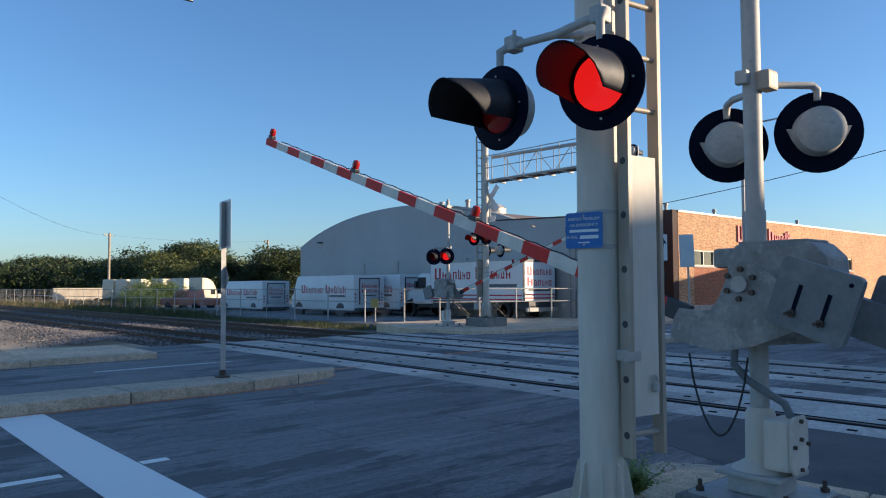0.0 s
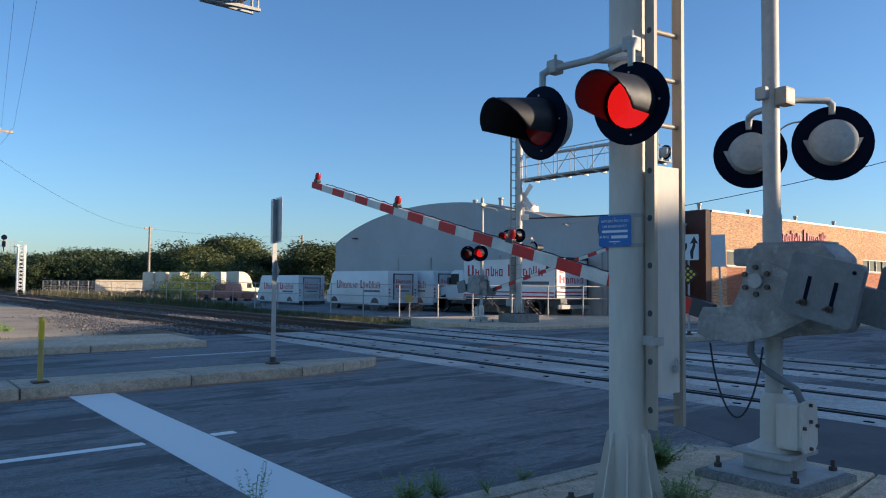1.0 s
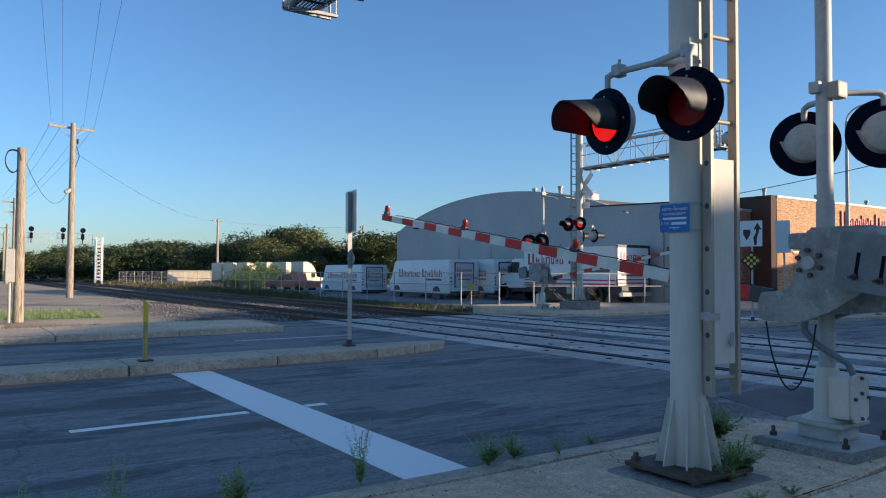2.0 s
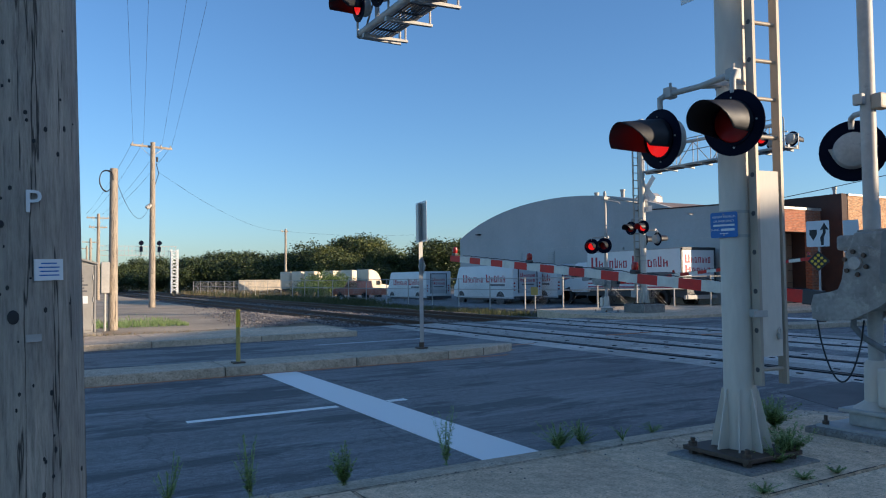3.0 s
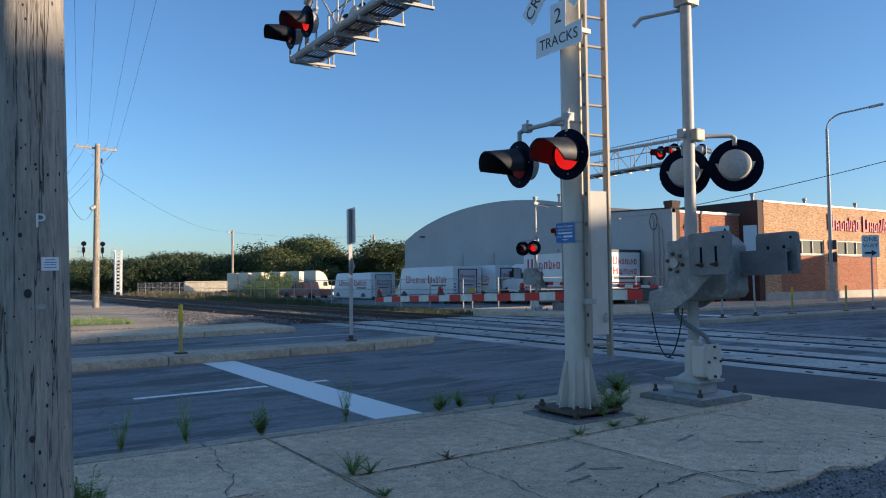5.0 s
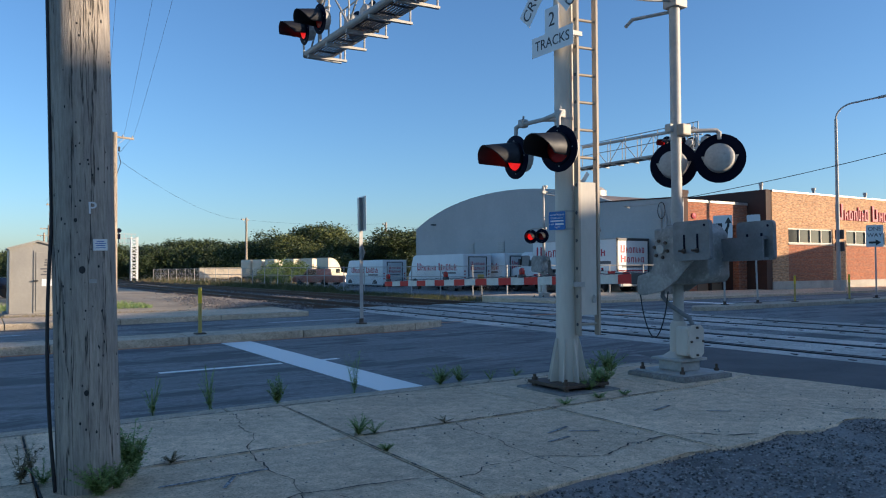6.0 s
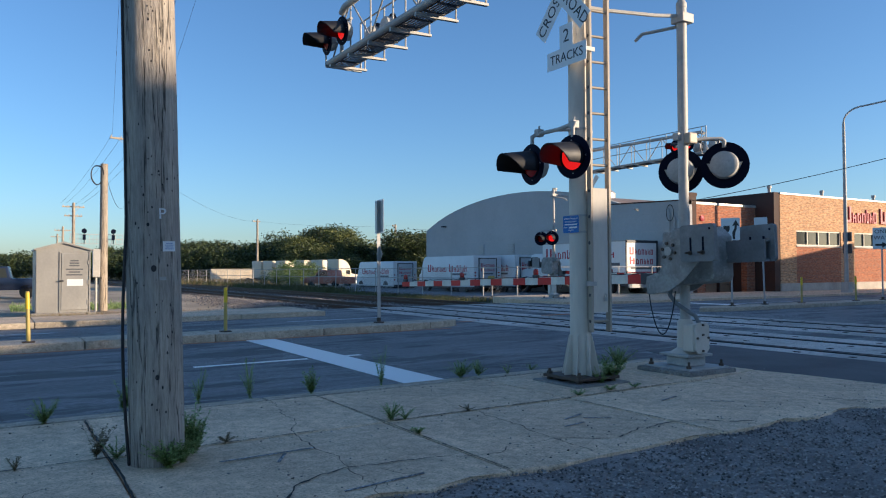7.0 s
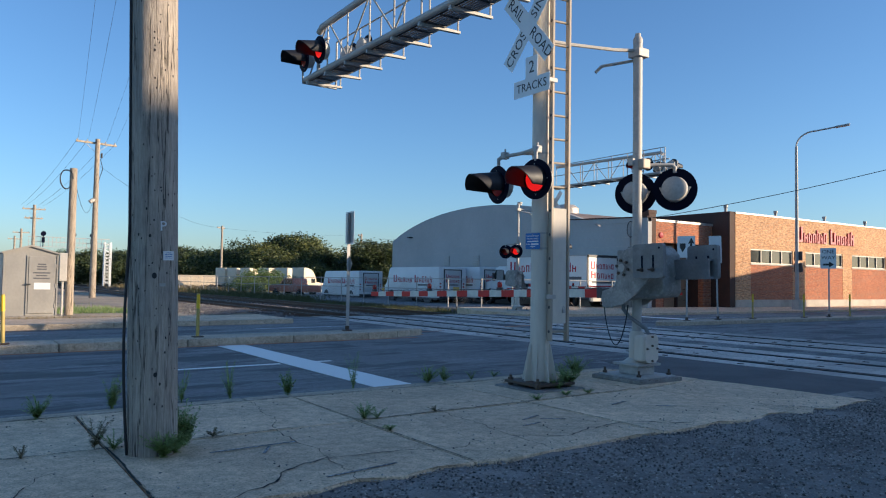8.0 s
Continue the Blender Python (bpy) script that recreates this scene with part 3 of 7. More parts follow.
median("median", median_stones([-30, -27, -24, -21, -18, -15, -12, -9, -6, -3.2, -0.9, 1.35, 3.55, 5.35], 10.2, 11.15) + [[(5.35, 10.2), (6.2, 10.35), (6.2, 11.1), (5.35, 11.15)], [(6.2, 10.35), (7.0, 10.65), (7.2, 10.85), (7.0, 11.0), (6.2, 11.1)]], 0.15, "weathered concrete traffic median with stained kerb edge")
site = ACROSS
median("median", [[(16.5, 11.3), (17.2, 10.95), (19.5, 10.9), (19.5, 11.9), (17.2, 11.85)]] + median_stones([19.5, 22, 25, 28, 31, 34, 37, 40, 43, 46, 49, 52, 55, 58, 61], 10.9, 11.9), 0.13, "pale concrete traffic median beyond the tracks")

# far sidewalk along the brick building
b = B()
slab(b, [(16.4, 17.6), (17.6, 16.9), (20, 16.7), (80, 16.7), (80, 20.9), (28.9, 22.0), (28.9, 24.6), (18.0, 24.6), (16.4, 21.0)], -0.3, 0.1)
structure("pavement_east", b, M_WALKC, "pale concrete sidewalk along the brick building", "pavement")


site = pose(0, 0, 0.018)


# ---- tracks ----
def rail_outline(c):
    return [(c - 0.07, -0.14), (c + 0.07, -0.14), (c + 0.07, -0.125), (c + 0.012, -0.11), (c + 0.012, -0.03), (c + 0.036, -0.02), (c + 0.036, -0.002), (c - 0.036, -0.002), (c - 0.036, -0.02), (c - 0.012, -0.03), (c - 0.012, -0.11), (c - 0.07, -0.125)]


for c0, c1 in ((RAILS[0], RAILS[1]), (RAILS[2], RAILS[3])):
    track = thing("railway_track", pose(0, 0, 0), "rusty railway track with polished rail heads", "track", "parallel tracks", "structure")
    for c in (c0, c1):
        b = B()
        profile(b, rail_outline(c), "y", -60, 390)
        part("rail", b, M_RAIL, track)
        b = B()
        box(b, c - 0.033, -60, -0.004, c + 0.033, 390, 0.013)
        part("rail_head", b, M_RAILTOP, track, "polished steel rail head")
    mid = (c0 + c1) / 2
    tie = B()
    box(tie, -1.3, -0.11, -0.17, 1.3, 0.11, -0.142, 0.008)
    first = part("tie", tie, M_TIE, track, at=pose(mid, 20.1, 0))
    for k in range(1, 150):
        ob = new("tie", first.data)
        ob.parent = track
        ob.matrix_basis = pose(mid + random.uniform(-0.03, 0.03), 20.1 + 0.5 * k, random.uniform(-0.006, 0.004), 0, 0, random.uniform(-0.8, 0.8))

# concrete crossing panels, between and beside the rails
crossing = thing("crossing_deck", pose(0, 0, 0), "grey concrete level crossing panels beside the rails", "crossing", kind="structure")
panel_meshes = {}
for c0, c1 in ((RAILS[0], RAILS[1]), (RAILS[2], RAILS[3])):
    for x0, x1 in ((c0 - 0.82, c0 - 0.12), (c0 + 0.15, (c0 + c1) / 2 - 0.006), ((c0 + c1) / 2 + 0.006, c1 - 0.15), (c1 + 0.12, c1 + 0.82)):
        for k in range(13):
            w = round(x1 - x0, 3)
            if w not in panel_meshes:
                b = B()
                box(b, -w / 2, -1.22, -0.12, w / 2, 1.22, 0.0)
                bmesh.ops.bevel(b, geom=[e for e in b.edges if all(v.co.z > -0.01 for v in e.verts)], offset=0.012, segments=1, affect="EDGES")
                panel_meshes[w] = part("crossing_panel", b, M_PANEL, crossing).data
                ob = [o for o in crossing.children if o.data == panel_meshes[w]][0]
            else:
                ob = new("crossing_panel", panel_meshes[w])
                ob.parent = crossing
            ob.matrix_basis = pose((x0 + x1) / 2, -11.0 + 2.455 * k, 0.005 + random.uniform(-0.002, 0.002), random.uniform(-0.05, 0.05), 0, 0)
    # flush black strips stand in for the shaded flangeway gaps
    for x0, x1 in ((c0 - 0.12, c0 - 0.036), (c0 + 0.036, c0 + 0.15), (c1 - 0.15, c1 - 0.036), (c1 + 0.036, c1 + 0.12)):
        b = B()
        box(b, x0, -12.3, -0.13, x1, 19.6, 0.009)
        part("flangeway", b, M_GAPBLACK, crossing, "flush black strip in place of the shaded flangeway gap")

# loose stones
def stones(name, n, region, size, material, label, base_z, seed):
    r = random.Random(seed)
    verts, faces = [], []
    for _ in range(n):
        x, y = region(r)
        s = size * r.uniform(0.5, 1.3)
        k = len(verts)
        z = base_z(x, y)
        a = r.uniform(0, 6.28)
        for dx, dy, dz in ((1, 0, 0.2), (0, 1, 0.1), (-1, 0, 0.25), (0, -1, 0.15), (0, 0, 0.8), (0, 0, -0.5)):
            q = r.uniform(0.7, 1.2)
            u, v = dx * math.cos(a) - dy * math.sin(a), dx * math.sin(a) + dy * math.cos(a)
            verts.append((x + u * s * q, y + v * s * q, z + dz * s * q))
        for i in range(4):
            j = (i + 1) % 4
            faces.append((k + i, k + j, k + 4))
            faces.append((k + j, k + i, k + 5))
    me = bpy.data.meshes.new(name)
    me.from_pydata(verts, [], faces)
    me.materials.append(material)
    ob = new(name, me)
    ob.matrix_basis = site
    return tagged(ob, label, "stones", kind="stuff")


site = LEVEL
stones("ballast", 16000, lambda r: (r.uniform(7.2, 16.6), 19.7 + 60 * r.random() ** 1.8), 0.045, M_STONE, "grey and brown track ballast stones", lambda x, y: -0.13, 3)
stones("ballast", 4500, lambda r: (r.gauss(6.6, 0.7), 21.5 + abs(r.gauss(0, 5))), 0.036, M_STONE, "heap of pale ballast stones beside the track", lambda x, y: 0.02 + 0.12 * math.exp(-((x - 6.7) / 0.7) ** 2), 4)
site = NEAR
stones("lot_gravel", 30000, lambda r: (r.uniform(-4.5, 8), -0.3 - abs(r.gauss(0, 1.5))), 0.0115, M_PEBBLE, "loose gravel and asphalt crumbs", lambda x, y: 0.016, 6)
stones("sidewalk_grit", 700, lambda r: (r.uniform(-5, 6), r.choice((-0.28, 1.5, 0.2, 2.9)) + r.gauss(0, 0.22)), 0.009, M_PEBBLE, "grit and crumbs on the sidewalk", lambda x, y: WALK_Z + 0.003, 7)


def crack(x0, y0, x1, y1, seed, w=0.006, z=WALK_Z, wander=0.05):
    """A thin dark crack that wanders between two places."""
    r = random.Random(seed)
    n = max(6, int(math.hypot(x1 - x0, y1 - y0) / 0.07))
    px, py = -(y1 - y0), x1 - x0
    d = math.hypot(px, py)
    px, py = px / d, py / d
    off, pts = 0.0, []
    for k in range(n + 1):
        u = k / n
        off = off * 0.85 + r.gauss(0, wander * 0.45)
        o = off * math.sin(math.pi * u) ** 0.4 if 0 < k < n else 0.0
        pts.append((x0 + (x1 - x0) * u + px * o, y0 + (y1 - y0) * u + py * o))
    b = B()
    for (ax, ay), (bx, by) in zip(pts, pts[1:]):
        ww = w * 0.62 * r.uniform(0.3, 1.6)
        q = [b.verts.new((ax - px * ww, ay - py * ww, z + 0.006)), b.verts.new((bx - px * ww, by - py * ww, z + 0.006)), b.verts.new((bx + px * ww, by + py * ww, z + 0.006)), b.verts.new((ax + px * ww, ay + py * ww, z + 0.006))]
        b.faces.new(q)
    part("crack", b, M_CRACK, pavement, "dark crack in the concrete")


M_CHALK = paint_material("faded survey paint", (0.62, 0.6, 0.58), 0.58)
M_CRACK = plain("crack shadow dirt", (0.03, 0.028, 0.025), 0.95)
CRACKS = ((-0.09, 3.05, -0.4, 1.5, 0.005), (-0.4, 1.5, -0.45, 0.33, 0.006), (-1.39, -0.31, -0.47, 0.33, 0.012), (-0.47, 0.33, 0.44, 0.08, 0.008), (0.46, 0.1, 1.21, 0.21, 0.007), (1.21, 0.21, 1.68, -0.04, 0.008), (1.68, -0.04, 2.43, 0.12, 0.01), (2.43, 0.12, 3.12, -0.25, 0.012), (1.37, 1.45, 1.21, -0.25, 0.005), (-0.47, 0.3, -0.55, -0.32, 0.005), (-0.29, 0.17, -0.15, -0.2, 0.004), (4.35, 1.5, 4.64, -0.35, 0.006), (4.5, 0.0, 5.0, -0.4, 0.012),
          (-1.87, 1.5, -0.2, 1.5, 0.012), (0.45, 1.5, 2.6, 1.5, 0.012), (-4.1, 1.5, -1.9, 1.5, 0.012), (-1.78, -0.3, -1.78, 1.5, 0.012), (-1.78, 1.5, -1.78, 3.05, 0.012), (0.42, -0.3, 0.42, 3.05, 0.008), (2.5, -0.3, 2.5, 1.5, 0.009), (2.5, 1.52, 4.3, 1.55, 0.01), (-3.0, -0.3, -2.2, 0.9, 0.006), (3.4, 3.05, 3.2, 2.7, 0.005), (-4.0, 3.07, 4.5, 3.07, 0.006))
for k, (x0, y0, x1, y1, w) in enumerate(CRACKS):
    crack(x0, y0, x1, y1, 60 + k, w, wander=0.05 if k < 13 or k in (21, 22) else 0.006)

# lifting slots in the crossing panels
b = B()
for c0, c1 in ((RAILS[0], RAILS[1]), (RAILS[2], RAILS[3])):
    for xa in (c0 - 0.45, c0 + 0.45, c1 - 0.45, c1 + 0.45):
        for k in range(26):
            y = -12.2 + 2.455 * (k // 2) + 0.44 * (k % 2 * 2 - 1)
            box(b, xa - 0.025, y - 0.05, 0.0, xa + 0.025, y + 0.05, 0.013)
tagged(part("panel_slots", b, M_GAPBLACK, crossing, "small dark lifting slots"), kind="stuff")
# faint survey marks
for k, (x, y, a, w) in enumerate(((-0.8, 0.94, 2, 0.7), (-0.75, 0.8, 60, 0.25), (-0.4, -0.12, 8, 0.6), (1.9, 0.75, 20, 0.3), (2.05, 0.6, -30, 0.25), (1.7, 0.5, 10, 0.25), (3.3, 0.9, 15, 0.3), (3.6, 0.5, -40, 0.22))):
    b = B()
    slab(b, [(-w / 2, -0.012), (w / 2, -0.012), (w / 2, 0.012), (-w / 2, 0.012)], 0, 0.002)
    ob = structure("survey_mark", b, M_CHALK, "faint white survey mark sprayed on concrete", "marking")
    ob.matrix_basis = NEAR @ pose(x, y, WALK_Z + 0.006, 0, 0, a)


# ---- buildings ----
WX, WY0 = 28.7, 22.0                    # grey wall plane facing the tracks; recessed brick front


def arch_wall(b, x0, x1, y0, y1, eave, rise, n=28):
    half = (y1 - y0) / 2
    pts = [(y0, -0.25), (y1, -0.25)]
    for k in range(n + 1):
        u = 1 - 2 * k / n
        pts.append(((y0 + y1) / 2 + u * half, eave + rise * (math.sqrt(max(0, 1.35 ** 2 - u * u)) - math.sqrt(1.35 ** 2 - 1)) / (1.35 - math.sqrt(1.35 ** 2 - 1))))
    profile(b, pts, "x", x0, x1)


site = YARD
warehouse = thing("warehouse", pose(0, 0, 0), "large grey warehouse with an arched roofline", "warehouse")
b = B()
arch_wall(b, WX, WX + 0.3, 25.5, 49.4, 4.75, 2.15)
part("gable_wall", b, M_WAREGREY, warehouse, "grey painted arched gable wall")
b = B()
arch_wall(b, WX + 0.3, WX + 45, 25.6, 49.3, 4.6, 2.1)
part("roof", b, M_ROOFBROWN, warehouse, "weathered brown barrel roof")
b = B()
box(b, WX, 22.0, -0.25, WX + 0.3, 25.5, 5.1)
part("side_wall", b, M_WAREGREY, warehouse, "grey painted flat wall")
b = B()
profile(b, [(25.5, 4.9), (29.6, 5.25), (29.6, 5.36), (22.0, 5.1), (22.0, 4.9)], "x", WX - 0.03, WX + 0.28)
part("parapet", b, M_WAREGREY, warehouse)
b = B()
profile(b, [(22.0, 5.1), (29.6, 5.36), (29.6, 5.43), (22.0, 5.17)], "x", WX - 0.06, WX + 0.34)
part("coping", b, M_BROWNPIER, warehouse, "dark metal coping")
for y in (41.2, 37.5, 31.0):
    b = B()
    box(b, WX - 0.05, y - 0.35, 2.55, WX, y + 0.35, 3.35)
    part("vent_frame", b, M_WAREGREY, warehouse)
    for k in range(6):
        b = B()
        box(b, WX - 0.075, y - 0.3, 2.6 + 0.12 * k, WX - 0.05, y + 0.3, 2.66 + 0.12 * k)
        part("vent_slat", b, M_GALV, warehouse)
for x, y, h in ((WX + 4, 37.5, 7.4), (WX + 5, 36.0, 7.5)):
    b = B()
    rod(b, (x, y, 6.3), (x, y, h), 0.14)
    rod(b, (x, y, h), (x, y, h + 0.12), 0.19)
    part("roof_pipe", b, M_GALV, warehouse, smooth=True)
b = B()
turned(b, [(0.9, 6.2), (0.9, 6.95), (0.6, 7.2), (0.0, 7.25)], 20, Matrix.Translation((WX + 6, 34.6, 0)))
part("roof_ventilator", b, M_COPING, warehouse, smooth=True)
b = B()
box(b, WX - 0.35, 46.2, 4.93, WX, 46.5, 5.03, 0.02)
part("wall_lamp", b, M_TRIM, warehouse, "small dark wall lamp")
for k in range(9):
    b = B()
    box(b, WX - 0.006, 22.05, 0.55 + 0.5 * k, WX - 0.001, 49.0 - 0.1 * k, 0.562 + 0.5 * k)
    part("siding_joint", b, M_COPING, warehouse)
for k, y in enumerate((22.6, 22.85, 23.2)):
    b = B()
    tube(b, [(WX - 0.08, y, 0.1), (WX - 0.08, y, 3.9 + 0.3 * k), (WX + 0.05, y + 0.25, 4.3 + 0.3 * k)], 0.035)
    part("conduit", b, M_GALV, warehouse, "grey electrical conduit", smooth=True)
b = B()
tube(b, [(WX - 0.15, 23.1 + 0.25 * math.cos(a), 4.5 + 0.45 * math.sin(a)) for a in np.linspace(0, 12.5, 26)], 0.018, 6)
part("service_cable", b, M_CABLE, warehouse, "coiled black service cable", smooth=True)

site = BRICK_SIDE
brick = thing("brick_building", pose(0, 0, 0), "low red and buff brick bakery building with ribbon windows", "building")
# recessed front with a garage opening
for x0, x1, z0, z1 in ((29.3, 30.1, -0.2, 4.9), (30.1, 33.6, 3.75, 4.9), (33.6, 35.7, 2.15, 4.9), (33.6, 34.35, -0.2, 2.15), (35.15, 35.7, -0.2, 2.15)):
    b = B()
    box(b, x0, WY0, z0, x1, WY0 + 0.35, z1)
    part("front_wall", b, M_BRICK, brick, "red brick front wall")
b = B()
box(b, WX + 0.02, WY0 - 0.12, -0.2, 29.3, WY0 + 0.4, 5.3)
box(b, WX - 0.02, WY0 - 0.14, 5.3, 29.34, WY0 + 0.42, 5.5)
part("pier", b, M_BROWNPIER, brick, "dark brown corner pier")
b = B()
box(b, 29.3, WY0 - 0.06, 4.9, 35.7, WY0 + 0.4, 5.03)
part("coping", b, M_COPING, brick, "pale metal coping")
b = B()
box(b, 29.3, WY0 + 1.4, 0, 36.0, WY0 + 16, 4.7)
part("rear_block", b, M_BRICK, brick)
for k in range(6):
    b = B()
    box(b, 30.12, WY0 + 1.1, -0.2 + 0.66 * k, 33.58, WY0 + 1.16, 0.44 + 0.66 * k, 0.015)
    part("garage_panel", b, M_DOORTAN, brick, "tan sectional garage door panel")
for x in (30.02, 33.6):
    b = B()
    box(b, x, WY0 + 0.35, -0.2, x + 0.1, WY0 + 1.4, 3.8)
    part("door_jamb", b, M_BROWNPIER, brick)
b = B()
box(b, 30.0, WY0 + 0.35, 3.75, 33.7, WY0 + 1.4, 3.95)
part("door_head", b, M_BROWNPIER, brick)
for x in (31.2, 32.4):
    b = B()
    box(b, x, WY0 + 0.95, -0.2, x + 0.12, WY0 + 1.1, 3.75)
    part("door_post", b, M_BROWNPIER, brick)
b = B()
box(b, 34.35, WY0 + 0.12, -0.05, 35.15, WY0 + 0.18, 2.15)
personnel = part("door", b, M_DOORTAN, brick, "tan steel personnel door")
b = B()
rod(b, (34.5, WY0 + 0.04, 1.0), (34.5, WY0 + 0.12, 1.0), 0.04)
part("handle", b, M_GALV, personnel)
b = B()
turned(b, [(0.16, 0), (0.16, 0.06), (0.05, 0.1), (0, 0.1)], 16, pose(29.85, WY0, 4.15, 90))
part("alarm_bell", b, M_LOGORED, brick, "red wall alarm bell", smooth=True)

# taller buff block that stands forward
TY = 20.8
TX0, TX1, TH = 34.95, 82.0, 5.62
b = B()
wins = [(36.45, 40.9), (42.35, 46.9), (48.1, 52.8), (54.0, 58.7)]
z0w, z1w = 2.72, 3.62
edges_x = [TX0] + [v for w in wins for v in w] + [TX1]
for k in range(0, len(edges_x), 2):
    b = B()
    box(b, edges_x[k], TY, 0.55, edges_x[k + 1], TY + 0.35, z1w)
    part("pier", b, M_BRICKBUFF, brick, "buff brick pier")
b = B()
box(b, TX0, TY, z1w, TX1, TY + 0.35, TH)
part("front_wall", b, M_BRICKBUFF, brick, "buff brick front wall")
for x0, x1 in wins:
    b = B()
    box(b, x0, TY + 0.012, 0.55, x1, TY + 0.35, z0w)
    part("spandrel", b, M_BRICK, brick, "red brick spandrel under the windows")
b = B()
box(b, TX0 - 0.02, TY - 0.04, -0.25, TX1, TY + 0.35, 0.55, 0.01)
part("plinth", b, M_CONCBASE, brick, "pale concrete plinth")
# this side faces away from the sun; its shade is in the dark brown
b = B()
box(b, TX0 - 0.5, TY + 0.02, -0.25, TX0, TY + 16, TH + 0.1)
part("end_wall", b, M_BROWNPIER, brick, "end wall, its shade put into a dark brown")
b = B()
box(b, TX0, TY - 0.05, TH, TX1, TY + 0.45, TH + 0.1)
part("coping", b, M_COPING, brick, "pale metal coping")
b = B()
box(b, TX0, TY + 0.4, -0.2, TX1, TY + 20, TH - 0.2)
part("rear_block", b, M_BRICK, brick)
for x0, x1 in wins:
    b = B()
    for a, c in ((z0w, z0w + 0.07), (z1w - 0.09, z1w)):
        box(b, x0, TY + 0.05, a, x1, TY + 0.2, c)
    n = 4
    for k in range(n + 1):
        x = x0 + (x1 - x0 - 0.07) * k / n
        box(b, x, TY + 0.05, z0w + 0.07, x + 0.07, TY + 0.2, z1w - 0.09)
    win = part("window", b, M_ALUFRAME, brick, "aluminium ribbon window frame")
    for k in range(n):
        b = B()
        w = (x1 - x0 - 0.07) / n
        box(b, x0 + w * k + 0.07, TY + 0.12, z0w + 0.07, x0 + w * (k + 1), TY + 0.13, z1w - 0.09)
        part("pane", b, M_GLASSDARK, win)
    b = B()
    box(b, x0 - 0.03, TY - 0.05, z0w - 0.08, x1 + 0.03, TY + 0.1, z0w)
    part("sill", b, M_CONCBASE, win)
for x in (36.2, 41.5, 47.4, 53.0):
    b = B()
    rod(b, (x, TY + 1.5, TH - 0.3), (x, TY + 1.5, TH + 0.55), 0.09)
    rod(b, (x, TY + 1.5, TH + 0.55), (x, TY + 1.5, TH + 0.7), 0.13)
    part("roof_pipe", b, M_GALV, brick, smooth=True)
for x, y, z in ((31.6, WY0 + 5, 4.7), (33.3, WY0 + 7, 4.7)):
    b = B()
    box(b, x, y, z, x + 0.9, y + 0.9, z + 0.75, 0.04)
    part("roof_unit", b, M_GALV, brick)
def sign_stems(b, k, put, w, h):
    """A plain shape of two stems joined by one or two bars, w wide and h high; put(u0, v0, u1, v1) adds a block."""
    t = w * 0.3
    put(b, 0, 0, t, h)
    put(b, w - t, 0, w, h * (0.8 if k % 3 else 1.0))
    bars = ((0.0,), (0.42,), (0.0, 0.84), (0.84,))[k % 4]
    for v in bars:
        put(b, t, h * v, w - t, h * (v + 0.16))


# sign: a trade name, drawn as plain upright shapes
signw = thing("wall_sign", pose(0, 0, 0), "dark red raised name sign on the brick wall", "sign")
xx = 41.3
for k, (w, h) in enumerate(((0.7, 1.0), (0.42, 0.62), (0.42, 0.62), (0.42, 0.62), (0.3, 0.85), (0.28, 0.62), (0.42, 0.72), (0, 0), (0.72, 1.0), (0.42, 0.62), (0.42, 0.62), (0.3, 0.62), (0.3, 0.85), (0.42, 0.95))):
    if w:
        b = B()
        sign_stems(b, k, lambda q, u0, v0, u1, v1: box(q, xx + u0, TY - 0.09, 4.22 + v0, xx + u1, TY - 0.02, 4.22 + v1), w * 0.9, h)
        part("sign_shape", b, M_LOGORED, signw)
    xx += w + 0.09 if w else 0.35

site = LEVEL
# unseen plain buildings, added behind the camera to throw the long evening shade
su, sv = Vector((math.cos(radians(SUN_AZ)), math.sin(radians(SUN_AZ)))), Vector((-math.sin(radians(SUN_AZ)), math.cos(radians(SUN_AZ))))
# heights step so that each stretch's shade edge falls where needed
for s0, s1, h in ((-40, 1.4, 8.9), (1.4, 2.6, 7.95), (2.6, 7.0, 7.62), (7.0, 30.0, 8.12), (30.0, 44.6, 5.5)):
    b = B()
    p = [su * u + sv * s for u, s in ((30, s0), (44, s0), (44, s1 - 0.01), (30, s1 - 0.01))]
    slab(b, [(q.x, q.y) for q in p], -0.25, h)
    bmesh.ops.recalc_face_normals(b, faces=b.faces)
    structure("neighbour_building", b, M_PLAINWALL, "plain unseen building behind the viewer, added for its shade", "building")


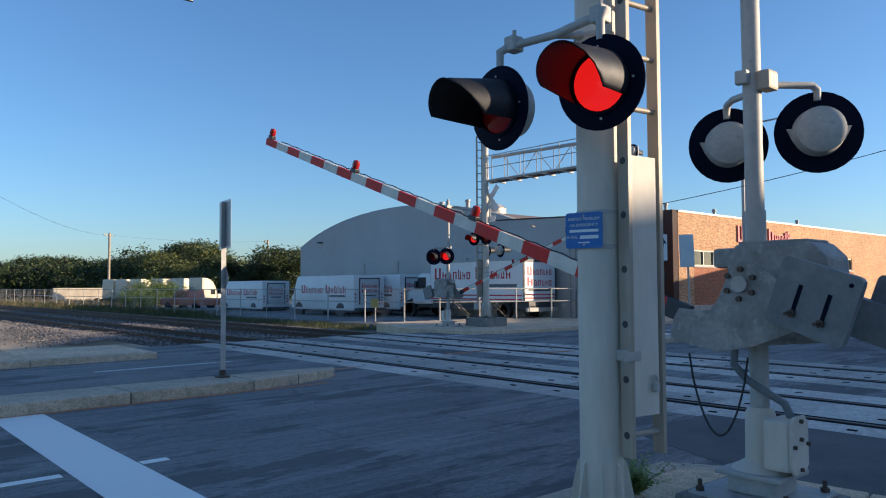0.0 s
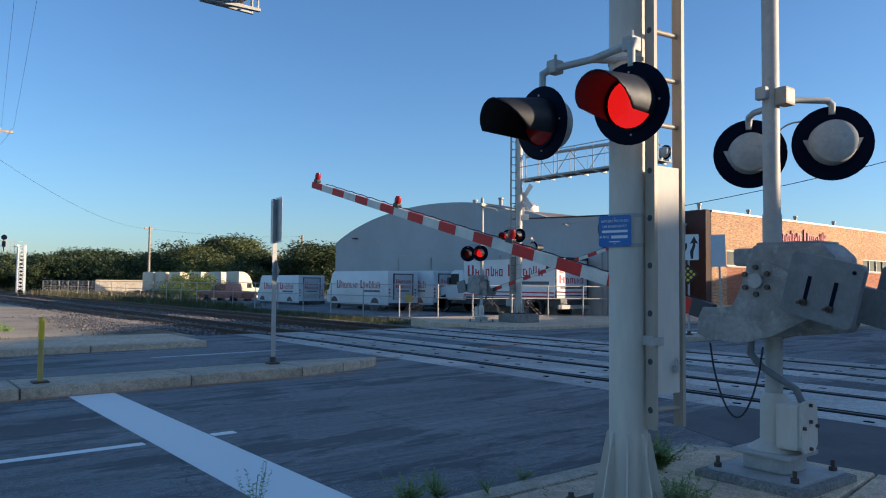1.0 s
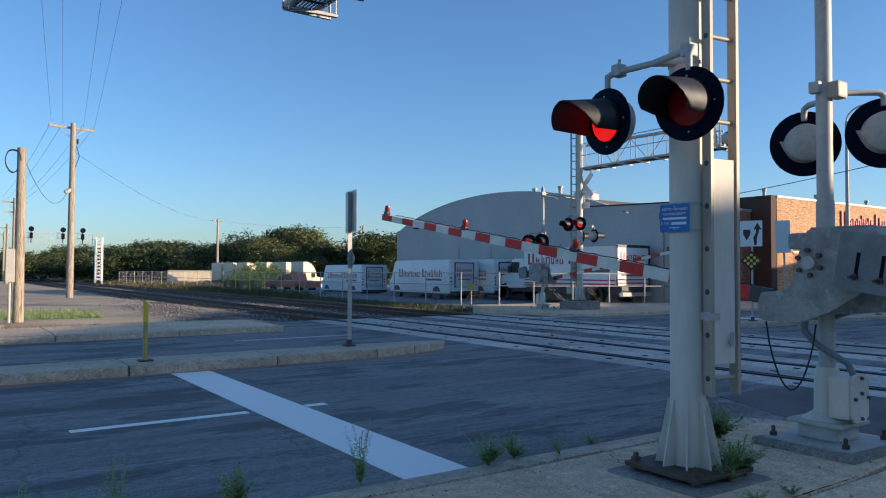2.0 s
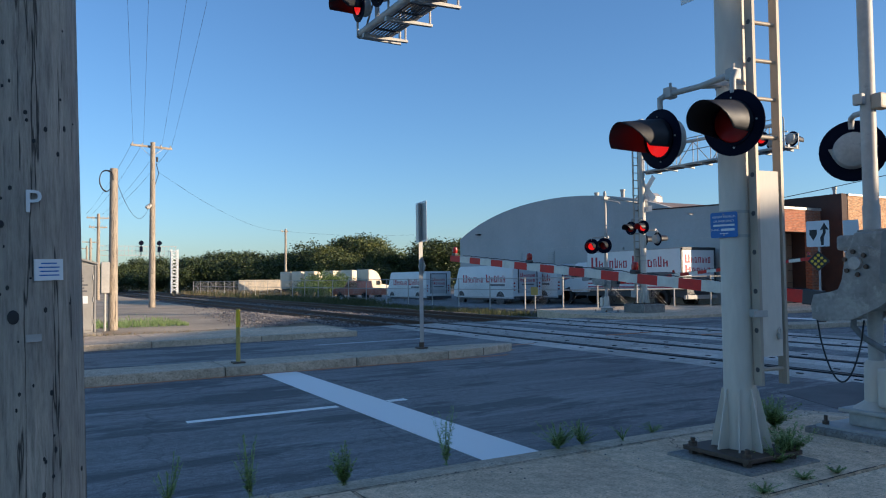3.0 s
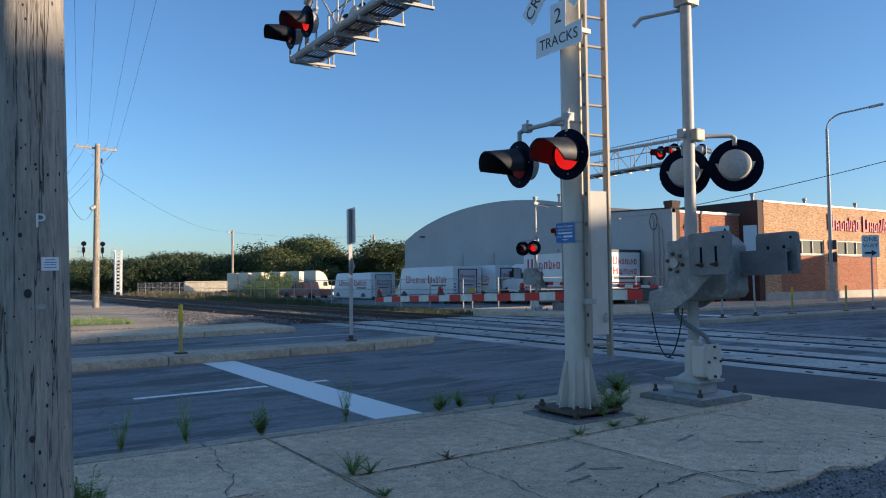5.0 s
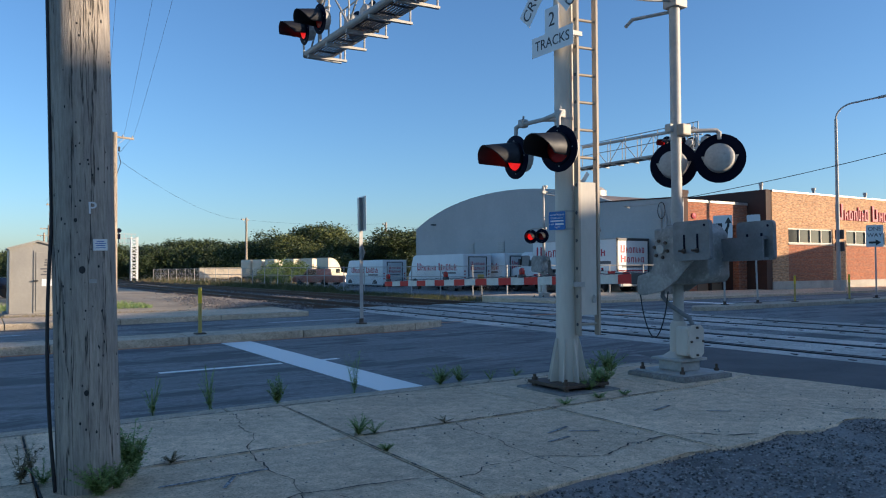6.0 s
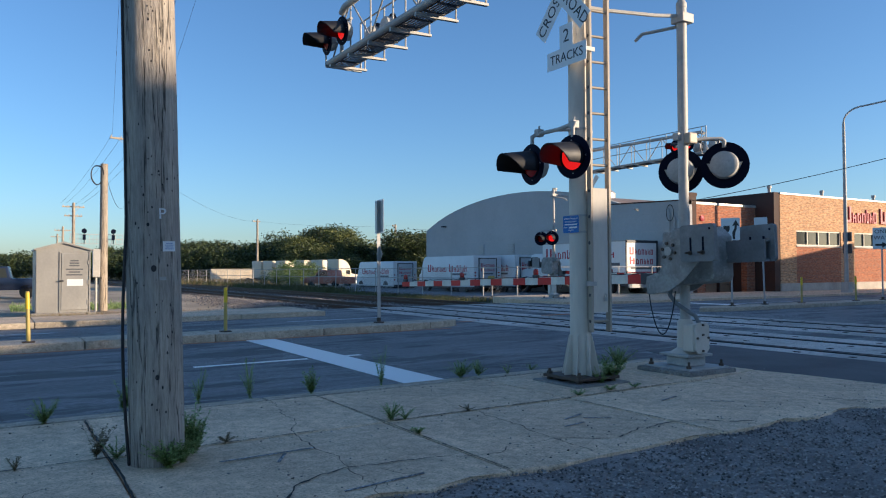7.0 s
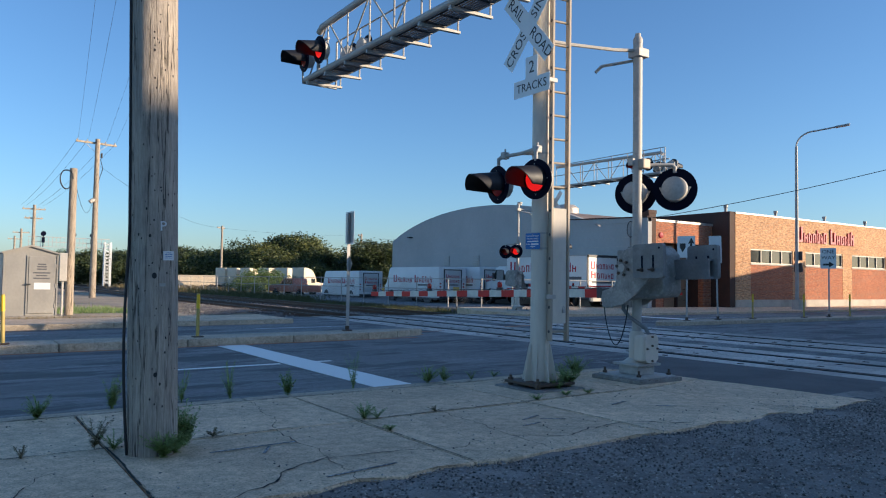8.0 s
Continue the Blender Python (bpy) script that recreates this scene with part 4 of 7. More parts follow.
# ---- crossing signals ----
def flasher(parent, m, d=0.53, visor=True, n=32, turn_label=""):
    """A crossing lamp that faces +Z of m: dark background disc, hooded red roundel, housing behind. Returns its lens."""
    head = part("light_head", turned(B(), [(0.0, -0.165), (0.13, -0.162), (0.165, -0.14), (0.175, -0.06), (0.18, -0.012), (0.152, -0.012), (0.15, -0.14), (0.0, -0.15)], n), M_CASTGREY, parent, "grey cast lamp housing", True, at=m)
    for s in (-1, 1):
        ear = B()
        profile(ear, [(s * 0.16, 0.03), (s * 0.215, 0.03), (s * 0.17, -0.07)] if s > 0 else [(-0.16, 0.03), (-0.17, -0.07), (-0.215, 0.03)], "z", -0.04, -0.014)
        part("hinge_ear", ear, M_CASTGREY, head)
    part("background_disc", turned(B(), [(0.15, -0.012), (d / 2, -0.012), (d / 2, -0.004), (d / 2 - 0.01, 0.0), (0.15, 0.0), (0.15, -0.012)], n), M_BLACK, head, "black signal background disc", True)
    part("rim", turned(B(), [(0.15, -0.01), (0.168, -0.01), (0.168, 0.014), (0.15, 0.014), (0.15, -0.01)], n), M_BLACK, head, "", True)
    if visor:
        b = B()
        seg, steps = 26, 8
        length = 0.4
        rows = []
        for k in range(seg + 1):
            row = []
            for j in range(steps + 1):
                u = j / steps
                first = -32 + 88 * max(0.0, (u - 0.5) / 0.5) ** 1.2          # the street side is cut away towards the front
                a = radians(first + (214 - first) * k / seg)
                r = 0.164 - 0.042 * u
                row.append((r * math.cos(a), r * math.sin(a) + 0.012 * u, 0.012 + length * u))
            rows.append(row)
        vs = [[b.verts.new(p) for p in row] for row in rows]
        for k in range(seg):
            for j in range(steps):
                b.faces.new((vs[k][j], vs[k][j + 1], vs[k + 1][j + 1], vs[k + 1][j]))
        bmesh.ops.recalc_face_normals(b, faces=b.faces)
        hood = part("visor", b, M_HOODTOP, head, "long curved visor, black inside", True)
        so = hood.modifiers.new("thickness", "SOLIDIFY")
        so.thickness, so.offset, so.material_offset = 0.004, 1.0, 0
        hood.data.materials.append(M_BLACKIN)
        b = B()
        vs = [[b.verts.new((p[0] * 0.985, p[1] * 0.985 - 0.001, p[2])) for p in row] for row in rows]
        for k in range(seg):
            for j in range(steps):
                b.faces.new((vs[k][j], vs[k][j + 1], vs[k + 1][j + 1], vs[k + 1][j]))
        part("visor_lining", b, M_BLACKIN, head, "matt black visor lining", True)
    b = B()
    turned(b, [(0.0, -0.034), (0.06, -0.03), (0.11, -0.018), (0.146, 0.0), (0.11, 0.018), (0.06, 0.03), (0.0, 0.034)], 28)
    lens = part("lens", b, M_REDLENS, head, "red roundel, dark on one side and glowing on the other", True, at=pose(0, 0, 0.002))
    lens.data.materials.append(M_REDLIT)
    for f in lens.data.polygons:
        f.material_index = 1 if f.center.z > 0 else 0
    b = B()
    for a in (0, 90, 180, 270):
        rod(b, ((d / 2 - 0.06) * math.cos(radians(a)), (d / 2 - 0.06) * math.sin(radians(a)), 0), ((d / 2 - 0.06) * math.cos(radians(a)), (d / 2 - 0.06) * math.sin(radians(a)), 0.006), 0.007, n=6)
    part("screw", b, M_GALV, head)
    return lens


def facing(x, y, z, bearing, pitch=0.0):
    """A pose at that point whose +Z looks along the bearing (degrees from +X) and whose +Y is up."""
    d = Vector((math.cos(radians(bearing)) * math.cos(radians(pitch)), math.sin(radians(bearing)) * math.cos(radians(pitch)), math.sin(radians(pitch))))
    zax = d.normalized()
    xax = Vector((0, 0, 1)).cross(zax).normalized()
    yax = zax.cross(xax)
    m = Matrix((xax, yax, zax)).transposed().to_4x4()
    m.translation = (x, y, z)
    return m


LEFT_LENSES, RIGHT_LENSES = [], []
CX, CY = 3.555, 2.445


def cantilever(far=False):
    """The tall cantilever signal mast: pipe with gusseted base, ladder, lamps, signs and the walkway arm along +y."""
    c = thing("cantilever_signal", pose(0, 0, 0), "silver steel cantilever crossing signal with ladder and walkway arm" if not far else "silver cantilever crossing signal standing beyond the tracks", "crossing signal", "cantilever signals")
    z0 = 0.15
    b = B()
    rod(b, (0, 0, z0), (0, 0, 7.3), 0.121, 0.118, 32)
    part("mast", b, M_SILVER, c, "silver painted steel pipe", True)
    b = B()
    rod(b, (0, 0, 7.3), (0, 0, 7.36), 0.15, 0.12, 32)
    part("cap", b, M_SILVER, c, "", True)
    b = B()
    box(b, -0.31, -0.31, z0 - 0.035, 0.31, 0.31, z0, 0.006)
    part("base_plate", b, M_BOLT, c, "thick rusty steel base plate")
    for k in range(8):
        b = B()
        profile(b, [(0.11, 0), (0.225, 0), (0.22, 0.03), (0.135, 0.45), (0.115, 0.47)], "y", -0.006, 0.006)
        part("gusset", b, M_SILVER, c, at=pose(0, 0, z0, 0, 0, 35 + 45 * k))
    for sx in (-1, 1):
        for sy in (-1, 1):
            b = B()
            rod(b, (sx * 0.255, sy * 0.255, -0.02), (sx * 0.255, sy * 0.255, z0 + 0.06), 0.018, n=8)
            rod(b, (sx * 0.255, sy * 0.255, z0), (sx * 0.255, sy * 0.255, z0 + 0.03), 0.035, n=6)
            rod(b, (sx * 0.255, sy * 0.255, z0 - 0.075), (sx * 0.255, sy * 0.255, z0 - 0.035), 0.035, n=6)
            part("anchor_bolt", b, M_BOLT, c, "rusty anchor bolt", True)
    # lamps on a bent crossarm at 2.9 m
    lz = 2.64
    b = B()
    tube(b, [(-0.36, 0.42, lz + 0.2), (-0.36, 0.42, lz + 0.31), (-0.33, 0.38, lz + 0.34), (-0.24, 0.1, lz + 0.36), (-0.26, -0.26, lz + 0.38), (-0.33, -0.3, lz + 0.36), (-0.36, -0.3, lz + 0.3), (-0.36, -0.3, lz + 0.2)], 0.023, 10)
    tube(b, [(-0.24, 0.1, lz + 0.36), (-0.1, 0.0, lz + 0.36)], 0.023, 10)
    part("crossarm", b, M_GALV, c, "bent galvanised crossarm", True)
    for y in (0.36, -0.26):
        b = B()
        box(b, -0.35, y - 0.04, lz + 0.31, -0.26, y + 0.04, lz + 0.4, 0.012)
        rod(b, (-0.3, y, lz + 0.4), (-0.3, y, lz + 0.44), 0.012, n=6)
        part("clamp", b, M_GALV, c)
    if far:
        LEFT_LENSES.append(flasher(c, facing(-0.36, -0.3, lz, 170)))
        RIGHT_LENSES.append(flasher(c, facing(-0.36, 0.42, lz, 172)))
        RIGHT_LENSES.append(flasher(c, facing(0.3, -0.33, lz + 0.45, 10)))
        LEFT_LENSES.append(flasher(c, facing(0.3, 0.33, lz + 0.45, 10)))
        b = B()
        tube(b, [(0.3, -0.33, lz + 0.7), (0.27, -0.3, lz + 0.82), (0.16, 0.0, lz + 0.82), (0.27, 0.3, lz + 0.82), (0.3, 0.33, lz + 0.7)], 0.03, 10)
        part("crossarm", b, M_GALV, c, "bent galvanised crossarm", True)
    else:
        LEFT_LENSES.append(flasher(c, facing(-0.37, 0.43, lz - 0.02, 176, -4), 0.49))
        RIGHT_LENSES.append(flasher(c, facing(-0.36, -0.29, lz - 0.02, 190, -4), 0.49))
    for z in (lz + 0.36, 1.99, 1.8):
        b = B()
        rod(b, (0, 0, z - 0.012), (0, 0, z + 0.012), 0.126, n=32)
        box(b, 0.13, -0.02, z - 0.012, 0.2, 0.02, z + 0.012)
        part("band_clamp", b, M_GALV, c, "thin steel band clamp")
    # ladder
    la, lb = Vector((0.0, -0.18)), Vector((0.245, -0.215))
    for q in (la, lb):
        b = B()
        ax = (lb - la).normalized()
        px = Vector((-ax.y, ax.x))
        pts = [q + ax * u + px * v for u, v in ((-0.013, -0.04), (0.013, -0.04), (0.013, 0.04), (-0.013, 0.04))]
        slab(b, [(p.x, p.y) for p in pts], 0.65, 7.0)
        part("ladder_rail", b, M_ALU, c, "aluminium ladder rail")
    z = 0.77
    while z < 6.9:
        b = B()
        rod(b, (la.x, la.y, z), (lb.x, lb.y, z), 0.016, n=10)
        part("ladder_rung", b, M_ALU, c, "", True)
        b = B()
        d = (lb - la).normalized() * 0.0145
        rod(b, (la.x - d.x, la.y - d.y, z), (la.x - d.x * 0.8, la.y - d.y * 0.8, z), 0.02, n=12)
        part("rung_socket", b, M_TRIM, c)
        z += 0.3
    for z in (1.2, 3.9, 6.2):
        b = B()
        box(b, -0.02, -0.2, z - 0.03, 0.03, -0.12, z + 0.03, 0.004)
        box(b, -0.12, -0.245, z - 0.025, 0.035, -0.235, z + 0.025, 0.003)
        part("ladder_bracket", b, M_GALV, c)
    b = B()
    ax = (lb - la).normalized()
    px = Vector((-ax.y, ax.x))
    pts = [la + ax * u - px * v for u, v in ((0.018, 0.022), (0.215, 0.022), (0.215, 0.03), (0.018, 0.03))]
    slab(b, [(p.x, p.y) for p in pts], 0.87, 2.3)
    bmesh.ops.recalc_face_normals(b, faces=b.faces)
    guard = part("ladder_guard", b, M_SILVER, c, "hinged sheet metal ladder guard")
    b = B()
    q = la + ax * 0.17 - px * 0.046
    box(b, q.x - 0.02, q.y - 0.015, 1.0, q.x + 0.02, q.y + 0.012, 1.045, 0.006)
    tube(b, [(q.x - 0.014, q.y, 1.045), (q.x - 0.014, q.y, 1.07), (q.x, q.y, 1.085), (q.x + 0.014, q.y, 1.07), (q.x + 0.014, q.y, 1.045)], 0.005, 6)
    part("padlock", b, M_GALV, guard, "steel padlock")
    # walkway arm
    L, zb, zt = 6.42, 5.22, 6.25
    ax0, ax1 = -0.52, -0.02
    for x, z, r in ((ax0 + 0.05, zb + 0.06, 0.055), (ax1 - 0.02, zb + 0.06, 0.045)):
        b = B()
        rod(b, (x, -0.2, z), (x, L, z), r, n=14)
        part("chord", b, M_GALV, c, "lower arm pipe", True)
    b = B()
    tube(b, [(ax0 + 0.05, -0.1, zt), (ax0 + 0.05, L - 0.75, zt - 0.12), (ax0 + 0.05, L - 0.62, zt - 0.2)], 0.062, 12)
    part("chord", b, M_GALV, c, "upper arm pipe", True)
    b = B()
    nb = 16
    for k in range(nb + 1):
        y = 0.2 + (L - 0.3) * k / nb
        box(b, ax0 + 0.08, y - 0.012, zb - 0.01, ax1 - 0.04, y + 0.012, zb + 0.02)
    for k in range(7):
        x = ax0 + 0.1 + (ax1 - ax0 - 0.18) * k / 6
        box(b, x - 0.006, 0.1, zb, x + 0.006, L, zb + 0.025)
    part("grating", b, M_TRIM, c, "dark open steel walkway grating")
    for k in range(8):
        b = B()
        y = 0.55 + (L - 0.75) * k / 7
        profile(b, [(ax0 + 0.0, zb + 0.0), (ax1 + 0.25, zb + 0.0), (ax1 + 0.25, zb - 0.035), (ax0 + 0.0, zb - 0.06)], "y", y - 0.03, y + 0.03)
        part("outrigger", b, M_GALV, c)
        b = B()
        rod(b, (ax1 + 0.22, y, zb - 0.02), (ax1 + 0.22, y, zb + 0.95), 0.016, n=8)
        part("rail_post", b, M_GALV, c, "", True)
        if k < 7:
            b = B()
            y1 = y + (L - 0.75) / 7
            up = k % 2 == 0
            zc = zt - 0.08
            rod(b, (ax0 + 0.05, y, zc if up else zb + 0.08), (ax0 + 0.05, y1, zb + 0.08 if up else zc), 0.016, n=8)
            rod(b, (ax0 + 0.05, y, zb + 0.08), (ax0 + 0.05, y, zc), 0.016, n=8)
            part("lacing", b, M_GALV, c, "", True)
    for z in (zb + 0.5, zb + 0.95):
        b = B()
        rod(b, (ax1 + 0.22, 0.2, z), (ax1 + 0.22, L, z), 0.016, n=8)
        part("guard_rail", b, M_GALV, c, "", True)
    b = B()
    tube(b, [(ax0, L, zb), (ax0, L, zb + 0.5), (ax0 + 0.02, L - 0.45, zb + 0.5)], 0.016, 8)
    tube(b, [(ax0, L, zb), (ax1 + 0.22, L, zb), (ax1 + 0.22, L, zb + 0.95)], 0.02, 8)
    part("end_rail", b, M_GALV, c, "", True)
    # lamps at the arm's end
    b = B()
    tube(b, [(ax0 + 0.05, L - 0.62, zb + 0.1), (ax0 + 0.05, L - 0.62, zb + 0.75)], 0.035, 10)
    tube(b, [(ax0 + 0.05, L - 0.35, zb + 0.62), (ax0 + 0.05, L - 0.62, zb + 0.66), (ax0 + 0.05, L - 1.05, zb + 0.62)], 0.025, 8)
    part("lamp_stand", b, M_GALV, c, "", True)
    LEFT_LENSES.append(flasher(c, facing(ax0 - 0.12, L - 0.3, zb + 0.38, 178, -6), 0.5))
    RIGHT_LENSES.append(flasher(c, facing(ax0 - 0.12, L - 1.0, zb + 0.38, 182, -6), 0.5))
    flasher(c, facing(ax1 + 0.1, L - 0.9, zb + 0.42, 2, -4), 0.5)
    flasher(c, facing(ax1 + 0.1, L - 1.5, zb + 0.42, -2, -4), 0.5)
    # crossbuck and track count
    sx = -0.2
    for a, word in ((48, "RAIL ROAD"), (-48, "CROSSING")):
        b = B()
        box(b, -0.6, -0.115, -0.002, 0.6, 0.115, 0.001)
        m = facing(sx + (-0.004 if a > 0 else 0.0), 0.05, 4.62, 180) @ pose(0, 0, 0, 0, 0, -a)
        blade = part("crossbuck_blade", b, M_SIGNWHITE, c, "white crossbuck blade with black letters", at=m)
        if word == "RAIL ROAD":
            lettering("RAIL", 0.19, M_SIGNBLACK, blade, pose(-0.36, 0, 0.002))
            lettering("ROAD", 0.19, M_SIGNBLACK, blade, pose(0.36, 0, 0.002))
        else:
            lettering("CROS", 0.19, M_SIGNBLACK, blade, pose(-0.34, 0, 0.002))
            lettering("SING", 0.19, M_SIGNBLACK, blade, pose(0.34, 0, 0.002))
    b = B()
    profile(b, [(-0.34, -0.11), (0.34, -0.11), (0.34, 0.11), (0.115, 0.11), (0.115, 0.38), (-0.115, 0.38), (-0.115, 0.11), (-0.34, 0.11)], "z", -0.002, 0.001)
    tr = part("track_count_sign", b, M_SIGNWHITE, c, "white sign reading 2 TRACKS", at=facing(sx, -0.02, 3.84, 180))
    lettering("TRACKS", 0.155, M_SIGNBLACK, tr, pose(0, 0.0, 0.002))
    lettering("2", 0.22, M_SIGNBLACK, tr, pose(0, 0.24, 0.002))
    # emergency notice
    if not far:
        b = B()
        box(b, -0.14, -0.125, -0.003, 0.14, 0.125, 0.0)
        bmesh.ops.bevel(b, geom=[e for e in b.edges if abs(e.verts[0].co.z - e.verts[1].co.z) > 0.002], offset=0.02, segments=4, profile=0.5, affect="EDGES")
        s = part("emergency_sign", b, M_SIGNBLUE, c, "blue emergency notice with white lettering", at=facing(-0.135, 0.0, 1.89, 192) @ Matrix.Scale(0.8, 4))
        lettering("REPORT PROBLEM", 0.029, M_SIGNWHITE, s, pose(0, 0.078, 0.001))
        lettering("OR EMERGENCY", 0.029, M_SIGNWHITE, s, pose(0, 0.036, 0.001))
        lettering("X-ING", 0.03, M_SIGNWHITE, s, pose(-0.09, -0.047, 0.001))
        for x0, x1, y0, y1 in ((-0.11, 0.11, -0.013, 0.006), (-0.03, 0.11, -0.06, -0.036), (-0.045, 0.045, -0.089, -0.081)):
            b = B()
            box(b, x0, y0, 0.0, x1, y1, 0.001)
            part("text_bar", b, M_SIGNWHITE, s)
        b = B()
        for y in (0.1, -0.1):
            rod(b, (0, y, 0), (0, y, 0.004), 0.008, n=8)
        part("sign_bolt", b, M_GALV, s)
    return c


near_cant = cantilever()
near_cant.matrix_basis = pose(CX, CY, -0.03)
far_cant = cantilever(True)
far_cant.matrix_basis = pose(19.6, 19.75, 0.0, 0, 0, 180)
for o, (x, y), zf in ((near_cant, (CX, CY), 0.055), (far_cant, (19.6, 19.75), 0.42)):
    b = B()
    s = 0.4 if zf < 0.1 else 0.55
    box(b, x - s, y - s, -0.25, x + s, y + s, zf, 0.02)
    tagged(part("footing", b, M_FOOTING), "concrete footing under the signal mast", "footing")
far_cant.location.z = 0.3


# ---- gate mast ----
GX, GY = 5.24, 2.35
HUB_Y, HUB_Z = 2.3, 1.58
ARM_ROWS = ((0.0, 19.3), (0.5, 16.8), (1.0, 14.3), (1.5, 11.8), (2.0, 9.2), (2.5, 6.9), (3.0, 4.8), (3.5, 2.6), (3.8, 0.9), (4.0, -0.2), (4.2, -0.9), (4.4, -1.3), (4.6, -1.4), (6.0, -1.4), (8.0, -1.4))


def gate_arm(parent, length, far=False):
    """The striped arm with its plates and counterweights, turning about the hub."""
    arm = thing("gate_arm", Matrix(), "", "")
    for key in ("category", "label"):
        if key in arm:
            del arm[key]
    arm.parent = parent
    tagged(arm, "red and white striped gate arm with counterweights")
    drop = -0.34
    x = -0.13
    n = 21
    y0 = 0.42
    step = (length - y0) / n
    for k in range(n):
        a, c_ = y0 + step * k, y0 + step * (k + 1)
        h = 0.06 - 0.014 * k / n
        b = B()
        box(b, x - 0.018, a, drop - h, x + 0.018, c_ - 0.001, drop + h)
        part("stripe_panel", b, M_RED if k % 2 == 0 else M_WHITETAPE, arm, "red reflective stripe" if k % 2 == 0 else "white reflective stripe")
    for y in (y0 + step * 7.2, y0 + step * 13.9, length - 0.12):
        b = B()
        box(b, x - 0.035, y - 0.05, drop + 0.05, x + 0.035, y + 0.05, drop + 0.1, 0.01)
        base = part("arm_lamp_base", b, M_TRIM, arm)
        b = B()
        turned(b, [(0.04, 0), (0.044, 0.05), (0.034, 0.09), (0.0, 0.1)], 14, pose(x, y, drop + 0.1))
        part("arm_lamp", b, M_REDLENS, arm, "small red arm lamp", True)
    b = B()
    pts = [(x, y0 + (length - 0.4 - y0) * k / 60, drop + 0.07 + 0.006 * math.sin(k * 2.4)) for k in range(61)]
    tube(b, pts, 0.006, 5)
    part("arm_cable", b, M_CABLE, arm, "thin black cable along the arm", True)
    # side plates shaped like a bent elbow, hub bolts
    for px, lab in ((-0.16, "scuffed grey gate arm support plate"), (0.3, "grey rear support plate")):
        b = B()
        profile(b, [(0.1, 0.09), (0.05, 0.14), (-0.02, 0.16), (-0.1, 0.15), (-0.46, 0.03), (-0.5, -0.1), (-0.4, -0.2), (-0.22, -0.36), (-0.02, -0.48), (0.03, -0.5), (0.3, -0.54), (0.38, -0.53), (0.4, -0.4), (0.38, -0.31), (0.22, -0.27), (0.15, -0.24), (0.12, -0.15)], "x", px - 0.012, px + 0.012)
        es = [e for e in b.edges if abs(e.verts[0].co.x - e.verts[1].co.x) < 1e-5]
        bmesh.ops.bevel(b, geom=es, offset=0.004, segments=1, affect="EDGES")
        part("support_plate", b, M_MECH, arm, lab)
    b = B()
    rod(b, (-0.19, 0, 0), (0.33, 0, 0), 0.03, n=16)
    rod(b, (-0.2, 0, 0), (-0.172, 0, 0), 0.055, n=18)
    part("pivot_shaft", b, M_CASTGREY, arm, "", True)
    for k in range(6):
        b = B()
        a = radians(60 * k + 15)
        rod(b, (-0.195, 0.1 * math.cos(a), 0.1 * math.sin(a)), (-0.17, 0.1 * math.cos(a), 0.1 * math.sin(a)), 0.02, n=6)
        part("hub_bolt", b, M_BOLT, arm)
    b = B()
    box(b, x - 0.03, 0.3, drop - 0.07, x + 0.03, 0.5, drop + 0.07, 0.01)
    part("arm_clamp", b, M_TRIM, arm, "dark arm clamp")
    # counterweights on the tail
    for px, ya, yb, za, zc in ((-0.25, -0.76, -0.27, -0.15, 0.29), (0.44, -1.06, -0.6, -0.16, 0.28)):
        b = B()
        box(b, px - 0.03, ya, za, px + 0.03, yb, zc)
        bmesh.ops.bevel(b, geom=[e for e in b.edges if abs(e.verts[0].co.x - e.verts[1].co.x) > 0.04], offset=0.04, segments=3, profile=0.5, affect="EDGES")
        w = part("counterweight", b, M_PLATE, arm, "thick grey counterweight plate")
        for y in ((ya + yb) / 2 - 0.09, (ya + yb) / 2 + 0.09):
            b = B()
            box(b, px - 0.034, y - 0.013, -0.06, px - 0.029, y + 0.013, 0.14)
            part("slot", b, M_BLACK, w, "dark adjusting slot")
            b = B()
            rod(b, (px - 0.13, y, -0.045), (px, y, -0.045), 0.012, n=8)
            rod(b, (px - 0.06, y, -0.045), (px - 0.035, y, -0.045), 0.026, n=6)
            part("slot_bolt", b, M_BOLT, w)
        b = B()
        rod(b, (px - 0.034, ya + 0.06, zc - 0.06), (px - 0.029, ya + 0.06, zc - 0.06), 0.014, n=10)
        part("drill_hole", b, M_BLACK, w)
    b = B()
    profile(b, [(0.3, 0.1), (0.42, 0.1), (0.42, 0.07), (0.33, 0.07), (0.33, -0.13), (0.42, -0.13), (0.42, -0.16), (0.3, -0.16)], "y", -1.0, -0.2)
    part("tail_channel", b, M_PLATE, arm, "grey steel tail channel")
    b = B()
    box(b, -0.24, -0.6, -0.1, -0.172, -0.42, 0.1, 0.01)
    part("tail_spacer", b, M_PLATE, arm)
    return arm


